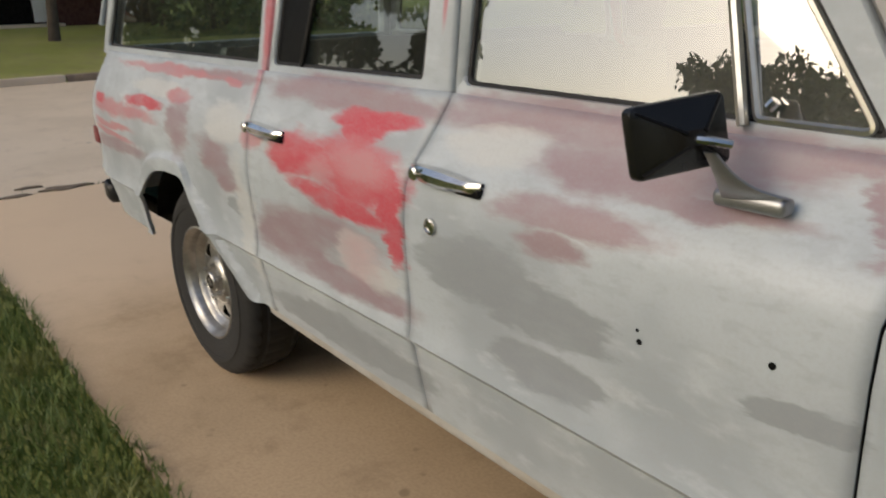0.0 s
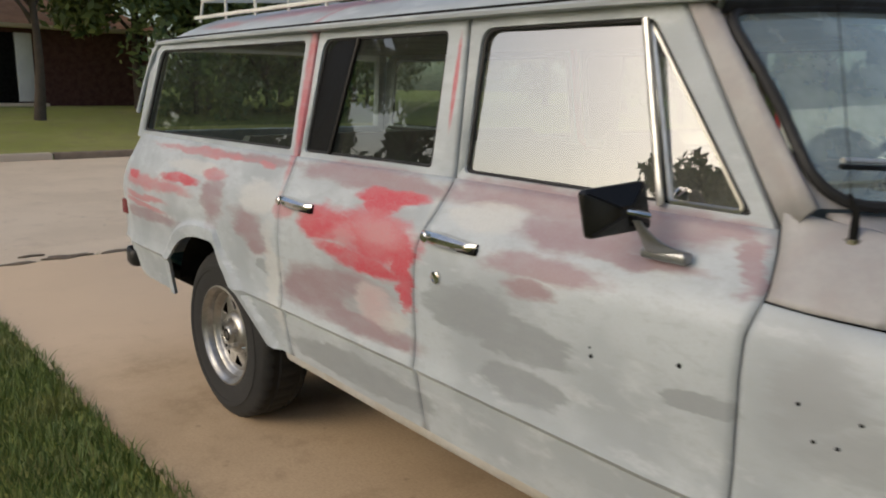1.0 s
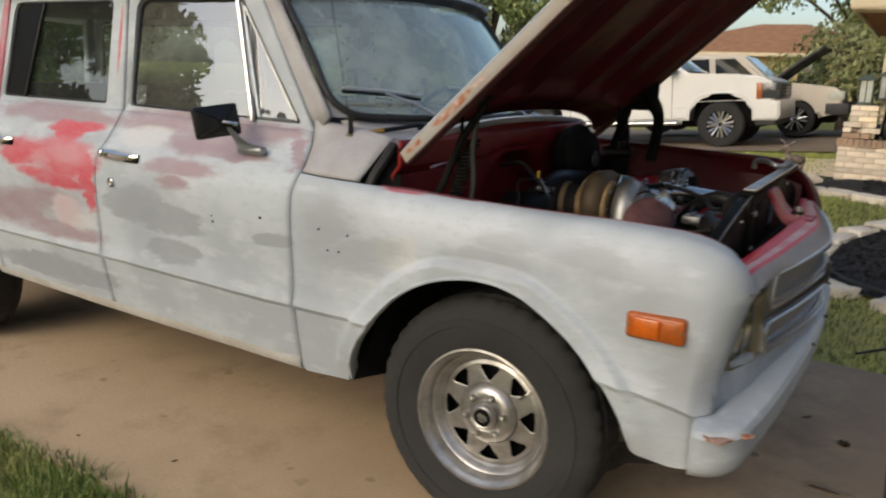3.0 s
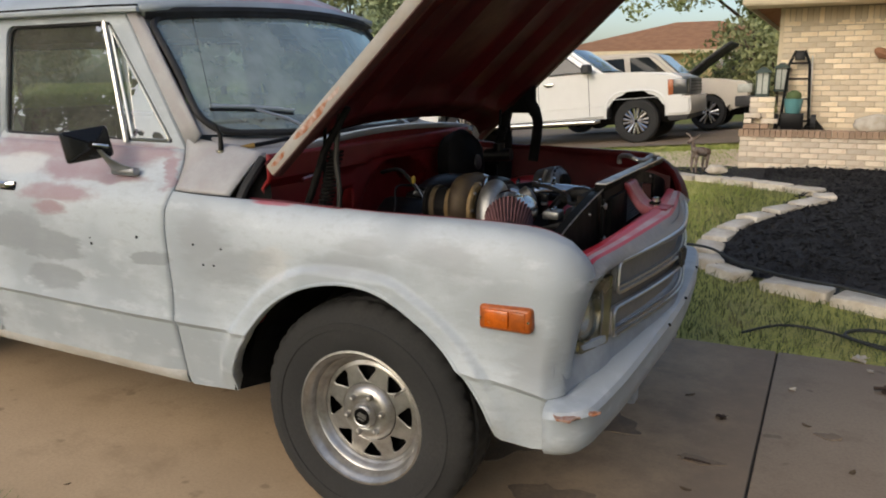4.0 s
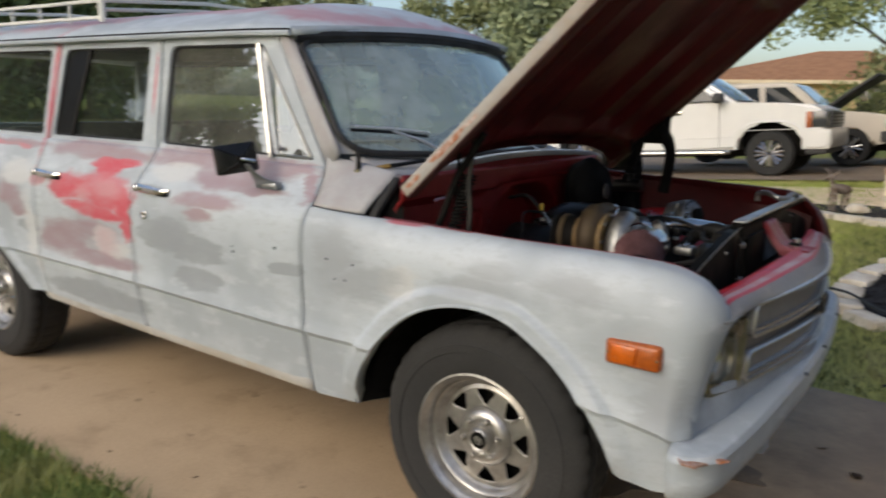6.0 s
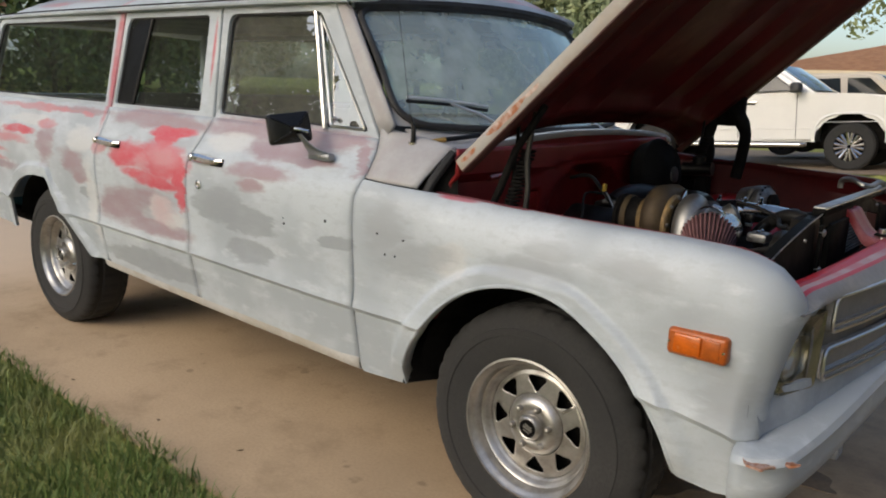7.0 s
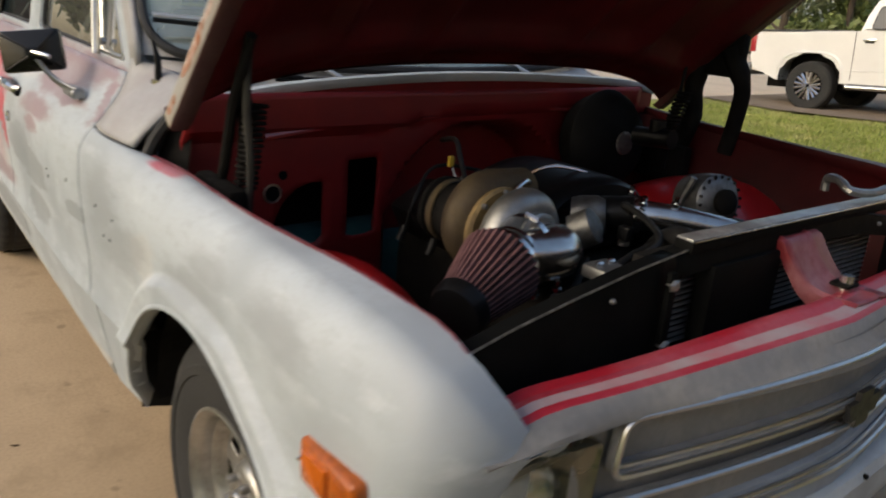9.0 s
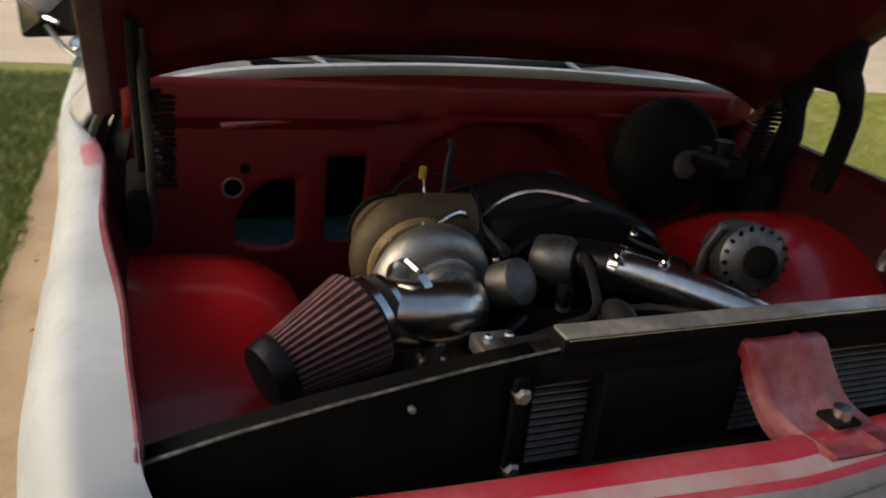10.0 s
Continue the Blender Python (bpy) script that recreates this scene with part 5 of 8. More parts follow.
for s in (-1, 1):
    cx = nose_x(0.70) - 0.030
    yy = lambda v: s * v
    face = rounded([(0.604, 0.686), (0.774, 0.684), (0.786, 0.905), (0.592, 0.905)], [0.015, 0.05, 0.075, 0.012], 8)
    drop_back = lambda y, z: -0.058 * min(1.0, max(0.0, (0.93 - z) / 0.25)) ** 0.8 * min(1.0, max(0.0, (y - 0.585) / 0.20))
    plane_x = lambda y: nose_x(abs(y)) - 0.004
    dense = []
    for p, q in zip(face, face[1:] + face[:1]):
        m = max(1, int((q - p).length / 0.03))
        dense += [p.lerp(q, j / m) for j in range(m)]
    rows = []
    cen = Vector((0.686, 0.792))
    on_face = lambda p, k, deep: (lambda y, z: (plane_x(y) + drop_back(y, z) + deep, yy(y), z))(p.x * k + cen.x * (1 - k), p.y * k + cen.y * (1 - k))
    for p in dense + dense[:1]:
        a = math.atan2(p.y - cen.y, p.x - cen.x)
        c = cen + Vector((math.cos(a), math.sin(a))) * 0.080
        rows.append([on_face(p, 1.0, -0.03), on_face(p, 1.0, 0.0), on_face(p, 0.985, 0.004), on_face(p, 0.97, 0.003), on_face(p, 0.955, -0.003), on_face(p.lerp(c, 0.5), 1.0, -0.008), on_face(c, 1.0, -0.016), on_face(c, 0.96, -0.030), on_face(c, 0.95, -0.06)])
    bez = part("headlamp_bezel", skin(rows), TAN_METAL, truck, "tarnished metal headlamp surround")
    part("headlamp", turned([(-0.06, 0.055), (-0.03, 0.073), (0.0, 0.076), (0.014, 0.060), (0.022, 0.028), (0.024, 0.002)], (cx - 0.026, s * cen.x, cen.y), (1, s * 0.12, 0.10), 32), LAMP_GLASS, bez)
    part("lamp_ring", rod([(cx - 0.018 + 0.078 * math.cos(a) * -0.10 - 0.078 * 0.12 * math.sin(a), s * (cen.x + 0.078 * math.sin(a)), cen.y + 0.078 * math.cos(a)) for a in np.linspace(0, 2 * math.pi, 33)], 0.004, 6), TAN_METAL, bez, "tarnished lamp retaining ring")
    part("reflector", turned([(-0.05, 0.02), (-0.035, 0.055), (-0.012, 0.073)], (cx - 0.026, s * cen.x, cen.y), (1, s * 0.12, 0.10), 32, False), CHROME, bez)
    part("lamp_shell", skin([[(plane_x(0.615) - 0.05, s * 0.60, 0.945), (plane_x(0.7) - 0.0, s * 0.74, 0.955), (plane_x(0.87) - 0.02, s * 0.865, 0.95)], [(plane_x(0.615) - 0.05, s * 0.60, 0.66), (plane_x(0.7) - 0.01, s * 0.74, 0.655), (plane_x(0.87) - 0.02, s * 0.872, 0.655)]]), PRIMER_PLAIN, truck).location.x = -0.05
bump_path = []
for t in np.linspace(-1, 1, 57):
    a = abs(t)
    if a < 0.80:
        y, x = 0.84 * t / 0.80, 0.868 - 0.075 * (a / 0.8) ** 2
    else:
        k = (a - 0.80) / 0.20 * 1.35
        y, x = math.copysign(0.84 + 0.118 * math.sin(min(k, 1.35) * math.pi / 2.7 * 1.0), t), 0.793 - 0.125 * (1 - math.cos(min(k, 1.35) * math.pi / 2.7)) 
    bump_path.append((x, y))
rows = []
for i, (x, y) in enumerate(bump_path):
    a, b = Vector(bump_path[max(0, i - 1)]), Vector(bump_path[min(len(bump_path) - 1, i + 1)])
    d = (b - a).normalized()
    nrm = Vector((d.y, -d.x))
    if nrm.x < 0 and abs(y) < 0.8:
        nrm = -nrm
    prof = [(-0.115, 0.618), (-0.075, 0.622), (-0.03, 0.626), (-0.006, 0.618), (0.004, 0.600), (-0.004, 0.575), (0.0, 0.545), (-0.010, 0.50), (-0.035, 0.475), (-0.06, 0.47)]
    rows.append([(x + nrm.x * o, y + nrm.y * o, z - 0.034 * ease((abs(y) - 0.3) / 0.55)) for o, z in prof])
bumper = solid(raise_far(part("front_bumper", skin(rows), primer("bumper_primer", False), truck, "grey-primed front bumper with rust at the corners"), 0.05, 0.05), 0.006)
RUST = surface("orange_rust", (0.32, 0.11, 0.04), 0.8, scale=40, second=(0.55, 0.45, 0.40), relief=0.3)
for x, y, z, w in ((0.728, -0.945, 0.592, 0.036), (0.782, -0.88, 0.588, 0.024)):
    bm = bmesh.new()
    slab(bm, [Vector((w * (1 + 0.3 * math.sin(3 * a + w * 90)) * math.cos(a), w * (0.80 + 0.2 * math.cos(2 * a)) * math.sin(a))) for a in np.linspace(0, 2 * math.pi, 18)[:-1]], lambda u, v, d: (x + u, y - v * 0.9, z - 0.012 + d - abs(v) * 0.5), 0.006)
    part("rust_patch", bm, RUST, bumper)

for y, z in ((-0.20, 0.602), (0.10, 0.606), (0.55, 0.60)):
    part("bumper_bolt", turned([(0, 0.006), (0.005, 0.006), (0.008, 0.004)], (0.868 - 0.075 * (y / 0.84) ** 2, y, z + 0.05 * (y + 0.95)), (1, 0, 0.2), 10), DARK, bumper)
for y in (-0.36, 0.36):
    part("bumper_bracket", boxed((0.70, y - 0.03, 0.40), (0.80, y + 0.03, 0.53), 0.012), BLUE_GREY, bumper, "blue-grey towing bracket")

# raised bonnet: built flat, then turned up about its rear edge
HOOD_TURN = Matrix.Translation((-0.334, 0, 1.212)) @ Matrix.Rotation(radians(-42.8), 4, "Y")
hood = new("bonnet")
hood.parent = truck
hood.matrix_world = HOOD_TURN
L = 1.20
skin_rows = []
for u in np.linspace(0, L, 13):
    row = []
    for k in range(-14, 15):
        t = k / 14
        row.append((u + 0.09 * (1 - t**6) * (1 - u / L), 0.852 * t, 0.012 + 0.085 * (1 - abs(t) ** 2.4) - 0.012 * ease((abs(t) - 0.93) / 0.07)))
    skin_rows.append(row)
part("bonnet_skin", skin(skin_rows), PRIMER_PLAIN, hood)
for s in (-1, 1):
    part("bonnet_edge", skin([[(u, s * 0.852, 0.0), (u, s * 0.856, -0.006), (u, s * 0.856, -0.036), (u, s * 0.854, -0.040)] for u in np.linspace(0, L, 13)]), RUST_EDGE, hood, "grey bonnet edge with orange rust")
    part("bonnet_hem", skin([[(u, s * 0.854, -0.039), (u, s * 0.855, -0.044), (u, s * 0.846, -0.05), (u, s * 0.815, -0.048), (u, s * 0.800, -0.03)] for u in np.linspace(0, L, 13)]), HEM_BROWN, hood, "brown hem under the bonnet edge")
for u, w, h in ((0.055, 0.035, 0.010), (0.24, 0.085, 0.014), (0.36, 0.03, 0.008)):
    bm = bmesh.new()
    slab(bm, [Vector((u + w * math.cos(a) * (1 + 0.2 * math.sin(3 * a)), -0.020 + h * math.sin(a) * (1 + 0.3 * math.cos(2 * a + u)))) for a in np.linspace(0, 2 * math.pi, 25)[:-1]], lambda p, q, d: (p, -0.8558 - d, q), 0.0014)
    part("rust_patch", bm, RUST, hood)
part("bonnet_rear_edge", skin([[(0.09 * (1 - t**6), 0.852 * t, 0.012 + 0.085 * (1 - abs(t) ** 2.4)), (-0.004 + 0.09 * (1 - t**6), 0.852 * t, -0.01 + 0.083 * (1 - abs(t) ** 2.4)), (0.012 + 0.09 * (1 - t**6), 0.852 * t, -0.020 + 0.078 * (1 - abs(t) ** 2.4))] for t in np.linspace(-1, 1, 29)]), MAROON, hood)
under = []
for u in np.linspace(0.01, L - 0.02, 41):
    row = []
    for k in range(-30, 31):
        t = k / 30
        edge = ease((abs(t) - 0.86) / 0.05)
        ribs = max(0.0, 1 - abs((abs(t) - 0.30) / 0.045)) + max(0.0, 1 - abs((abs(t) - 0.62) / 0.04))
        cross = max(0.0, 1 - abs((u - 0.13) / 0.07)) + max(0.0, 1 - abs((u - L + 0.12) / 0.08))
        row.append((u + 0.09 * (1 - t**6) * (1 - u / L), 0.83 * t, 0.078 * (1 - abs(t) ** 2.4) - 0.012 - 0.034 * ease(u / 0.12) * min(1.0, max(edge, min(1, ribs * 1.4), min(1, cross * 1.4)))))
    under.append(row)
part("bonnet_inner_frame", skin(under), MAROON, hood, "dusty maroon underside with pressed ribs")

# ---- engine bay ----
# firewall with two holes, maroon
fw = bmesh.new()
ys = np.round(np.arange(-0.80, 0.81, 0.0225), 4).tolist()
zs = np.round(np.arange(0.60, 1.26, 0.0165), 4).tolist()


def wall_x(y, z):
    ledge = 0.028 * ease((z - 1.135 - 0.03 * ease((y + 0.3) / 0.3)) / 0.02)
    arch = 1 - math.hypot((y - 0.13) / 0.36, max(0.0, z - 0.85) / 0.315)
    return -0.405 + ledge - 0.13 * ease(arch / 0.14)


HOLES = [
    [(-0.352, 0.839), (-0.260, 0.843), (-0.252, 1.062), (-0.351, 1.058)],
    [(-0.464, 1.007), (-0.425, 1.004), (-0.424, 0.854), (-0.449, 0.832), (-0.517, 0.836), (-0.564, 0.857), (-0.571, 0.902), (-0.544, 0.957), (-0.506, 0.992)]]


def in_hole(y, z):
    """Which hole a point lies in, or None."""
    for hole in HOLES:
        inside = False
        for (y0, z0), (y1, z1) in zip(hole, hole[1:] + hole[:1]):
            if (z0 > z) != (z1 > z) and y < y0 + (z - z0) / (z1 - z0) * (y1 - y0):
                inside = not inside
        if inside:
            return hole
    return None


def to_rim(y, z, hole):
    """The nearest point on a hole's outline."""
    best = None
    for p, q in zip(hole, hole[1:] + hole[:1]):
        p, q = Vector(p), Vector(q)
        t = min(1.0, max(0.0, (Vector((y, z)) - p).dot(q - p) / (q - p).length_squared))
        c = p.lerp(q, t)
        far = (c - Vector((y, z))).length
        if best is None or far < best[0]:
            best = (far, c)
    return best[1]


vs = {(y, z): fw.verts.new((wall_x(y, z), y, z)) for y in ys for z in zs}
rim_of, kept = {}, set()
for y0, y1 in zip(ys, ys[1:]):
    for z0, z1 in zip(zs, zs[1:]):
        ring = ((y0, z0), (y1, z0), (y1, z1), (y0, z1))
        hole = in_hole((y0 + y1) / 2, (z0 + z1) / 2)
        if hole:
            for k in ring:
                rim_of[k] = hole
        elif not (max(abs(y0), abs(y1)) > 0.48 and z0 < 0.72):
            fw.faces.new([vs[k] for k in ring])
            kept.update(ring)
for k, hole in rim_of.items():
    if k in kept:
        c = to_rim(k[0], k[1], hole)
        vs[k].co = (wall_x(c.x, c.y), c.x, c.y)
    else:
        fw.verts.remove(vs[k])
wall = solid(part("firewall", fw, FIREWALL_RED, truck, "dusty maroon firewall with open holes"), 0.01)
# unseen dark board, put here so the firewall holes look shaded
part("void_shade_board", boxed((-0.75, -0.72, 0.60), (-0.70, 0.72, 1.2), 0), DARK, truck)
part("footwell", boxed((-0.70, -0.70, 0.60), (-0.45, 0.70, 0.80), 0.02), TEAL, truck, "teal footwell carpet behind the firewall")
part("firewall_hole", turned([(0, 0.022), (0.006, 0.022), (0.006, 0.002)], (-0.398, -0.572, 0.986), (1, 0, 0), 20), BLACK, wall)
part("hole_rim", rod([(-0.393, -0.572 + 0.023 * math.cos(a), 0.986 + 0.023 * math.sin(a)) for a in np.linspace(0, 2 * math.pi, 21)], 0.003, 6), TRIM, wall, "worn bright rim")
part("firewall_hole", turned([(0, 0.012), (0.006, 0.012), (0.006, 0.002)], (-0.398, -0.543, 1.032), (1, 0, 0), 14), BLACK, wall)
# bead coloured lighter than the wall to paint its highlight
part("wall_bead", rod(spline([(-0.385, -0.60, 1.135), (-0.383, -0.28, 1.172), (-0.383, -0.1, 1.172), (-0.383, 0.06, 1.195), (-0.383, 0.3, 1.19), (-0.383, 0.45, 1.175), (-0.383, 0.75, 1.16)], 4), 0.011, 8), surface("red_bead_highlight", (0.42, 0.07, 0.075), 0.20, scale=9, coat=0.6), wall, "raised bead, lightened as a highlight")
lip = [(-0.40, -0.74, 1.225), (-0.385, -0.55, 1.262), (-0.37, -0.2, 1.287), (-0.365, 0.1, 1.292), (-0.37, 0.4, 1.284), (-0.385, 0.74, 1.264), (-0.390, 0.885, 1.236)]
rows = [[(p.x - 0.05, p.y, p.z - 0.03), (p.x - 0.02, p.y, p.z + 0.002), (p.x + 0.005, p.y, p.z), (p.x + 0.008, p.y, p.z - 0.022)] for p in spline(lip, 5)]
solid(part("scuttle_lip", skin(rows), PRIMER_PLAIN, truck), 0.006)
part("lip_face", skin([[(p.x + 0.002, p.y, p.z - 0.02), (-0.39, p.y, 1.15)] for p in spline(lip, 5)]), FIREWALL_RED, truck)
for s in (-1, 1):
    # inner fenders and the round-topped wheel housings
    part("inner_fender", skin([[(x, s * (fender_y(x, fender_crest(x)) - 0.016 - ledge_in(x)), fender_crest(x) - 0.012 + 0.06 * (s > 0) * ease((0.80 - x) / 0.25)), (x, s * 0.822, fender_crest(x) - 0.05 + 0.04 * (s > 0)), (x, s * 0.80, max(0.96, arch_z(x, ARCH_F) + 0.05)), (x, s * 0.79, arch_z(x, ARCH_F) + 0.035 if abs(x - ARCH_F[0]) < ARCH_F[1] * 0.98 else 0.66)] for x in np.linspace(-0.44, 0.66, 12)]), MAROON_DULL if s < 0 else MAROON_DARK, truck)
    dome = []
    for a in np.linspace(0, math.pi, 21):
        row = []
        for q in np.linspace(0, 1, 9):
            row.append(Vector(arch_point(ARCH_F, a, 0.070 - 0.06 * q**5, s * (0.805 - 0.31 * q))) + Vector((0, 0, 0.055 * math.sin(a) if s > 0 else 0.0)))
        row.append(arch_point(ARCH_F, a, -0.36, s * 0.488))
        dome.append(row)
    part("wheel_housing", skin(dome), BRIGHT_RED, truck, "glossy bright red wheel housing")
    # bonnet hinges
    if s > 0:
        hg = part("bonnet_hinge", rod(spline([(-0.21, 0.82, 1.02), (-0.165, 0.82, 1.18), (-0.175, 0.82, 1.27), (-0.15, 0.81, 1.39)], 4), [0.034] * 5 + [0.030] * 4 + [0.034] * 4, 10), DARK, truck, "dark sprung bonnet hinge")
        part("hinge_arm", rod(spline([(-0.02, 0.82, 1.08), (-0.002, 0.82, 1.21), (-0.004, 0.82, 1.30), (-0.06, 0.81, 1.40)], 4), [0.026] * 9 + [0.032] * 4, 10), DARK, hg)
        part("hinge_web", boxed((-0.19, 0.80, 1.315), (-0.01, 0.84, 1.46), 0.015), DARK, hg)
    else:
        hg = part("bonnet_hinge", rod([(-0.28, -0.765, 1.00), (-0.22, -0.765, 1.12), (-0.16, -0.768, 1.26), (-0.06, -0.772, 1.40)], [0.009, 0.013, 0.013, 0.011], 8), DARK, truck, "dark sprung bonnet hinge")
        part("hinge_arm", rod(spline([(-0.14, -0.75, 0.98), (-0.12, -0.75, 1.12), (-0.125, -0.755, 1.24), (-0.10, -0.76, 1.38)], 4), 0.009, 8), surface("greasy_hinge_steel", (0.05, 0.048, 0.045), 0.4, 0.5, scale=14), hg, "greasy metal hinge arm")
    part("hinge_plate", boxed((-0.33, s * 0.775 - 0.022, 0.955), (-0.12, s * 0.775 + 0.022, 1.08), 0.012), DARK, hg)
    coil = [(-0.20 + 0.06 * k / 90 + 0.024 * math.sin(k * 1.1), s * 0.728 + 0.024 * math.cos(k * 1.1), 1.06 + 0.20 * k / 90 + 0.003 * math.sin(k * 1.1)) for k in range(91)]
    part("hinge_spring", rod(coil, 0.0045, 6), DARK, hg)
    part("hinge_strut", rod([(-0.19, s * 0.745, 1.0), (-0.165, s * 0.75, 1.38)], 0.006, 6), BLACK, hg)

# radiator support
FLAT_BLACK = surface("flat_black_paint", (0.0045, 0.0048, 0.0048), 0.45, scale=8, second=(0.008, 0.008, 0.0075), gloss=0.035)
support_top = lambda y: lerp(abs(y), [(0.0, 1.12), (0.28, 1.115), (0.40, 1.10), (0.55, 1.075), (0.68, 1.05), (0.80, 1.02)])
bm = bmesh.new()
for ya, yb, n in ((-0.80, -0.315, 11), (0.50, 0.80, 7)):
    grid(bm, [[(0.60, y, support_top(y) - 0.02), (0.605, y, support_top(y)), (0.635, y, support_top(y)), (0.64, y, support_top(y) - 0.02), (0.645, y, 0.88), (0.66, y, 0.70)] for y in np.linspace(ya, yb, n)])
grid(bm, [[(0.60, y, support_top(y) - 0.02), (0.605, y, support_top(y)), (0.635, y, support_top(y)), (0.64, y, support_top(y) - 0.02), (0.642, y, support_top(y) - 0.045), (0.618, y, support_top(y) - 0.047)] for y in np.linspace(-0.315, 0.50, 17)])
grid(bm, [[(0.62, y, 0.912), (0.644, y, 0.910), (0.646, y, 0.88), (0.66, y, 0.70)] for y in np.linspace(-0.315, 0.50, 17)])
sup = solid(part("radiator_support", bm, FLAT_BLACK, truck, "black pressed radiator support"), 0.005)
core = part("radiator_core", boxed((0.560, -0.335, 0.70), (0.594, 0.52, 1.095), 0.004), DARK, sup, "dark finned radiator core")
for k in range(14):
    z = 0.915 + 0.0122 * k
    part("fin", boxed((0.590, -0.32, z - 0.0013), (0.602, 0.505, z + 0.0013)), FIN_GREY, core)
part("oil_cooler", boxed((0.612, -0.215, 0.925), (0.652, 0.012, 1.078), 0.006), FLAT_BLACK, sup, "flat black cooler before the radiator")
bar = part("top_bar", boxed((0.606, -0.285, 1.108), (0.645, 0.70, 1.1305), 0.004), FLAT_BLACK, sup, "black radiator top bar")
part("bar_top", boxed((0.608, -0.283, 1.129), (0.643, 0.70, 1.1345), 0.002), surface("light_grey_bar", (0.25, 0.25, 0.25), 0.32, 0.6, scale=14, second=(0.50, 0.50, 0.49)), bar, "light grey upper face")
# thin bright rods paint the highlights along the black edges
part("edge_highlight", rod([(0.6445, y, 1.130) for y in np.linspace(-0.28, 0.70, 12)], 0.0018, 6), STEEL, bar)
part("edge_highlight", rod([(0.6365, y, support_top(y) + 0.0005) for y in np.linspace(-0.79, 0.10, 24)], 0.0022, 6), surface("edge_highlight_grey", (0.30, 0.30, 0.29), 0.3, 0.7, scale=60, second=(0.03, 0.03, 0.03)), sup, "bright highlight line along the black edge")
part("bar_hook", rod(spline([(0.522, 0.392, 1.130), (0.526, 0.388, 1.160), (0.568, 0.354, 1.168), (0.610, 0.326, 1.156), (0.626, 0.40, 1.148), (0.630, 0.50, 1.156), (0.628, 0.60, 1.142)], 4), 0.010, 8), ALU, sup, "bare metal hook on the bar")
part("rack_post", boxed((0.648, -0.352, 0.80), (0.660, -0.332, 1.09), 0.003), FLAT_BLACK, sup)
part("rack_bar", boxed((0.662, -0.36, 0.936), (0.680, 0.33, 0.952), 0.003), FLAT_BLACK, sup)
for z in (1.067, 0.955):
    part("bolt", turned([(0, 0.012), (0.012, 0.012), (0.016, 0.008)], (0.650, -0.341, z), (1, 0, 0), 6), ALU, sup)
for y, z in ((-0.62, 0.90), (-0.48, 1.06), (-0.40, 0.83), (0.42, 1.08)):
    part("bolt", turned([(0, 0.005), (0.005, 0.005), (0.007, 0.003)], (0.645, y, z), (1, 0, 0), 8), ALU, sup)
part("lower_tube", rod([(0.72, 0.0, 0.93), (0.72, 0.30, 0.94)], 0.02, 10), ALU, sup)
latch = [(0.632, 0.074, 1.10), (0.652, 0.076, 1.098), (0.672, 0.082, 1.066), (0.700, 0.098, 1.024), (0.735, 0.116, 1.006), (0.79, 0.128, 1.002)]
rows = [[(p.x, p.y - 0.076, p.z - 0.034), (p.x, p.y - 0.074, p.z - 0.004), (p.x, p.y - 0.066, p.z + 0.003), (p.x, p.y - 0.050, p.z), (p.x, p.y + 0.012, p.z), (p.x, p.y + 0.022, p.z + 0.005), (p.x, p.y + 0.032, p.z), (p.x, p.y + 0.064, p.z), (p.x, p.y + 0.072, p.z - 0.004), (p.x, p.y + 0.074, p.z - 0.030)] for p in spline(latch, 4)]
lt = solid(part("latch_bracket", skin(rows), surface("dusty_red_bracket", (0.22, 0.022, 0.028), 0.36, scale=12, second=(0.33, 0.13, 0.14), relief=0.1), truck, "dull red bonnet latch bracket"), 0.005)
part("latch_pin", rod([(0.735, 0.118, 1.004), (0.735, 0.118, 1.036)], 0.014, 10), STEEL, lt)
part("latch_hook", boxed((0.712, 0.095, 1.012), (0.752, 0.142, 1.021), 0.004), DARK, lt)

# engine
eng = part("engine_block", boxed((-0.32, -0.24, 0.55), (0.42, 0.24, 0.93), 0.03), DARK, truck, "dark greasy engine block")
for s in (-1, 1):
    part("rocker_cover", boxed((-0.30, -0.075, -0.05), (0.26, 0.075, 0.05), 0.025, Matrix.Translation((0, s * 0.20, 0.95)) @ Matrix.Rotation(radians(-s * 28), 4, "X")), BLACK, eng)
part("intake_plenum", boxed((-0.26, -0.09, 0.94), (0.22, 0.15, 1.03), 0.03), BLACK, eng)
# black airbox with a bright wire over it
cover = []
for a in np.linspace(0, math.pi, 17):
    cover.append([(x, 0.08 + 0.21 * k * math.cos(a), 0.97 + 0.12 * k * math.sin(a)) for x, k in ((-0.22, 0.5), (-0.21, 0.85), (-0.18, 0.97), (-0.14, 1.0), (0.08, 1.0), (0.11, 0.96), (0.125, 0.88), (0.13, 0.6), (0.13, 0.1))])
part("intake_cover", skin(cover), BLACK, eng)
part("bright_wire", rod(spline([(-0.02, -0.11, 1.03), (-0.01, -0.07, 1.075), (0.01, -0.01, 1.103), (0.03, 0.06, 1.098), (0.05, 0.14, 1.075), (0.07, 0.22, 1.045)], 6), 0.005, 6), CHROME, eng)
part("dipstick", rod([(-0.05, -0.21, 0.95), (-0.12, -0.20, 1.06), (-0.14, -0.197, 1.085)], 0.003, 6), STEEL, eng)
part("dipstick_handle", boxed((-0.152, -0.206, 1.082), (-0.138, -0.190, 1.112), 0.005), YELLOW, eng)

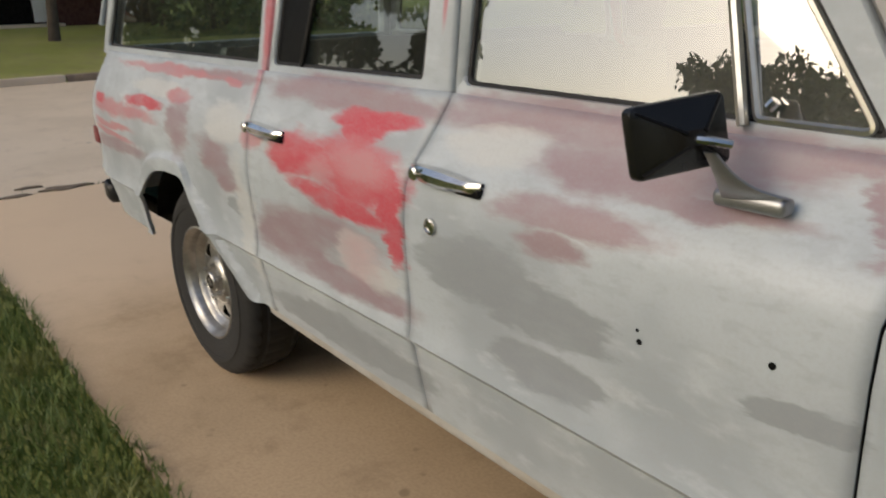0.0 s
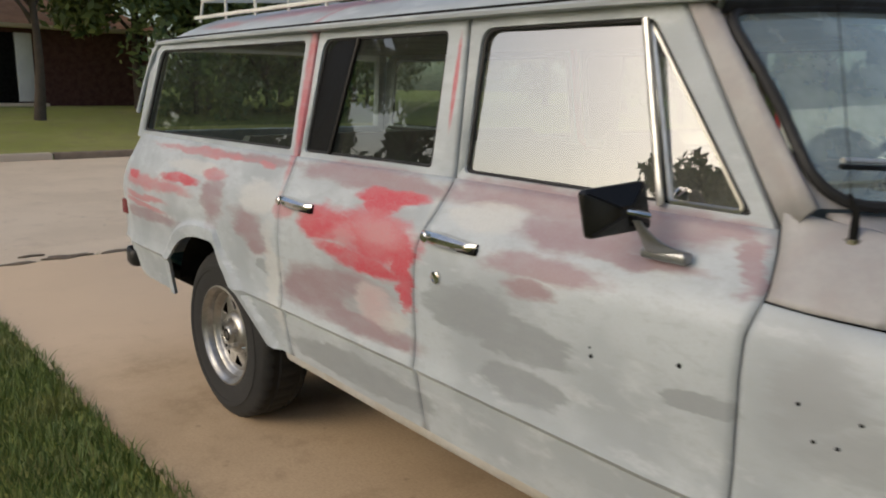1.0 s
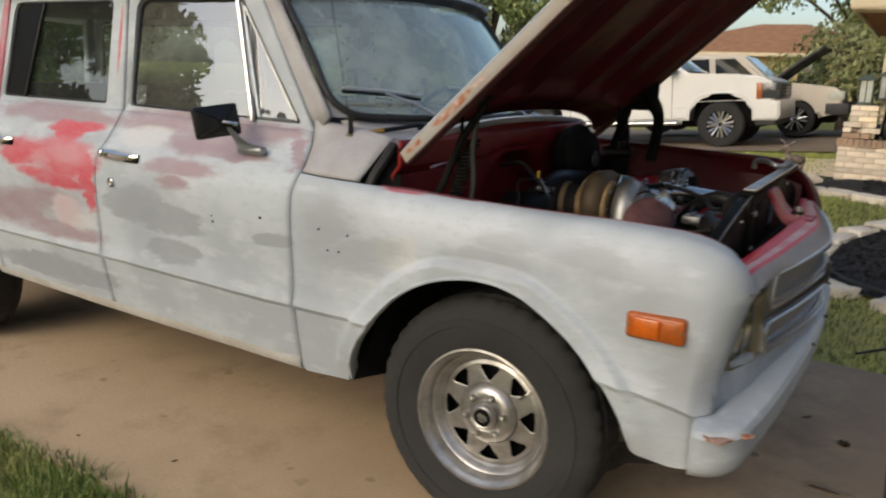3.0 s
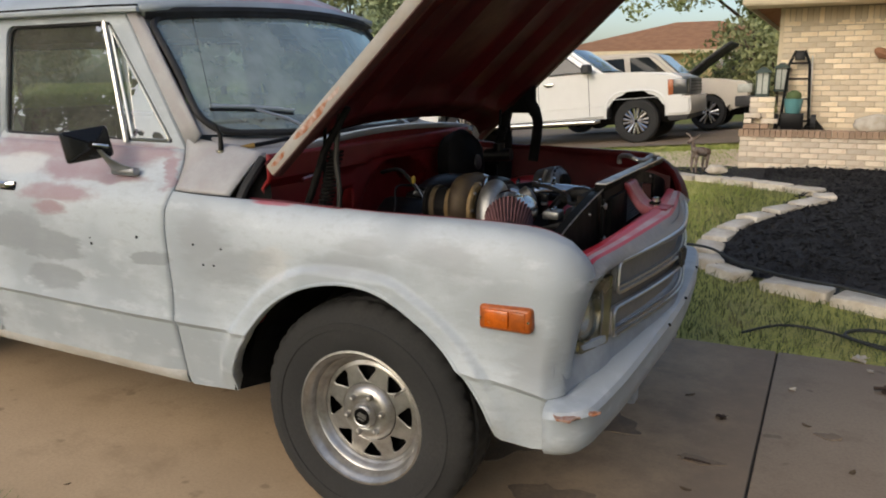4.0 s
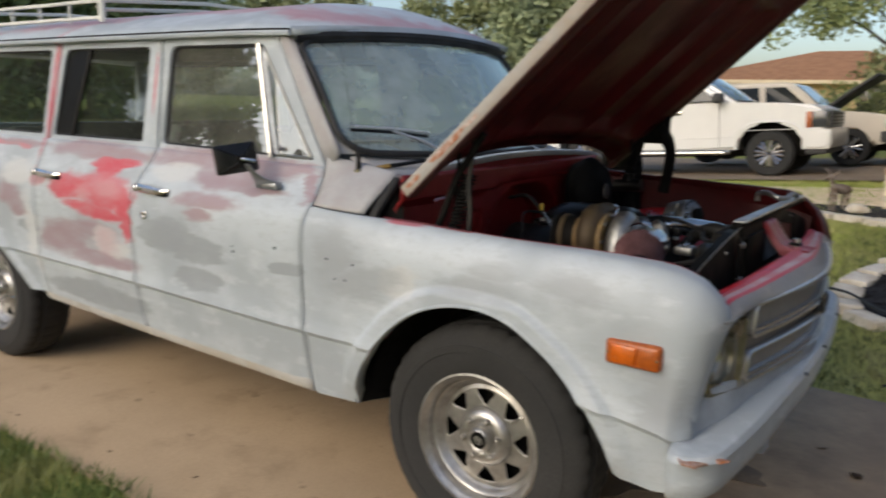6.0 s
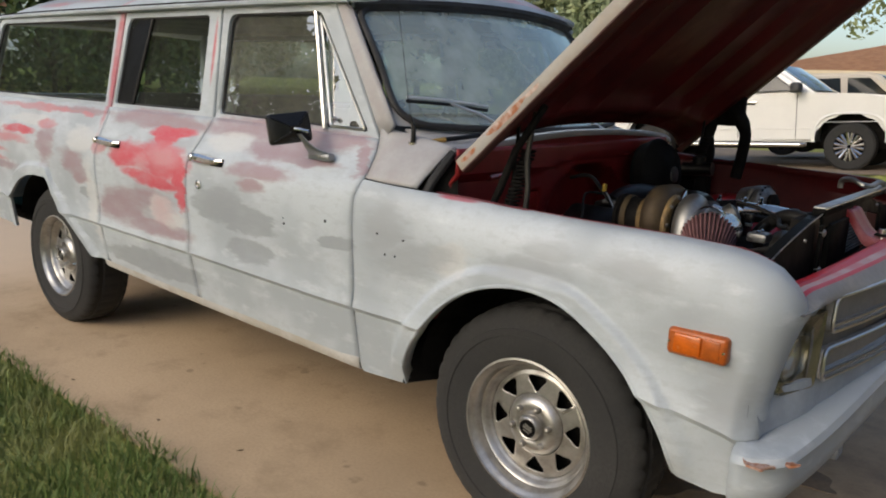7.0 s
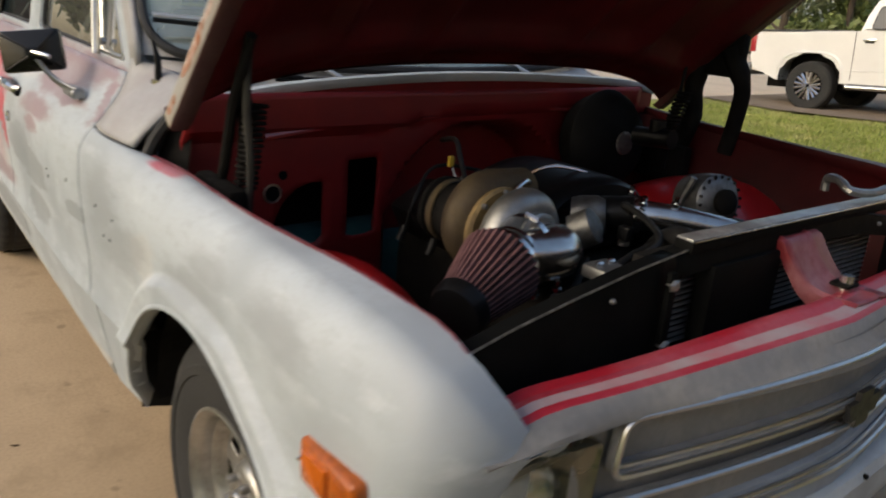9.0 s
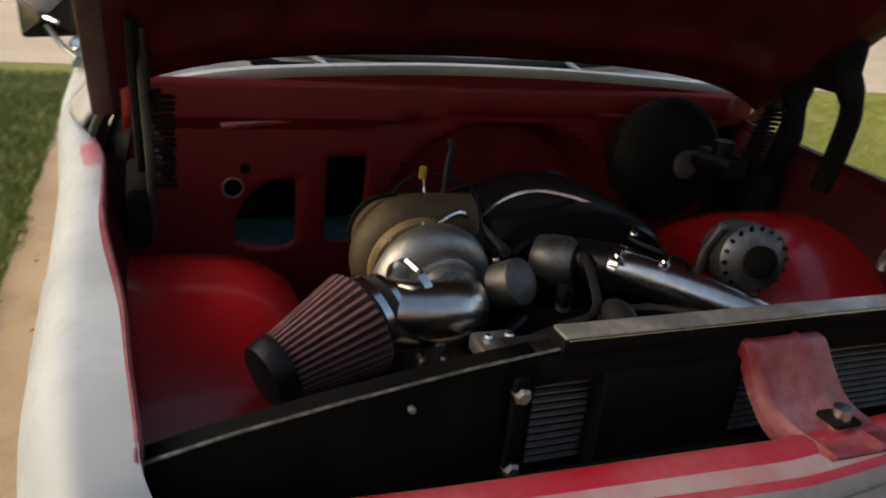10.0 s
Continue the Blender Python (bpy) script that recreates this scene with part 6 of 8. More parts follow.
# turbocharger: turbine, compressor, elbow, short pipe and filter
ax = Vector((1.0, 0.05, 0.0)).normalized()
c0 = Vector((0.245, -0.305, 1.026))
turbo = part("turbo_compressor", turned([(-0.030, 0.04), (-0.028, 0.082), (-0.018, 0.086), (-0.012, 0.074), (0.018, 0.066), (0.030, 0.060), (0.040, 0.057), (0.075, 0.054)], c0, ax, 40), ALU, truck, "cast aluminium turbo compressor")
uu = ax.orthogonal().normalized()
ww = ax.cross(uu)
snail, thick = [], []
for k in range(41):
    a = 2.2 + 2 * math.pi * k / 40
    snail.append(c0 + ax * 0.002 + (0.060 + 0.011 * k / 40) * (math.cos(a) * uu + math.sin(a) * ww))
    thick.append(0.026 + 0.015 * k / 40)
end = snail[-1] - snail[-2]
part("scroll", rod(snail + [snail[-1] + end * 4, snail[-1] + end * 8], thick + [0.039, 0.042], 18), ALU, turbo, "snail-shaped compressor scroll")
tc = c0 + Vector((-0.118, -0.012, 0.002))
volute, fat = [], []
for k in range(45):
    a = 0.6 - 2 * math.pi * k / 44
    volute.append(tc + ax * 0.012 + (0.060 + 0.014 * k / 44) * (math.cos(a) * uu + math.sin(a) * ww))
    fat.append(0.030 + 0.017 * k / 44)
drop = volute[-1] - volute[-2]
turbine = part("turbine_housing", rod(volute + [volute[-1] + drop * 4, volute[-1] + drop * 9], fat + [0.048, 0.050], 20), IRON, turbo, "heat-browned iron turbine housing")
part("turbine_core", turned([(-0.055, 0.050), (-0.050, 0.066), (-0.02, 0.072), (0.02, 0.074), (0.034, 0.088), (0.040, 0.092), (0.060, 0.092), (0.066, 0.086), (0.068, 0.06), (0.070, 0.050)], tc, ax, 36), surface("gold_tinged_iron", (0.30, 0.205, 0.09), 0.5, 0.5, scale=16, second=(0.13, 0.092, 0.048), fine=110, relief=0.4), turbine, "golden heat-tinted casting")
part("bearing_housing", turned([(0.066, 0.052), (0.070, 0.066), (0.086, 0.064), (0.092, 0.050)], tc, ax, 30, False), DARK, turbine)
part("turbine_outlet", turned([(-0.135, 0.060), (-0.132, 0.074), (-0.120, 0.076), (-0.116, 0.068), (-0.06, 0.066), (-0.04, 0.06)], tc, ax, 30, False), DARK, turbine)
part("outlet_band", turned([(-0.108, 0.071), (-0.106, 0.074), (-0.090, 0.074), (-0.088, 0.071)], tc, ax, 30, False), IRON, turbine)
for k in range(8):
    a = 2 * math.pi * k / 8
    part("flange_bolt", turned([(0.058, 0.007), (0.072, 0.007), (0.074, 0.005)], tc + 0.082 * (math.cos(a) * uu + math.sin(a) * ww), ax, 6), ALU_DARK, turbine)
part("inlet_ring", turned([(0.030, 0.052), (0.034, 0.062), (0.050, 0.064), (0.054, 0.058), (0.054, 0.050)], c0, ax, 36, False), ALU, turbo)
part("band_clamp", turned([(-0.030, 0.080), (-0.028, 0.092), (-0.020, 0.092), (-0.018, 0.080)], c0, ax, 36, False), ALU_DARK, turbo)
for k in range(6):
    a = 2 * math.pi * k / 6 + 0.3
    part("housing_bolt", turned([(-0.02, 0.008), (0.006, 0.008)], c0 + 0.094 * (math.cos(a) * uu + math.sin(a) * ww), ax, 6), CHROME, turbo)
f_ax = Vector((0.35, -0.90, -0.26)).normalized()
e1 = c0 + ax * 0.05
elbow = [e1, Vector((0.338, -0.300, 1.026)), Vector((0.364, -0.322, 1.030)), Vector((0.364, -0.376, 1.030)), Vector((0.354, -0.436, 1.034))]
pipe = part("intake_elbow", rod(spline(elbow, 6), 0.054, 26), STEEL, turbo, "brushed metal intake elbow")
f0 = elbow[-1]
for q in (-0.075, -0.02):
    part("hose_clamp", turned([(q, 0.057), (q + 0.014, 0.057)], f0, f_ax, 32, False), CHROME, pipe)
cu = f_ax.orthogonal().normalized()
for q, a in ((-0.070, 0.9), (-0.015, 1.1), (-0.070, 3.6)):
    c = f0 + f_ax * (q + 0.007) + 0.063 * (math.cos(a) * cu + math.sin(a) * f_ax.cross(cu))
    part("clamp_screw", rod([c - f_ax.cross(c - f0).normalized() * 0.014, c + f_ax.cross(c - f0).normalized() * 0.014], 0.006, 6), CHROME, pipe)
part("coupler", turned([(-0.012, 0.056), (-0.010, 0.058), (0.02, 0.058)], f0, f_ax, 32), RUBBER, pipe)
f1 = f0 + f_ax * 0.008
flt = part("air_filter", turned([(0, 0.060), (0.01, 0.066), (0.025, 0.068)], f1, f_ax, 32), RUBBER, truck, "conical pleated red air filter with a black cap")
part("filter_clamp", turned([(0.004, 0.0695), (0.016, 0.0695)], f1, f_ax, 32, False), CHROME, flt)
bm = bmesh.new()
u = f_ax.orthogonal().normalized()
w = f_ax.cross(u)
rows = []
for q, r in ((0.022, 0.074), (0.03, 0.083), (0.10, 0.067), (0.170, 0.051)):
    rows.append([f1 + f_ax * q + (r - (0.011, 0.0, 0.0)[j % 3]) * (math.cos(a) * u + math.sin(a) * w) for j, a in ((j, 2 * math.pi * j / 108) for j in range(108))])
grid(bm, rows, True)
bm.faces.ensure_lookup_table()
# one flank of every pleat is darkened, painting the shade between pleats
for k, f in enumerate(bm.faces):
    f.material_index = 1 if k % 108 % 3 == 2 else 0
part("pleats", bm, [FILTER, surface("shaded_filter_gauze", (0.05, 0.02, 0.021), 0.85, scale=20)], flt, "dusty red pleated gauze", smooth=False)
part("end_cap", turned([(0.166, 0.056), (0.180, 0.0555), (0.196, 0.049), (0.199, 0.034)], f1, f_ax, 32), BLACK, flt)

# hoses, plug leads and small fittings
HOSE_BLACK = surface("dull_hose_rubber", (0.010, 0.010, 0.010), 0.5, scale=9, gloss=0.35)
part("radiator_hose", rod(spline([(0.58, -0.12, 1.05), (0.50, -0.10, 1.07), (0.42, -0.06, 1.03), (0.36, -0.02, 0.96)], 6), 0.024, 14), HOSE_BLACK, truck, "black radiator hose")
for k in range(4):
    x = 0.18 - 0.13 * k
    for s in (-1, 1):
        lead = part("plug_lead", rod(spline([(x, s * 0.285, 0.90), (x + 0.02, s * 0.27, 1.0), (x - 0.02, s * 0.18, 1.035 + 0.01 * k), (-0.2, s * 0.05, 1.05)], 5), 0.005, 6), HOSE_BLACK, truck, "black plug lead")
        part("boot", rod([(x, s * 0.30, 0.88), (x, s * 0.283, 0.92)], 0.010, 8), HOSE_BLACK, lead)
for k, (a, b, c, d) in enumerate((((0.56, -0.45, 1.02), (0.45, -0.40, 0.98), (0.40, -0.30, 0.95), (0.30, -0.15, 0.97)), ((-0.38, -0.05, 1.10), (-0.28, -0.08, 1.12), (-0.2, -0.12, 1.08), (-0.1, -0.16, 1.0)))):
    part("vacuum_hose", rod(spline([a, b, c, d], 6), 0.008, 8), HOSE_BLACK, truck, "thin black engine hose")
for x, y, z in ((0.20, -0.17, 1.035), (0.16, 0.15, 1.055), (0.02, 0.22, 1.03), (-0.06, -0.19, 1.01), (0.30, 0.02, 1.075), (0.33, 0.10, 1.072), (0.40, -0.34, 0.965), (0.36, -0.36, 0.94)):
    part("bright_bolt", turned([(0, 0.010), (0.008, 0.010), (0.008, 0.006), (0.022, 0.006)], (x, y, z), (0.2, -0.1, 1), 8), CHROME, eng)
part("wastegate", turned([(-0.03, 0.03), (-0.025, 0.04), (0.02, 0.04), (0.03, 0.02)], (0.33, -0.20, 1.055), (0.7, 0.4, 0.5), 20), ALU_DARK, turbo, "small cast wastegate can")
part("wastegate_rod", rod([(0.31, -0.21, 1.04), (0.16, -0.27, 1.06)], 0.004, 6), CHROME, turbo)
part("oil_line", rod(spline([(0.20, -0.31, 1.10), (0.19, -0.25, 1.13), (0.15, -0.2, 1.08), (0.1, -0.17, 1.0)], 6), 0.006, 8), CHROME, turbo)

# charge pipe, throttle, alternator, booster
cp = part("charge_pipe", rod(spline([(0.22, 0.02, 1.03), (0.27, 0.05, 1.04), (0.36, 0.14, 1.03), (0.46, 0.25, 1.00), (0.52, 0.32, 0.95)], 6), 0.036, 18), STEEL, truck, "polished charge pipe behind the radiator")
part("pipe_coupler", rod([(0.20, 0.0, 1.03), (0.26, 0.045, 1.04)], 0.043, 18), BLACK, cp)
part("pipe_band", rod([(0.262, 0.047, 1.04), (0.276, 0.056, 1.04)], 0.044, 18), CHROME, cp)
part("throttle_body", turned([(0, 0.045), (0.02, 0.05), (0.06, 0.05), (0.08, 0.04)], (0.16, -0.06, 1.02), (0.6, 0.5, 0.1), 24), ALU_DARK, truck, "cast throttle body on the intake")
alt = part("alternator", turned([(-0.07, 0.05), (-0.06, 0.068), (0.0, 0.072), (0.035, 0.070), (0.05, 0.055), (0.055, 0.02)], (0.24, 0.37, 1.035), (0.94, -0.25, 0.2), 32), ALU_DARK, truck, "cast aluminium alternator with slotted face")
aax = Vector((0.94, -0.25, 0.2)).normalized()
au = aax.orthogonal().normalized()
aw = aax.cross(au)
for k in range(18):
    a = 2 * math.pi * k / 18
    p = Vector((0.24, 0.37, 1.035)) + aax * 0.043 + 0.056 * (math.cos(a) * au + math.sin(a) * aw)
    part("slot", rod([p - aax * 0.004, p + aax * 0.004 + 0.012 * (math.cos(a) * au + math.sin(a) * aw)], 0.0045, 5), BLACK, alt)
part("pulley", turned([(0.05, 0.028), (0.058, 0.033), (0.07, 0.033), (0.078, 0.022)], (0.24, 0.37, 1.035), aax, 24), DARK, alt)
part("alternator_bracket", rod([(0.20, 0.29, 0.96), (0.21, 0.295, 1.04), (0.23, 0.305, 1.10)], 0.010, 8), ALU_DARK, alt)
bo = part("brake_booster", turned([(-0.12, 0.06), (-0.10, 0.14), (-0.05, 0.158), (-0.03, 0.164), (-0.015, 0.158), (0.03, 0.12), (0.045, 0.05)], (-0.24, 0.53, 1.09), (1, 0, 0.1), 40), surface("matt_black_steel", (0.007, 0.007, 0.007), 0.6, scale=8, gloss=0.08), truck, "round black brake booster")
part("booster_plate", turned([(0.030, 0.038), (0.052, 0.036), (0.054, 0.030), (0.054, 0.002)], (-0.24, 0.53, 1.09), (1, 0, 0.1), 24), ALU_DARK, bo, "dull metal plate on the booster")
part("master_cylinder", rod([(-0.16, 0.545, 1.125), (-0.03, 0.55, 1.135)], 0.03, 14), BLACK, bo)
part("fluid_cap", rod([(-0.09, 0.548, 1.15), (-0.09, 0.548, 1.185)], 0.025, 12), BLACK, bo)

# small fittings round the front of the engine
bracket = part("accessory_bracket", boxed((0.43, -0.315, 1.002), (0.49, -0.245, 1.030), 0.006), ALU, eng, "bare aluminium bracket")
for y in (-0.297, -0.263):
    part("bolt", turned([(0, 0.008), (0.006, 0.008), (0.009, 0.005)], (0.46, y, 1.030), (0, 0, 1), 6), CHROME, bracket)
pump = part("water_pump", turned([(-0.05, 0.06), (-0.02, 0.075), (0.0, 0.05), (0.03, 0.04)], (0.47, 0.02, 0.93), (1, 0, 0), 24), ALU_DARK, eng, "greasy cast water pump")
part("pulley", turned([(0.03, 0.07), (0.034, 0.082), (0.042, 0.076), (0.05, 0.082), (0.055, 0.07), (0.05, 0.02)], (0.47, 0.02, 0.93), (1, 0, 0), 28), BLACK, pump)
idler = part("idler_pulley", turned([(0.0, 0.03), (0.004, 0.036), (0.022, 0.036), (0.026, 0.02)], (0.48, 0.17, 1.0), (1, 0, 0), 24), BLACK, eng)
part("idler_bolt", turned([(0.024, 0.010), (0.03, 0.010)], (0.48, 0.17, 1.0), (1, 0, 0), 6), CHROME, idler)
for k, pts in enumerate((
        [(0.55, -0.30, 1.06), (0.50, -0.22, 1.05), (0.46, -0.12, 1.06), (0.38, -0.08, 1.08), (0.30, -0.05, 1.085)],
        [(0.57, 0.10, 1.07), (0.50, 0.06, 1.06), (0.44, -0.02, 1.05), (0.42, -0.14, 1.02), (0.45, -0.28, 0.99)],
        [(-0.30, 0.26, 1.00), (-0.15, 0.25, 1.03), (0.0, 0.26, 1.03), (0.08, 0.27, 1.0), (0.14, 0.28, 0.97)])):
    loom = part("wiring_loom", rod(spline(pts, 7), [0.007 + 0.0012 * (j % 2) for j in range(29)], 8), HOSE_BLACK, truck, "black ribbed wiring loom")
    part("plug", rod([pts[-1], Vector(pts[-1]) + Vector((0.025, 0.004, -0.012))], 0.011, 6), DARK, loom)
for x, y, z in ((0.49, -0.04, 1.03), (0.37, -0.12, 1.05), (0.52, 0.13, 1.03), (0.42, 0.22, 1.04)):
    clip = part("sensor_body", boxed((x - 0.014, y - 0.011, z - 0.02), (x + 0.014, y + 0.011, z + 0.012), 0.004), BLACK, eng)
    part("sensor_collar", turned([(0, 0.013), (0.008, 0.013)], (x, y, z - 0.03), (0, 0, 1), 8), TRIM, clip)
part("fuel_rail", rod([(-0.18, -0.13, 1.035), (0.16, -0.13, 1.035)], 0.011, 10), ALU_DARK, eng, "cast fuel rail")

# ---- cabin, mirror, wipers, roof rack ----
shell = bmesh.new()
outline = rounded([(-0.079, -0.055), (0.079, -0.055), (0.079, 0.055), (-0.079, 0.055)], 0.014, 4)
grid(shell, [[(p.x * k - 0.012 * (1 - k), y, p.y * k - 0.006 * (1 - k)) for p in outline] for k, y in ((0.93, -0.014), (1.0, -0.010), (1.0, 0.004), (0.97, 0.010), (0.90, 0.013), (0.30, 0.034), (0.16, 0.036))], True)
bmesh.ops.holes_fill(shell, edges=[e for e in shell.edges if e.is_boundary])
mir = part("door_mirror", shell, surface("glossy_black_shell", (0.009, 0.009, 0.009), 0.22, scale=8, spread=0.3, gloss=0.4), truck, "black rectangular door mirror on a chrome arm")
DULL_CHROME = surface("dull_chrome", (0.36, 0.37, 0.385), 0.36, 0.8, scale=12, spread=0.25)
MIRROR = pose(-1.013, -0.985, 1.272, 8, 7.5, 245)
mir.matrix_basis = MIRROR
bk = bmesh.new()
for sx in (-1, 1):
    for sz in (-1, 1):
        tube(bk, [(sx * 0.068, 0.013, sz * 0.046), (-0.012 + sx * 0.014, 0.036, -0.006 + sz * 0.010)], [0.0025, 0.004], 6)
part("mirror_rib", bk, BLACK, mir)
part("mirror_glass", boxed((-0.070, -0.017, -0.048), (0.070, -0.0145, 0.048), 0.001), surface("mirror_silver", (0.9, 0.9, 0.9), 0.03, 1.0, relief=0), mir)
part("mirror_stem", rod([(-0.012, 0.034, -0.006), (-0.03, 0.046, -0.012), (-0.055, 0.052, -0.022)], 0.007, 8), CHROME, mir, "chrome stem")
arm = []
for t in np.linspace(0, 1, 11):
    c = Vector((-0.955, -0.985, 1.255)).lerp(Vector((-0.925, -0.912, 1.180)), t)
    c.z -= 0.012 * math.sin(math.pi * t)
    h, w = 0.011 + 0.046 * t**1.8, 0.007 + 0.006 * t
    arm.append([(c.x + h * math.cos(a) + 0.006 * t, c.y - w * math.sin(a), c.z + 0.010 * t * math.cos(a)) for a in np.linspace(0, 2 * math.pi, 15)[:-1]])
part("mirror_arm", skin(arm, True), DULL_CHROME, mir, "dull chrome mirror arm").matrix_parent_inverse = MIRROR.inverted()
part("mirror_foot", boxed((-0.985, -0.926, 1.160), (-0.866, -0.890, 1.188), 0.010, seg=3), DULL_CHROME, mir, "dull metal foot on the door skin").matrix_parent_inverse = MIRROR.inverted()

WIPER = surface("satin_wiper_metal", (0.72, 0.72, 0.72), 0.32, 0.8, spread=0.2)
for s, side in ((-1, 0), (1, 1)):
    y0 = -0.34 + 0.70 * side
    wp = part("wiper", rod([(-0.43, y0, 1.262), (-0.515, y0 - 0.16, 1.348), (-0.568, y0 - 0.27, 1.384)], [0.007, 0.006, 0.005], 8), WIPER, truck, "chrome windscreen wiper")
    blade = [(-0.528, y0 - 0.10, 1.374), (-0.570, y0 - 0.27, 1.392), (-0.624, y0 - 0.44, 1.402)]
    part("wiper_blade", rod(spline(blade, 4), 0.006, 6), WIPER, wp)
    part("wiper_rubber", rod(spline([(x - 0.003, y, z - 0.013) for x, y, z in blade], 4), 0.006, 6), BLACK, wp)
    part("wiper_pivot", rod([(-0.43, y0, 1.24), (-0.425, y0, 1.272)], 0.014, 12), CHROME, wp)
ant = part("aerial", rod([(-0.585, -0.785, 1.235), (-0.585, -0.785, 1.30), (-0.60, -0.79, 1.34)], [0.010, 0.008, 0.004], 8), BLACK, truck, "aerial stub on the scuttle")
part("aerial_mast", rod([(-0.595, -0.79, 1.33), (-0.66, -0.80, 1.70)], 0.0011, 5), DARK, ant)
part("aerial_nut", rod([(-0.585, -0.785, 1.222), (-0.585, -0.785, 1.25)], 0.018, 10), STEEL, ant)
part("loose_wire", rod(spline([(-0.51, -0.70, 1.262), (-0.485, -0.64, 1.268), (-0.47, -0.55, 1.275), (-0.455, -0.46, 1.266)], 5), 0.008, 8), BLACK, truck, "black cable lying on the scuttle")
part("wire_plug", rod([(-0.54, -0.745, 1.255), (-0.51, -0.70, 1.262)], [0.006, 0.010], 8), surface("brass_plug", (0.45, 0.28, 0.08), 0.4, 0.6), truck, "brass cable end on the scuttle")
part("rust_stain", boxed((-0.60, -0.735, 1.2475), (-0.50, -0.66, 1.2515), 0.001), RUST_EDGE, truck)

# dashboard, wheel and seats
DASH = surface("dark_dash", (0.05, 0.06, 0.065), 0.5, scale=7)
part("dashboard", boxed((-0.92, -0.76, 1.02), (-0.62, 0.76, 1.24), 0.05), DASH, truck)
whl = bmesh.new()
ring = [Vector((-1.02, 0.40, 1.20)) + 0.20 * (math.cos(a) * Vector((0.45, 0, 0.89)) + math.sin(a) * Vector((0, 1, 0))) for a in np.linspace(0, 2 * math.pi, 37)]
tube(whl, ring, 0.013, 8)
for a in (0.5, 2.6, 4.7):
    tube(whl, [Vector((-1.0, 0.40, 1.19)), Vector((-1.02, 0.40, 1.20)) + 0.19 * (math.cos(a) * Vector((0.45, 0, 0.89)) + math.sin(a) * Vector((0, 1, 0)))], 0.01, 6)
part("steering_wheel", whl, BLACK, truck)
part("steering_column", rod([(-1.0, 0.40, 1.19), (-0.7, 0.40, 1.02)], 0.03, 10), BLACK, truck)


def bench(x, y0, y1, top):
    st = part("seat_base", boxed((x - 0.05, y0, 0.62), (x + 0.48, y1, 0.92), 0.07, seg=4), SEAT_CLOTH, truck)
    rows = []
    for z in np.linspace(0.85, top, 9):
        t = (z - 0.85) / (top - 0.85)
        w = 0.06 * (1 - 0.5 * t**3)
        sh = 0.08 * ease((t - 0.75) / 0.25)
        rows.append([(x + 0.02 - 0.16 * t + w, y0 + sh, z), (x + 0.03 - 0.16 * t + w, (y0 + y1) / 2, z), (x + 0.02 - 0.16 * t + w, y1 - sh, z), (x + 0.02 - 0.16 * t - w, y1 - sh, z), (x + 0.02 - 0.16 * t - w, y0 + sh, z)])
    bm = skin(rows, True)
    bmesh.ops.holes_fill(bm, edges=[e for e in bm.edges if e.is_boundary])
    part("seat_back", bm, SEAT_CLOTH, truck)


bench(-1.75, -0.68, -0.10, 1.36)
bench(-1.75, 0.10, 0.68, 1.36)
bench(-2.62, -0.70, 0.70, 1.34)
bench(-3.5, -0.60, 0.60, 1.28)
part("rear_mirror", boxed((-0.86, -0.12, 1.61), (-0.84, 0.12, 1.66), 0.012), BLACK, truck)
part("cabin_floor", boxed((-4.2, -0.78, 0.57), (-0.72, 0.78, 0.60), 0.01), TEAL, truck)

# white roof rack
rack = thing("roof_rack", "white-painted metal roof rack on the truck roof", "roof rack", (-3.0, 0, 1.87))
rack_in = rack.matrix_world.inverted()
for s in (-1, 1):
    up = 0.025 * (1 + s)
    for z, r, a, b in ((1.868, 0.010, -3.95, -2.40), (1.948, 0.012, -3.86, -2.42)):
        part("side_rail", boxed((a, s * 0.63 - r, z - 0.008 + up), (b, s * 0.63 + r, z + 0.008 + up), 0.004), WHITE_PAINT, rack).matrix_parent_inverse = rack_in
    for k in range(6):
        x, w = -3.90 + 1.48 * k / 5, 0.026 if k == 5 else 0.011
        part("post", rod([(x, s * 0.63, 1.845 + up), (x + 0.045 * (k == 0), s * 0.63, 1.952 + up)], w * 0.7, 6), WHITE_PAINT, rack).matrix_parent_inverse = rack_in
for x, z in ((-3.86, 1.948), (-2.42, 1.948), (-2.42, 1.905)):
    part("cross_rail", rod([(x, -0.63, z), (x, 0.0, z + 0.05), (x, 0.63, z + 0.05)], 0.010, 8), WHITE_PAINT, rack).matrix_parent_inverse = rack_in

# ---- the house at the end of the drive ----
MORTAR = surface("sandy_mortar", (0.56, 0.47, 0.34), 0.95, scale=6, fine=90)
BRICK = surface("pale_buff_brick", (0.80, 0.69, 0.51), 0.85, scale=5, second=(0.70, 0.56, 0.38), fine=60, relief=0.4, jitter=0.22)
WHITE_BRICK = surface("whitewashed_brick", (0.74, 0.66, 0.53), 0.85, scale=5, second=(0.58, 0.45, 0.33), fine=60, relief=0.4, jitter=0.2)
LEDGE = surface("brown_ledge_brick", (0.36, 0.24, 0.16), 0.85, scale=4, second=(0.48, 0.36, 0.26), jitter=0.15)
CREAM = surface("cream_painted_board", (0.68, 0.58, 0.40), 0.6, scale=3, spread=0.15)
SHINGLE = surface("brown_roof_shingle", (0.42, 0.21, 0.10), 0.9, scale=3, second=(0.33, 0.16, 0.08), fine=40, relief=0.6, depth=0.02)
WALL_Y, WALL_X, BASE = 8.45, 0.63, 0.30
house = thing("brick_house", "pale buff brick house with brown shingle roof and cream eaves", "house", (WALL_X, WALL_Y, BASE))


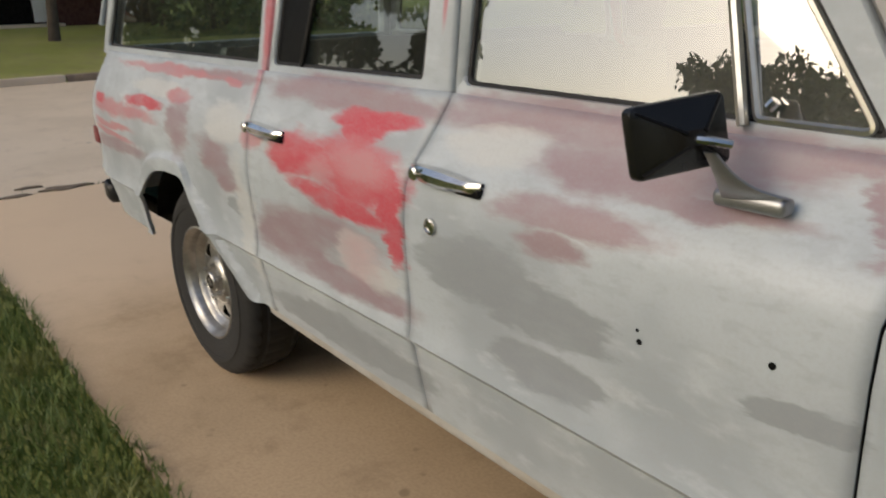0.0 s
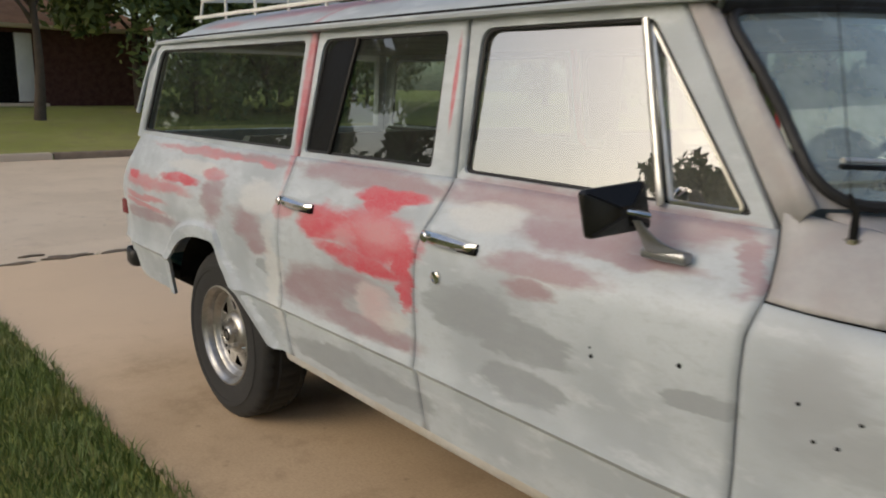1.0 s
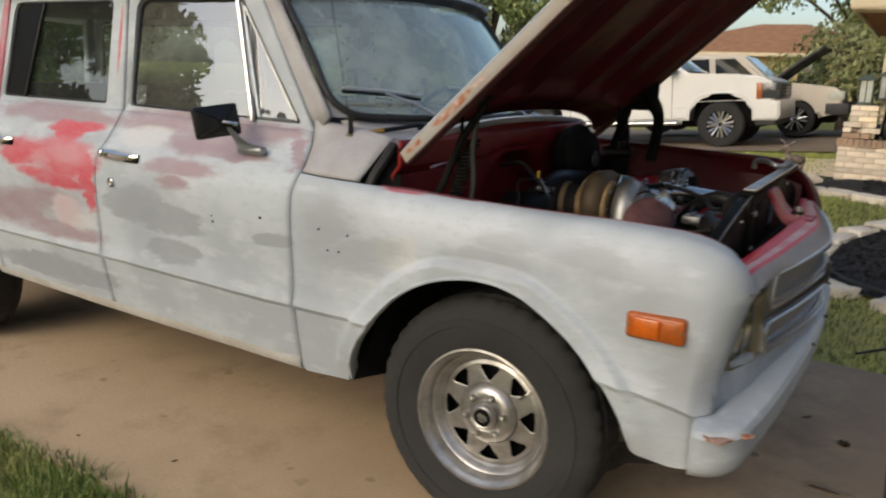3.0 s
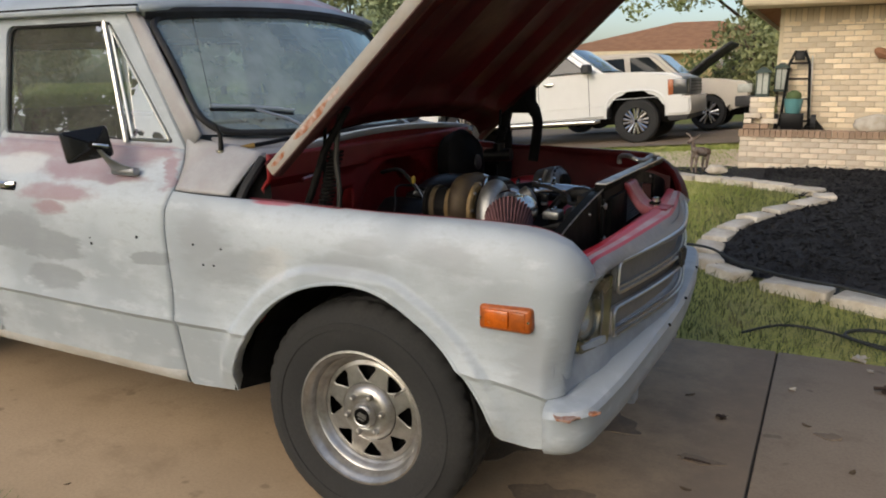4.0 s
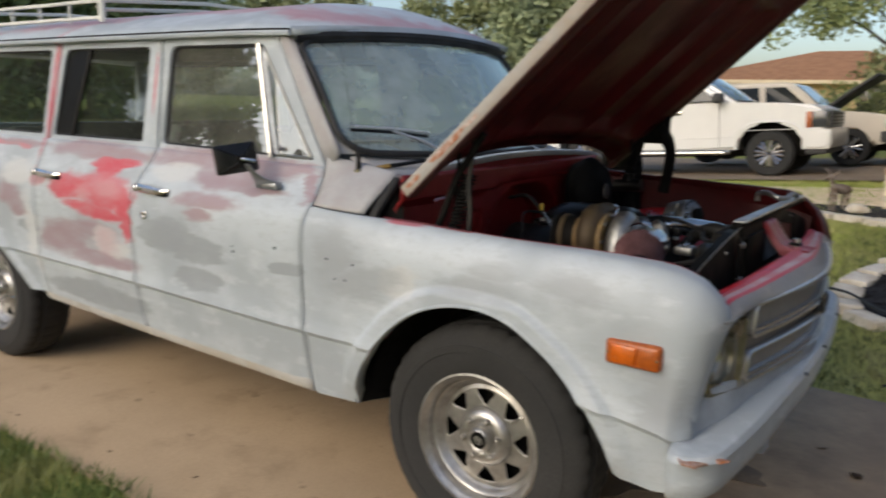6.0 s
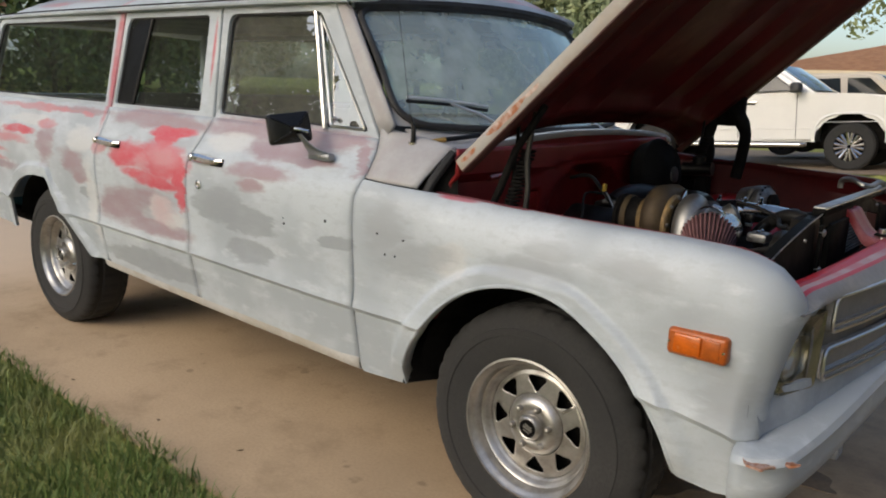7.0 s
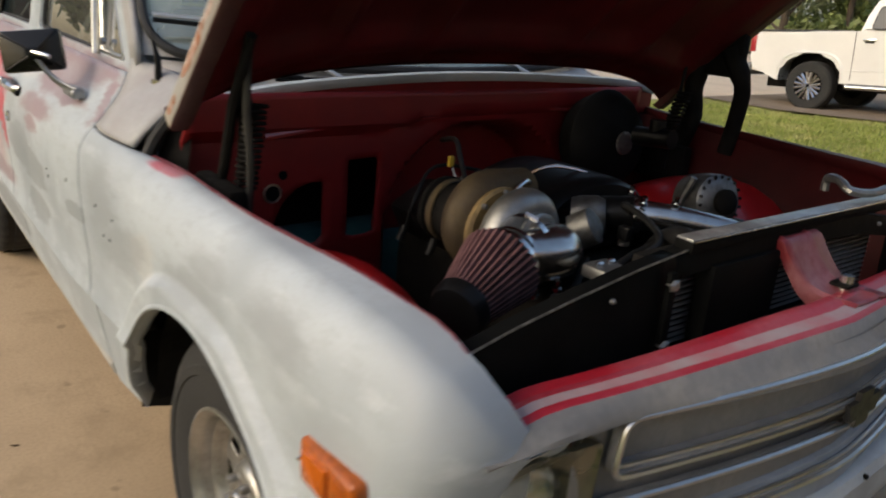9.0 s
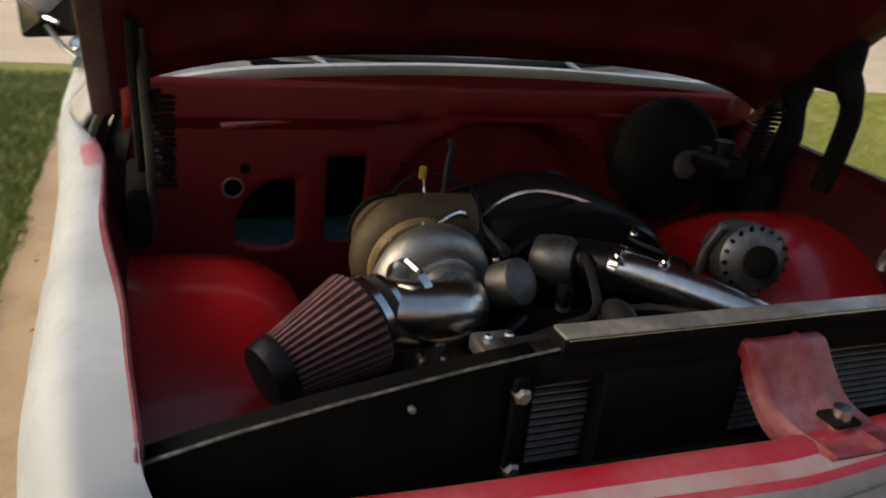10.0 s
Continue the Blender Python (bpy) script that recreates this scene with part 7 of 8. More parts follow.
def into(ob, owner):
    ob.matrix_parent_inverse = owner.matrix_world.inverted()
    return ob


hw = into(part("wall", boxed((WALL_X + 0.006, WALL_Y + 0.008, 0.1), (11, 15, 2.46), 0), MORTAR, house), house)


def mesh_of(name, bm, m):
    me = bpy.data.meshes.new(name)
    bm.to_mesh(me)
    bm.free()
    me.materials.append(m)
    return me


BRICKS = {}
for key, m in (("buff", BRICK), ("white", WHITE_BRICK), ("brown", LEDGE)):
    BRICKS[key] = [mesh_of("brick", boxed((0, 0, 0), size, 0.004, seg=1), m) for size in ((0.196, 0.09, 0.057), (0.093, 0.09, 0.057), (0.057, 0.09, 0.196))]


def lay(owner, kind, which, x, y, z, turn=0.0):
    ob = new("brick", BRICKS[kind][which])
    ob.parent = owner
    ob.matrix_parent_inverse = owner.matrix_world.inverted()
    ob.matrix_basis = pose(x, y + random.uniform(-0.003, 0.002), z, 0, 0, turn)
    return ob


# hip roof, eave board, soffit
rx0, ry0 = WALL_X - 0.45, WALL_Y - 0.55
bm = bmesh.new()
a, b, c, d = [bm.verts.new(p) for p in ((rx0, ry0, 2.47), (12, ry0, 2.47), (12, 15.5, 2.47), (rx0, 15.5, 2.47))]
e, f = bm.verts.new((rx0 + 3.4, 11.8, 3.85)), bm.verts.new((12, 11.8, 3.85))
for q in ((a, b, f, e), (a, e, d), (d, e, f, c)):
    bm.faces.new(q)
hr = into(part("roof", bm, SHINGLE, house, smooth=False), house)
solid(hr, 0.05)
rows_of = bmesh.new()
for k in range(7):
    t = k / 12
    y, z = ry0 + (11.8 - ry0) * t, 2.48 + 1.38 * t
    box(rows_of, (rx0 + 3.4 * t, y - 0.012, z), (7.0, y + 0.32, z + 0.014), 0)
into(part("shingle_course", rows_of, SHINGLE, hr), hr)["kind"] = "stuff"
into(part("eave_board", boxed((rx0 - 0.02, ry0 - 0.02, 2.36), (12, ry0, 2.46), 0.004), CREAM, house, "cream eave board"), house)
into(part("eave_board", boxed((rx0 - 0.02, ry0, 2.36), (rx0, 15, 2.46), 0.004), CREAM, house), house)
into(part("soffit", boxed((rx0, ry0, 2.345), (12, WALL_Y, 2.36), 0), CREAM, house), house)
into(part("corner_board", boxed((WALL_X - 0.05, WALL_Y + 0.01, 1.3), (WALL_X + 0.0, WALL_Y + 0.1, 2.345), 0.004), CREAM, house), house)

# planter wall and stepped pier
PX, PY = 0.26, 7.72
planter = thing("planter_wall", "low whitewashed brick planter wall with a brown brick ledge", "planter", (PX, PY, BASE))
core = into(part("wall_core", boxed((PX + 0.006, PY + 0.01, 0.12), (6.5, WALL_Y, 0.76), 0), MORTAR, planter), planter)
pier = thing("brick_pier", "stepped brick pier beside the planter", "pier", (PX + 0.12, PY + 0.3, 0.8))
into(part("pier_core", boxed((PX + 0.08, PY + 0.22, 0.75), (PX + 0.34, PY + 0.56, 1.22), 0), MORTAR, pier), pier)

# lanterns, hand truck, pot, boulder
BLACK_IRON = surface("weathered_green_metal", (0.10, 0.13, 0.11), 0.6, 0.3, scale=9)
PANE = surface("frosted_lantern_pane", (0.50, 0.52, 0.46), 0.35, scale=8)
lan = thing("lantern", "green metal lantern with frosted panes on brick", "lantern", (PX + 0.20, PY + 0.32, 1.225), "lanterns on the pier")
part("base", boxed((-0.085, -0.085, 0), (0.085, 0.085, 0.03), 0.006), BLACK_IRON, lan)
for sx in (-1, 1):
    for sy in (-1, 1):
        part("post", boxed((sx * 0.072 - 0.008, sy * 0.072 - 0.008, 0.03), (sx * 0.072 + 0.008, sy * 0.072 + 0.008, 0.30), 0.002), BLACK_IRON, lan)
for k in range(4):
    part("pane", boxed((-0.065, 0.066, 0.035), (0.065, 0.07, 0.295), 0, Matrix.Rotation(math.pi / 2 * k, 4, "Z")), PANE, lan)
    part("bar", boxed((-0.006, 0.071, 0.035), (0.006, 0.078, 0.295), 0, Matrix.Rotation(math.pi / 2 * k, 4, "Z")), BLACK_IRON, lan)
cap = bmesh.new()
bmesh.ops.create_cone(cap, cap_ends=True, segments=4, radius1=0.155, radius2=0.03, depth=0.07, matrix=Matrix.Translation((0, 0, 0.335)) @ Matrix.Rotation(math.pi / 4, 4, "Z"))
part("cap", cap, BLACK_IRON, lan, smooth=False)
copy_thing(lan, pose(PX + 0.40, PY + 0.62, 1.28))

dol = thing("hand_truck", "black steel hand truck leaning on the brick wall", "hand truck", (0.86, 8.1, 0.80))
dm = Matrix.Rotation(radians(-12), 4, "X")
for s in (-1, 1):
    part("upright", rod([dm @ Vector((s * 0.17, 0, 0.05)), dm @ Vector((s * 0.12, 0, 0.85)), dm @ Vector((s * 0.05, 0, 1.02))], 0.018, 8), BLACK, dol)
    part("wheel", turned([(-0.03, 0.05), (-0.03, 0.10), (0.03, 0.10), (0.03, 0.05)], (s * 0.22, 0.05, 0.10), (1, 0, 0), 20), RUBBER, dol)
for z, w in ((0.12, 0.17), (0.40, 0.15), (0.66, 0.135), (0.86, 0.12)):
    part("rung", rod([dm @ Vector((-w, 0, z)), dm @ Vector((w, 0, z))], 0.012, 8), BLACK, dol)
part("handle_plate", boxed((-0.06, -0.012, 0.90), (0.06, 0.012, 1.02), 0.006, dm), BLACK, dol)
part("toe_plate", boxed((-0.18, -0.22, 0.0), (0.18, 0.0, 0.012), 0.003), BLACK, dol)
pot = thing("plant_pot", "turquoise pot holding a small round cactus", "plant pot", (0.84, 7.98, 1.02))
part("pot", turned([(0, 0.08), (0.02, 0.09), (0.16, 0.11), (0.18, 0.115), (0.18, 0.10), (0.15, 0.09)], (0, 0, 0), (0, 0, 1), 24), surface("turquoise_glaze", (0.13, 0.33, 0.34), 0.35), pot)
bm = bmesh.new()
rows = []
for q in np.linspace(0, math.pi, 9):
    rows.append([((0.085 * math.sin(q) + 0.004) * (1 + 0.06 * (j % 2)) * math.cos(a), (0.085 * math.sin(q) + 0.004) * (1 + 0.06 * (j % 2)) * math.sin(a), 0.21 - 0.075 * math.cos(q)) for j, a in ((j, 2 * math.pi * j / 24) for j in range(24))])
grid(bm, rows, True)
part("cactus", bm, surface("cactus_green", (0.10, 0.14, 0.05), 0.8), pot)
part("pot_stand", boxed((-0.13, -0.10, -0.22), (0.13, 0.10, 0.0), 0.008), BLACK, pot)


def boulder(name, place, size, m, label, cat, seed):
    bm = bmesh.new()
    bmesh.ops.create_icosphere(bm, subdivisions=3, radius=1)
    for v in bm.verts:
        v.co *= 1 + 0.22 * noise.noise(v.co * 1.7 + Vector((seed, 0, 0)))
        v.co = Vector((v.co.x * size[0], v.co.y * size[1], v.co.z * size[2]))
    ob = part(name, bm, m)
    ob.location = place
    return tagged(ob, label, cat)


boulder("garden_rock", (1.75, 7.9, 0.90), (0.24, 0.15, 0.12), STONE, "grey boulder resting on the planter ledge", "rock", 3)
boulder("garden_rock", (0.05, 7.35, ground_z(0.05, 7.3) + 0.05), (0.13, 0.1, 0.07), STONE, "small pale rock beside the mulch", "rock", 8)
tagged(part("garden_pole", rod([(1.03, 8.39, 0.79), (1.0, 8.425, 1.74)], 0.010, 8), WHITE_PAINT), "thin white pole leaning on the brick wall", "pole")
bm = bmesh.new()
slab(bm, [Vector(p) for p in ((-0.13, 0.0), (0.14, 0.0), (0.02, 0.15), (-0.03, 0.15))], lambda u, v, d: (1.08 + u, 8.22 + d, 0.80 + v), 0.10)
tagged(part("door_wedge", bm, BLACK), "dark plastic wedge standing on the ledge", "wedge")
bm = bmesh.new()
tube(bm, spline([(1.70, 8.40, 1.80), (1.76, 8.385, 1.76), (1.84, 8.385, 1.73), (1.93, 8.40, 1.74)], 5), [0.02, 0.03, 0.04, 0.05, 0.055, 0.06, 0.065, 0.065, 0.06, 0.055, 0.05, 0.045, 0.04, 0.03, 0.02, 0.015][:len(spline([(1.70, 8.40, 1.80), (1.76, 8.385, 1.76), (1.84, 8.385, 1.73), (1.93, 8.40, 1.74)], 5))], 8)
tagged(part("wall_ornament", bm, surface("terracotta_clay", (0.30, 0.15, 0.08), 0.85, scale=9)), "brown clay ornament hung on the brick wall", "wall ornament")

# small garden figure of a deer: one plain shape
bm = bmesh.new()
tube(bm, [(-0.16, 0, 0.30), (0.0, 0, 0.32), (0.14, 0, 0.33)], [0.06, 0.075, 0.06], 10)
for x, y in ((-0.12, -0.04), (-0.12, 0.04), (0.11, -0.04), (0.11, 0.04)):
    tube(bm, [(x, y, 0.28), (x + 0.02, y, 0.12), (x, y, 0.0)], [0.03, 0.018, 0.016], 8)
tube(bm, [(0.13, 0, 0.34), (0.18, 0, 0.45), (0.20, 0, 0.50)], [0.045, 0.03, 0.03], 8)
tube(bm, [(0.18, 0, 0.50), (0.27, 0, 0.47)], [0.035, 0.018], 8)
for s in (-1, 1):
    tube(bm, [(0.18, s * 0.02, 0.52), (0.16, s * 0.09, 0.57), (0.18, s * 0.14, 0.60)], [0.014, 0.012, 0.006], 6)
ob = part("deer_ornament", bm, surface("weathered_figure", (0.12, 0.075, 0.05), 0.8, scale=14, second=(0.36, 0.31, 0.27)))
ob.matrix_world = pose(-0.17, 7.45, ground_z(-0.17, 7.45), 0, 0, 235) @ Matrix.Scale(0.85, 4)
tagged(ob, "small weathered deer figure standing on the mulch", "garden ornament")
tagged(part("front_walk", skin([[(x, y, ground_z(x, y) + 0.004) for x in (-1.7, -1.2, -0.8, -0.4, 0.0, 0.35)] for y in (7.75, 8.4, 9.4, 9.9)]), STREET), "pale concrete path before the house", "path", kind="structure")
tagged(part("neighbour_drive", skin([[(x, y, ground_z(x, y) + 0.006) for x in np.linspace(-7.3, 4.5, 9)] for y in (11.3, 13.0, 15.0, 19.0)]), CONCRETE_GREY), "grey concrete drive of the neighbouring house", "driveway", kind="structure")


# ---- parked cars ----
CAR_WHITE = surface("white_car_paint", (0.74, 0.735, 0.71), 0.28, scale=2, spread=0.06, relief=0.0, coat=0.5)
CAR_TAN = surface("pale_beige_car_paint", (0.55, 0.50, 0.42), 0.3, scale=2, spread=0.08, relief=0.0, coat=0.5)
CAR_GLASS = surface("dark_car_glass", (0.02, 0.025, 0.028), 0.05, relief=0.0)
GREY_PLASTIC = surface("dark_grey_plastic", (0.045, 0.045, 0.047), 0.6)


def car_wheel(owner, x, y, s, r, spokes=6):
    w = part("car_wheel", turned([(-0.13, 0.24), (-0.135, r - 0.04), (-0.11, r - 0.006), (-0.05, r), (0.05, r), (0.11, r - 0.006), (0.135, r - 0.04), (0.128, 0.255)], (x, y - s * 0.13, r), (0, s, 0), 40, False), TYRE, owner)
    part("car_rim", turned([(0.128, 0.256), (0.12, 0.25), (0.06, 0.235), (0.02, 0.22), (0.02, 0.02)], (x, y - s * 0.13, r), (0, s, 0), 40, False), DARK, w)
    for k in range(spokes):
        bm = bmesh.new()
        for d in (-0.09, 0.09):
            a = 2 * math.pi * k / spokes + d
            tube(bm, [(x + 0.03 * math.cos(a), y - s * 0.02, r + 0.03 * math.sin(a)), (x + 0.245 * math.cos(a + d), y - s * 0.012, r + 0.245 * math.sin(a + d))], [0.020, 0.030], 6)
        part("spoke", bm, CHROME, w)
    return w


def body_slab(owner, name, outline, y0, y1, m, bevel=0.03, label=""):
    bm = bmesh.new()
    slab(bm, [Vector(p) for p in outline], lambda u, v, d: (u, y0 + d, v), y1 - y0)
    sharp = [e for e in bm.edges if abs((e.verts[0].co - e.verts[1].co).y) < 1e-5]
    if bevel:
        bmesh.ops.bevel(bm, geom=sharp, offset=bevel, segments=3, affect="EDGES")
    return part(name, bm, m, owner, label)


def arc(cx, r, base, n=14):
    return [(cx + r * math.cos(a), base + r * math.sin(a)) for a in np.linspace(math.pi, 0, n)]


# local: x ahead, near side at y = 0, front wheel at x = 0
def square_arch(cx, half, base, top, n=18):
    """A wheel arch with squared shoulders, from ahead to behind."""
    out = []
    for a in np.linspace(0, math.pi, n):
        c, q = math.cos(a), math.sin(a)
        k = (abs(c) ** 3.2 + abs(q) ** 3.2) ** (-1 / 3.2)
        out.append((cx + half * k * c, base + (top - base) * k * q))
    return out


def lean_in(ob, z0, rate, middle):
    """Cab sides lean in above the belt."""
    for v in ob.data.vertices:
        v.co.y += (middle - v.co.y) * min(0.35, max(0.0, v.co.z - z0) * rate)
    return ob


pk = thing("pickup_truck", "white crew-cab pickup with black spoked wheels, parked", "pickup", (0, 0, 0))
MID = 0.985
low = [(0.90, 0.56)] + square_arch(0.0, 0.56, 0.50, 0.99) + [(-3.08, 0.50)] + square_arch(-3.70, 0.56, 0.50, 0.99) + [(-4.28, 0.55), (-4.84, 0.66), (-4.87, 0.90), (-4.86, 1.34), (-2.98, 1.37), (-0.75, 1.385), (0.15, 1.34), (0.66, 1.28), (0.86, 1.20), (0.93, 1.05)]
body_slab(pk, "body", low, 0.0, 1.97, CAR_WHITE, 0.05)
cab = lean_in(body_slab(pk, "cab", [(-2.96, 1.34), (-2.90, 1.62), (-2.80, 1.86), (-2.62, 1.925), (-1.55, 1.935), (-1.36, 1.90), (-0.62, 1.37)], 0.03, 1.94, CAR_WHITE, 0.07), 1.36, 0.30, MID)
for name, o in (("rear_window", [(-2.76, 1.41), (-2.70, 1.76), (-2.05, 1.80), (-1.98, 1.41)]), ("front_window", [(-1.88, 1.41), (-1.90, 1.80), (-1.48, 1.80), (-0.98, 1.43)])):
    ring = rounded(o, 0.05, 4)
    win = lean_in(body_slab(pk, name, ring, 0.022, 0.06, CAR_GLASS, 0.0), 1.36, 0.30, MID)
    rim = lean_in(part("window_trim", rod([(p.x, 0.026, p.y) for p in ring + ring[:1]], 0.012, 6), GREY_PLASTIC, win), 1.36, 0.30, MID)
bm = bmesh.new()
screen_rows = []
for v in np.linspace(0.04, 0.97, 6):
    half = 0.80 - 0.13 * v
    screen_rows.append([(-0.63 - 0.72 * v + 0.10 * (1 - (u / half) ** 2) * (1 - 0.5 * v), MID + u, 1.385 + 0.515 * v + 0.012) for u in np.linspace(-half, half, 9)])
grid(bm, screen_rows)
part("windscreen", bm, surface("reflecting_windscreen", (0.10, 0.14, 0.14), 0.06, relief=0.0, gloss=0.9), pk, "windscreen mirroring the sky")
for x in (-0.90, -1.94, -2.97):
    body_slab(pk, "door_gap", [(x, 0.56), (x + 0.010, 0.56), (x + 0.002, 1.37), (x - 0.010, 1.37)], -0.003, 0.01, GREY_PLASTIC, 0)
part("body_crease", rod([(0.50, 0.0, 0.86), (-0.62, -0.002, 0.85)], 0.006, 5), CAR_WHITE, pk)
part("body_crease", rod([(-0.62, -0.002, 0.74), (-3.06, -0.002, 0.72)], 0.010, 6), CAR_WHITE, pk)
for x in (-1.82, -2.84):
    hd = part("door_handle", boxed((x, -0.035, 1.205), (x + 0.22, 0.0, 1.245), 0.012), CHROME, pk, "bright door handle")
    part("handle_cup", boxed((x + 0.03, -0.006, 1.175), (x + 0.18, 0.004, 1.215), 0.004), GREY_PLASTIC, hd)
for x in (0.0, -3.70):
    arch_pts = square_arch(x, 0.56, 0.50, 0.99)
    part("arch_trim", skin([[(a, -0.010, b), (x + (a - x) * 1.02, -0.018, 0.5 + (b - 0.5) * 1.02), (x + (a - x) * 1.10, 0.002, 0.5 + (b - 0.5) * 1.09)] for a, b in arch_pts]), CAR_WHITE, pk)
    part("arch_liner", skin([[(a, yy, b) for yy in (0.0, 0.34)] for a, b in arch_pts] ), DARK, pk)
    part("arch_back", boxed((x - 0.56, 0.33, 0.45), (x + 0.56, 0.345, 0.99), 0), DARK, pk)
    car_wheel(pk, x, 0.03, -1, 0.425, 8)
    car_wheel(pk, x, 1.94, 1, 0.425, 8)
part("side_step", rod([(-0.72, 0.02, 0.46), (-0.78, -0.07, 0.45), (-2.98, -0.07, 0.45), (-3.04, 0.02, 0.46)], 0.040, 10), CHROME, pk, "bright tubular side step")
body_slab(pk, "front_bumper", [(0.57, 0.50), (0.98, 0.50), (1.03, 0.58), (1.02, 0.84), (0.58, 0.85)], -0.015, 1.985, CAR_WHITE, 0.035)
part("chin", boxed((0.60, 0.05, 0.40), (0.96, 1.92, 0.52), 0.03), GREY_PLASTIC, pk)
part("headlamp", boxed((0.70, -0.010, 0.875), (0.965, 0.34, 1.165), 0.025), surface("smoked_headlamp", (0.06, 0.065, 0.07), 0.12, coat=0.5), pk, "smoked headlamp")
part("turn_lamp", boxed((0.615, -0.014, 0.875), (0.715, 0.16, 1.165), 0.015), surface("amber_corner_lamp", (0.42, 0.12, 0.04), 0.25), pk, "amber corner lamp")
gr = part("grille", boxed((0.86, 0.34, 0.86), (0.985, 1.63, 1.17), 0.03), surface("dull_grille_grey", (0.16, 0.16, 0.165), 0.35, 0.5), pk, "grey grille with bars")
for z in (0.93, 0.99, 1.05, 1.11):
    part("grille_bar", boxed((0.975, 0.36, z - 0.008), (0.995, 1.61, z + 0.008), 0.003), GREY_PLASTIC, gr)
mr = part("door_mirror", boxed((-0.98, -0.27, 1.38), (-0.80, -0.03, 1.56), 0.05, seg=3), GREY_PLASTIC, pk, "dark door mirror")
part("mirror_arm", rod([(-0.90, 0.05, 1.40), (-0.90, -0.06, 1.42)], 0.025, 8), GREY_PLASTIC, mr)
part("tail_lamp", boxed((-4.885, -0.012, 0.98), (-4.77, 0.18, 1.31), 0.02), surface("red_tail_lamp", (0.45, 0.02, 0.03), 0.25), pk, "red tail lamp")
part("tailgate_gap", boxed((-4.882, 0.20, 0.72), (-4.868, 1.77, 1.32), 0.004), CAR_WHITE, pk)
part("rear_bumper", boxed((-5.08, -0.005, 0.56), (-4.84, 1.975, 0.78), 0.05, seg=3), surface("grey_rear_bumper", (0.26, 0.26, 0.26), 0.4, 0.6), pk, "grey metal rear bumper")
part("bed_rail", boxed((-4.85, 0.02, 1.345), (-3.02, 0.13, 1.385), 0.012), GREY_PLASTIC, pk, "black bed rail cap")
part("bed_rail", boxed((-4.85, 1.84, 1.345), (-3.02, 1.95, 1.385), 0.012), GREY_PLASTIC, pk)
part("roof_lamp", boxed((-2.96, 0.75, 1.82), (-2.90, 1.22, 1.86), 0.01), GREY_PLASTIC, pk)
part("chassis", boxed((-4.7, 0.4, 0.36), (0.7, 1.5, 0.62), 0.02), DARK, pk)
pk.matrix_world = pose(-2.06, 12.2, 0.23, 0, -3.96, 0)

sv = thing("utility_car", "pale beige utility car with its bonnet raised, parked", "car", (0, 0, 0))
low = [(0.85, 0.48), (0.48, 0.48)] + arc(0.0, 0.44, 0.40)[::-1] + [(-0.46, 0.45), (-2.45, 0.45)] + arc(-2.9, 0.44, 0.40)[::-1] + [(-3.4, 0.5), (-3.9, 0.6), (-3.92, 1.15), (-0.6, 1.15), (0.2, 1.10), (0.72, 1.02), (0.86, 0.92)]
body_slab(sv, "body", low, 0.0, 1.85, CAR_TAN, 0.045)
body_slab(sv, "cab", [(-3.9, 1.12), (-3.8, 1.66), (-3.5, 1.76), (-1.35, 1.76), (-1.15, 1.70), (-0.52, 1.12)], 0.12, 1.73, CAR_TAN, 0.07)
for o in ([(-2.7, 1.20), (-2.66, 1.64), (-1.85, 1.66), (-1.80, 1.20)], [(-1.70, 1.20), (-1.74, 1.66), (-1.30, 1.66), (-0.80, 1.20)]):
    body_slab(sv, "side_window", o, 0.115, 0.14, CAR_GLASS, 0.012)
bm = bmesh.new()
slab(bm, [Vector(p) for p in ((-0.72, 0.0), (0.72, 0.0), (0.62, 0.72), (-0.62, 0.72))], lambda u, v, d: (-0.54 - v * 0.80 + d * 0.5, 0.925 + u, 1.16 + v * 0.72 + d * 0.6), 0.02)
part("windscreen", bm, CAR_GLASS, sv)
rows = [[(-0.55 + 1.2 * t * math.cos(radians(36)), y, 1.17 + 1.2 * t * math.sin(radians(36)) + 0.03 * math.sin(math.pi * t)) for y in np.linspace(0.12, 1.73, 7)] for t in np.linspace(0, 1, 7)]
solid(part("raised_bonnet", skin(rows), GREY_PLASTIC, sv, "raised dark bonnet"), 0.05)
part("front_bumper", boxed((0.55, -0.02, 0.48), (1.0, 1.87, 0.72), 0.04), GREY_PLASTIC, sv)
part("headlamp", boxed((0.60, -0.012, 0.78), (0.90, 0.4, 0.96), 0.02), PANE, sv)
for x in (0.0, -2.9):
    car_wheel(sv, x, 0.02, -1, 0.38)
    car_wheel(sv, x, 1.83, 1, 0.38)
    part("arch_liner", skin([[(x + 0.44 * math.cos(a), yy, 0.40 + 0.44 * math.sin(a)) for yy in (0.0, 0.3)] for a in np.linspace(-0.2, math.pi + 0.2, 15)]), DARK, sv)
part("chassis", boxed((-3.7, 0.4, 0.3), (0.7, 1.4, 0.55), 0.02), DARK, sv)
sv.matrix_world = pose(-1.15, 15.0, 0.33, 0, -2.5, 0)


# ---- trees and hedges ----
def leaf_material(name, dark, light):
    m, nt, b, co = blank(name)
    geo = nt.nodes.new("ShaderNodeNewGeometry")
    col = mix(nt, geo.outputs["Random Per Island"], dark, light)
    col = mix(nt, ramp(nt, noise_of(nt, co, 0.7), 0.4, 0.65, 0.0, 0.5), col, tuple(c * 0.55 for c in dark))
    nt.links.new(col, b.inputs["Base Color"])
    b.inputs["Roughness"].default_value = 0.55
    return m


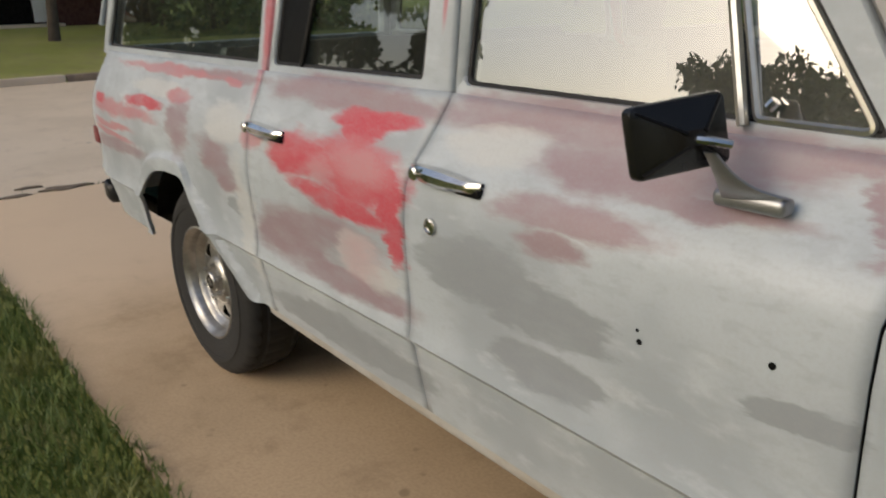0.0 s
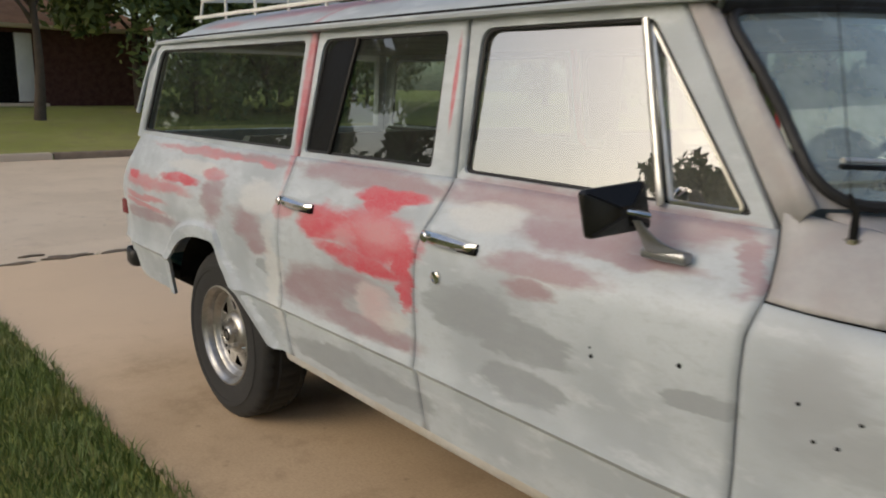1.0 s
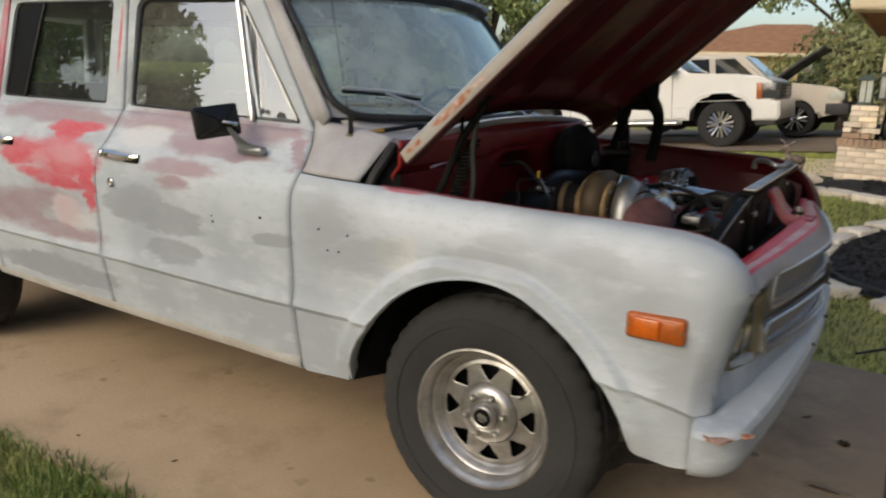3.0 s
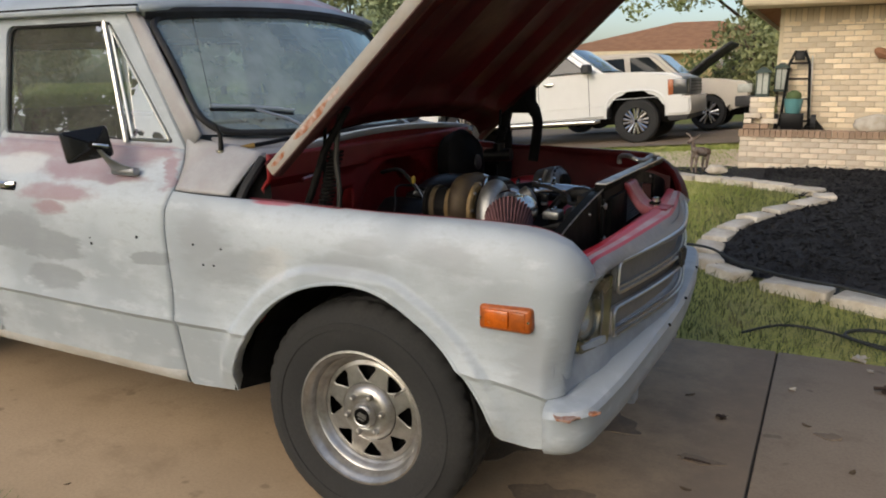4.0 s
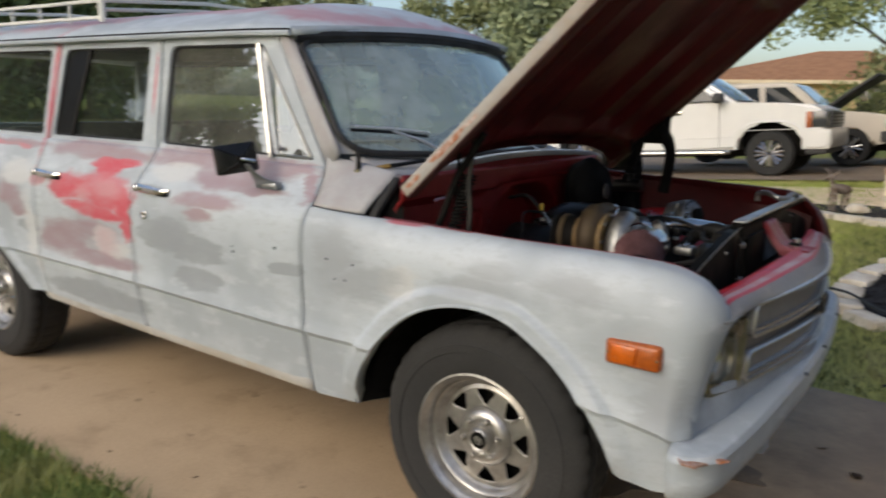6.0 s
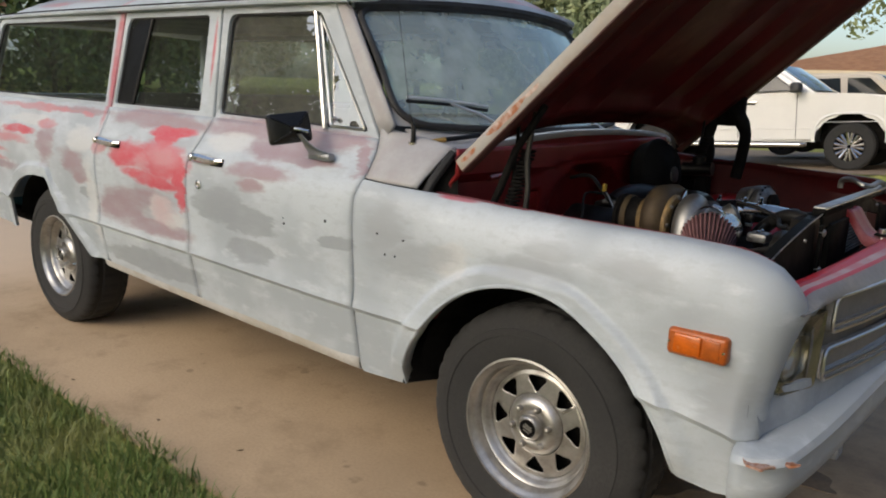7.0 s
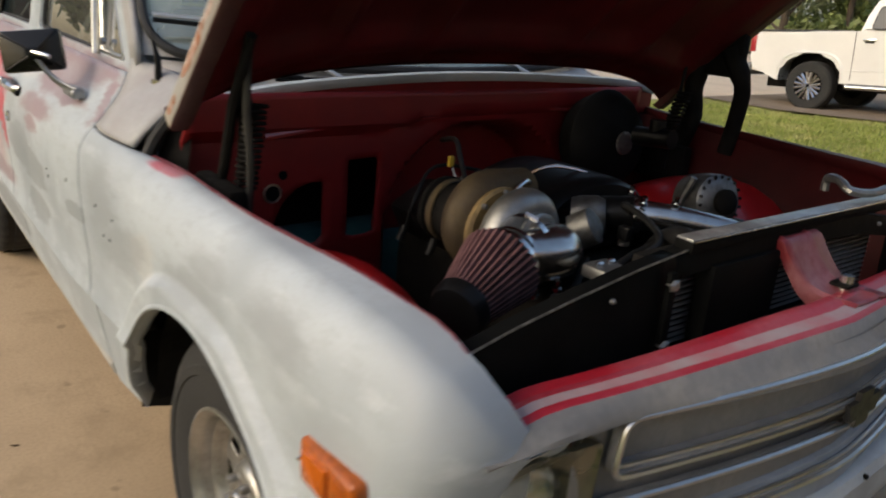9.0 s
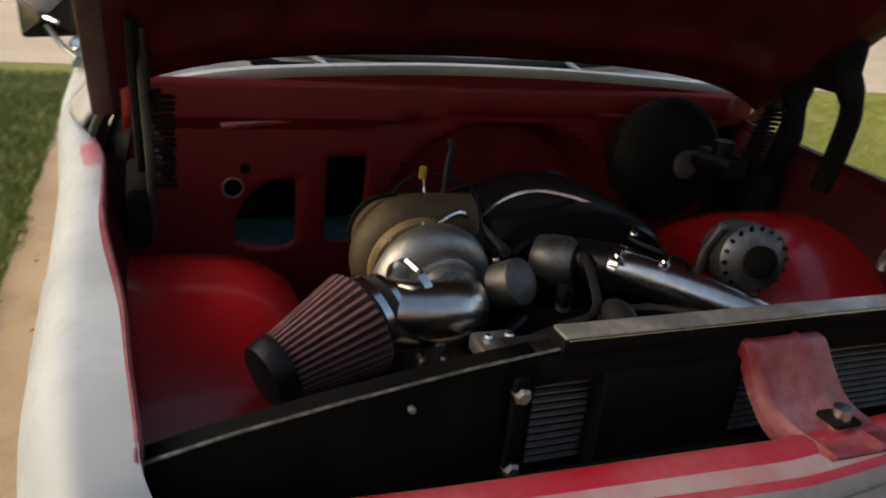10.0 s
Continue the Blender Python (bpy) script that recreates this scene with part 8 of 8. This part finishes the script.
LEAF_DARK = leaf_material("dark_hedge_leaf", (0.055, 0.095, 0.032), (0.15, 0.21, 0.075))
LEAF_HEDGE = leaf_material("hedge_leaf", (0.10, 0.145, 0.045), (0.29, 0.34, 0.115))
LEAF_OLIVE = leaf_material("olive_leaf", (0.19, 0.22, 0.095), (0.38, 0.40, 0.18))
# distant leaves, paled so that the haze sits in their colour
LEAF_FAR = leaf_material("hazy_green_leaf", (0.22, 0.27, 0.14), (0.40, 0.45, 0.24))
LEAF_LIGHT = leaf_material("light_leaf", (0.17, 0.22, 0.075), (0.36, 0.41, 0.16))
BARK = surface("rough_bark", (0.10, 0.075, 0.055), 0.95, scale=6, fine=30, relief=0.8, depth=0.02)


def foliage(clumps, count, size, seed):
    """Leaves scattered through ball-shaped clumps (x, y, z, r), thicker outside."""
    rng = np.random.default_rng(seed)
    c = np.array(clumps)
    pick = rng.choice(len(c), count, p=c[:, 3] ** 2 / (c[:, 3] ** 2).sum())
    d = rng.normal(size=(count, 3))
    d /= np.linalg.norm(d, axis=1)[:, None]
    p = c[pick, :3] + d * (c[pick, 3] * rng.uniform(0.45, 1.08, count))[:, None]
    u = rng.normal(size=(count, 3))
    u /= np.linalg.norm(u, axis=1)[:, None]
    w = np.cross(u, rng.normal(size=(count, 3)))
    w /= np.linalg.norm(w, axis=1)[:, None]
    s = size * rng.uniform(0.6, 1.4, count)[:, None]
    v = np.stack([p - u * s, p + w * s * 0.45, p + u * s, p - w * s * 0.45], 1).reshape(-1, 3)
    me = bpy.data.meshes.new("crown")
    me.from_pydata(v.tolist(), [], (np.arange(count)[:, None] * 4 + [[0, 1, 2, 3]]).tolist())
    return me


def tree(label, x, y, tall, spread, m, leaves, size, seed, trunk=0.16, low=0.35, base=None):
    rnd = random.Random(seed)
    t = thing("tree", label, "tree", (x, y, ground_z(x, y) if base is None else base))
    limbs = bmesh.new()
    stem = [(0, 0, -0.1), (0.1 * rnd.uniform(-1, 1), 0.1 * rnd.uniform(-1, 1), tall * 0.3), (0.3 * rnd.uniform(-1, 1), 0.3 * rnd.uniform(-1, 1), tall * 0.8)]
    tube(limbs, spline(stem, 5), [trunk * (1 - 0.8 * k / 10) for k in range(11)], 10)
    clumps = []
    for k in range(13):
        a, h = rnd.uniform(0, 2 * math.pi), rnd.uniform(low, 0.95)
        r = spread * rnd.uniform(0.35, 0.95) * math.sin(math.pi * min(0.97, (h - low) / (1.05 - low) * 0.8 + 0.2)) ** 0.7
        end = (r * math.cos(a), r * math.sin(a), tall * h)
        tube(limbs, spline([(0, 0, tall * h * 0.6), (end[0] * 0.5, end[1] * 0.5, tall * h * 0.85), end], 3), [trunk * 0.35 * (1 - 0.12 * q) for q in range(7)], 6)
        clumps.append((*end, spread * rnd.uniform(0.22, 0.42)))
        for q in range(3):
            clumps.append((end[0] + spread * rnd.uniform(-0.4, 0.4), end[1] + spread * rnd.uniform(-0.4, 0.4), end[2] + spread * rnd.uniform(-0.3, 0.3), spread * rnd.uniform(0.12, 0.25)))
    part("trunk", limbs, BARK, t)
    me = foliage(clumps, leaves, size, seed)
    me.materials.append(m)
    crown = new("crown", me)
    crown.parent = t
    return t


def bush(label, spots, m, leaves, size, seed, name="hedge"):
    clumps = []
    rnd = random.Random(seed)
    for x, y, z, r in spots:
        clumps.append((x, y, z, r))
        for k in range(9):
            clumps.append((x + r * rnd.uniform(-0.9, 0.9), y + r * rnd.uniform(-0.9, 0.9), max(0.2, z + r * rnd.uniform(-0.9, 0.9)), r * rnd.uniform(0.25, 0.5)))
    x0, y0 = spots[0][0], spots[0][1]
    t = thing(name, label, name, (x0, y0, ground_z(x0, y0)))
    me = foliage([(x - x0, y - y0, z, r) for x, y, z, r in clumps], leaves, size, seed)
    me.materials.append(m)
    crown = new("crown", me)
    crown.parent = t
    stems = bmesh.new()
    for x, y, z, r in spots:
        tube(stems, [(x - x0, y - y0, -0.1), (x - x0 + 0.1, y - y0, z)], [0.09, 0.04], 7)
        for k in range(4):
            a = rnd.uniform(0, 6.28)
            tube(stems, [(x - x0, y - y0, z * 0.4), (x - x0 + r * 0.6 * math.cos(a), y - y0 + r * 0.6 * math.sin(a), z + 0.3 * r)], [0.05, 0.02], 6)
    part("stem", stems, BARK, t)
    return t


bush("tall dense dark green hedge beside the far lawn", [(-25.0, 8.6, 2.2, 2.2), (-25.5, 11.5, 2.6, 2.6), (-26.0, 14.5, 3.0, 2.8), (-26, 9.5, 4.6, 2.2), (-26, 13, 5.6, 2.6), (-27, 17, 4.0, 3.2)], LEAF_HEDGE, 26000, 0.16, 21)
tree("large dark green tree over the brick house", -27.0, 7.5, 8.5, 3.6, LEAF_HEDGE, 16000, 0.18, 22, 0.22, 0.45)
tree("shade tree on the far lawn", -24.0, 3.55, 7.5, 3.0, LEAF_HEDGE, 12000, 0.17, 23, 0.17, 0.5)
tree("tall tree beyond the street", -33.0, -3.0, 9.0, 4.0, LEAF_DARK, 12000, 0.2, 26, 0.25, 0.3)
tree("tree with thin pale green leaves and gaps of sky", -0.6, 19.5, 6.6, 2.9, LEAF_LIGHT, 13000, 0.085, 31, 0.16, 0.28)
tree("tree with thin pale green leaves beside the house", 2.2, 21.0, 7.0, 3.2, LEAF_LIGHT, 13000, 0.09, 32, 0.18, 0.3)
bush("dark green shrub behind the lanterns", [(0.2, 16.0, 1.2, 1.0), (-0.2, 17.2, 1.6, 1.1)], LEAF_OLIVE, 5000, 0.07, 33, "shrub")
tree("rounded dark green tree behind the parked cars", -11.5, 24.9, 5.4, 1.9, LEAF_HEDGE, 8000, 0.12, 42, 0.18, 0.12)
tree("dense dark green tree far behind the truck", -13.3, 24.2, 6.3, 2.2, LEAF_FAR, 9000, 0.13, 41, 0.2, 0.15)
for k, (x, y, h, r, m) in enumerate(((-19.5, 29.0, 6.2, 2.9, LEAF_OLIVE), (-24.0, 31.0, 5.8, 3.0, LEAF_OLIVE), (-28.5, 30.0, 6.4, 3.2, LEAF_OLIVE), (-33.0, 28.0, 6.6, 3.2, LEAF_OLIVE), (-38.0, 24.0, 7.0, 3.5, LEAF_FAR), (-36.0, 18.0, 7.5, 3.6, LEAF_FAR), (7.5, 27.0, 7.5, 3.2, LEAF_LIGHT))):
    tree("olive green tree in the distance", x, y, h, r, m, 8000, 0.16, 50 + k, 0.18, 0.18)


# ---- houses further off ----
def plain_house(name, label, lo, hi, eave, ridge, wall_m, along="x", openings=()):
    t = thing(name, label, "house", ((lo[0] + hi[0]) / 2, (lo[1] + hi[1]) / 2, lo[2]))
    into(part("wall", boxed(lo, (hi[0], hi[1], eave), 0), wall_m, t), t)
    o = 0.5
    x0, x1, y0, y1 = lo[0] - o, hi[0] + o, lo[1] - o, hi[1] + o
    bm = bmesh.new()
    v = [bm.verts.new(p) for p in ((x0, y0, eave), (x1, y0, eave), (x1, y1, eave), (x0, y1, eave))]
    k = min(x1 - x0, y1 - y0) / 2
    if along == "x":
        e, f = bm.verts.new((x0 + k, (y0 + y1) / 2, ridge)), bm.verts.new((x1 - k, (y0 + y1) / 2, ridge))
        fs = ((v[0], v[1], f, e), (v[1], v[2], f), (v[2], v[3], e, f), (v[3], v[0], e))
    else:
        e, f = bm.verts.new(((x0 + x1) / 2, y0 + k, ridge)), bm.verts.new(((x0 + x1) / 2, y1 - k, ridge))
        fs = ((v[0], v[1], e), (v[1], v[2], f, e), (v[2], v[3], f), (v[3], v[0], e, f))
    for q in fs:
        bm.faces.new(q)
    solid(into(part("roof", bm, SHINGLE, t, smooth=False), t), 0.12)
    into(part("eave_board", boxed((x0, y0, eave - 0.14), (x1, y1, eave), 0.01), CREAM, t), t)
    for kind, a, b, m in openings:
        into(part(kind, boxed(a, b, 0.01), m, t), t)
    return t


TAN_WALL = surface("tan_siding", (0.52, 0.40, 0.22), 0.8, scale=2, spread=0.15)
RED_BRICK = surface("dark_red_brick_wall", (0.13, 0.055, 0.042), 0.85, scale=5, spread=0.4, fine=25, relief=0.4)
WHITE_TRIM = surface("white_trim_paint", (0.75, 0.74, 0.70), 0.5, scale=3, spread=0.1)
plain_house("far_house", "tan house with a brown hipped roof behind the parked cars", (-9.2, 29.0, 0.3), (0.6, 37.0, 0), 2.5, 3.8, TAN_WALL, "x", (("window", (-3.0, 28.93, 1.3), (-2.0, 29.02, 2.3), CAR_GLASS), ("window", (-6.5, 28.93, 1.3), (-5.5, 29.02, 2.3), CAR_GLASS)))
plain_house("brick_cottage", "dark red brick house across the street with white door trim", (-38.0, -8.0, 0.7), (-30.0, 9.0, 0), 3.5, 5.8, RED_BRICK, "y", (("porch_dark", (-30.02, 2.6, 0.8), (-29.9, 4.4, 3.2), DARK), ("door_trim", (-30.05, 4.42, 0.9), (-29.85, 4.95, 3.2), WHITE_TRIM), ("step", (-30.0, 2.2, 0.7), (-29.2, 5.2, 0.85), STREET), ("window", (-30.02, -1.5, 1.6), (-29.95, 0.2, 2.9), CAR_GLASS)))
tree("broad dark tree beyond the side lawn", -30.8, -16.3, 13.6, 5.6, LEAF_DARK, 9000, 0.26, 71, 0.25, 0.2)
tree("tall dark tree across the street", -30.3, -23.7, 11.5, 4.3, LEAF_DARK, 11000, 0.27, 73, 0.25, 0.03)
tree("broad dark tree beside the street", -36.4, -13.6, 14.0, 4.6, LEAF_DARK, 9000, 0.28, 72, 0.25, 0.2)
for k, (x, y, h) in enumerate(((-6.6, -19.0, 5.9), (-9.6, -20.5, 5.6), (-12.6, -22.5, 5.8))):
    tree("dense dark tree across the side lawn", x, y, h, 2.3, LEAF_DARK, 7000, 0.15, 81 + k, 0.18, 0.12)
tree("leafy tree beyond the side lawn", 9.0, -12.0, 7.5, 3.4, LEAF_DARK, 9000, 0.15, 74, 0.2, 0.25)
# unseen tree, added tall to take sky light off the truck's front
tree("unseen leafy tree added to cut the sky ahead", 17.0, -4.0, 11.0, 4.6, LEAF_OLIVE, 8000, 0.15, 75, 0.2, 0.25)
# unseen house, set close and high to dim the truck's front faces
plain_house("added_front_house", "unseen buff house added to close the drive and cut front light", (5.6, -5.0, 0.0), (13.0, 7.2, 0), 3.1, 6.2, TAN_WALL, "y", (("garage_door", (5.54, -2.2, 0.0), (5.62, 2.2, 2.3), WHITE_TRIM),))

# ---- bricks laid last ----
z = 0.82
row = 0
while z < 2.12:
    x = WALL_X + (0.0 if row % 2 else -0.1025)
    while x < 2.32:
        if x < WALL_X:
            lay(hw, "buff", 1, WALL_X, WALL_Y, z)
        else:
            lay(hw, "buff", 0, x, WALL_Y, z)
        x += 0.206
    z += 0.068
    row += 1
x = WALL_X
while x < 2.35:
    lay(hw, "buff", 2, x, WALL_Y, 2.135)
    x += 0.068
for row in range(6):
    x = PX + (0.0 if row % 2 else -0.1025)
    z = 0.345 + 0.068 * row
    while x < 2.3:
        if x < PX:
            lay(core, "white", 1, PX, PY, z)
        else:
            lay(core, "white", 0, x, PY, z)
        x += 0.206
x = PX - 0.02
while x < 2.4:
    ob = lay(core, "brown", 2, x, PY - 0.02, 0.764)
    ob.matrix_basis = pose(x, PY - 0.02, 0.822, -90, 0, 0)
    x += 0.063
for row in range(6):
    for k in range(2):
        lay(pier, "buff" if k else "white", 1 if (row + k) % 2 else 0, PX + 0.07 + (0.10 if (row % 2 and k) else 0.206 * k * (row % 2 == 0)), PY + 0.21, 0.83 + 0.066 * row)

for row in range(3):
    for k in range(2 - row // 2):
        lay(pier, "white" if row else "brown", 1 if (row + k) % 2 else 0, PX + 0.02 + 0.206 * k, PY + 0.10, 0.83 + 0.066 * row)
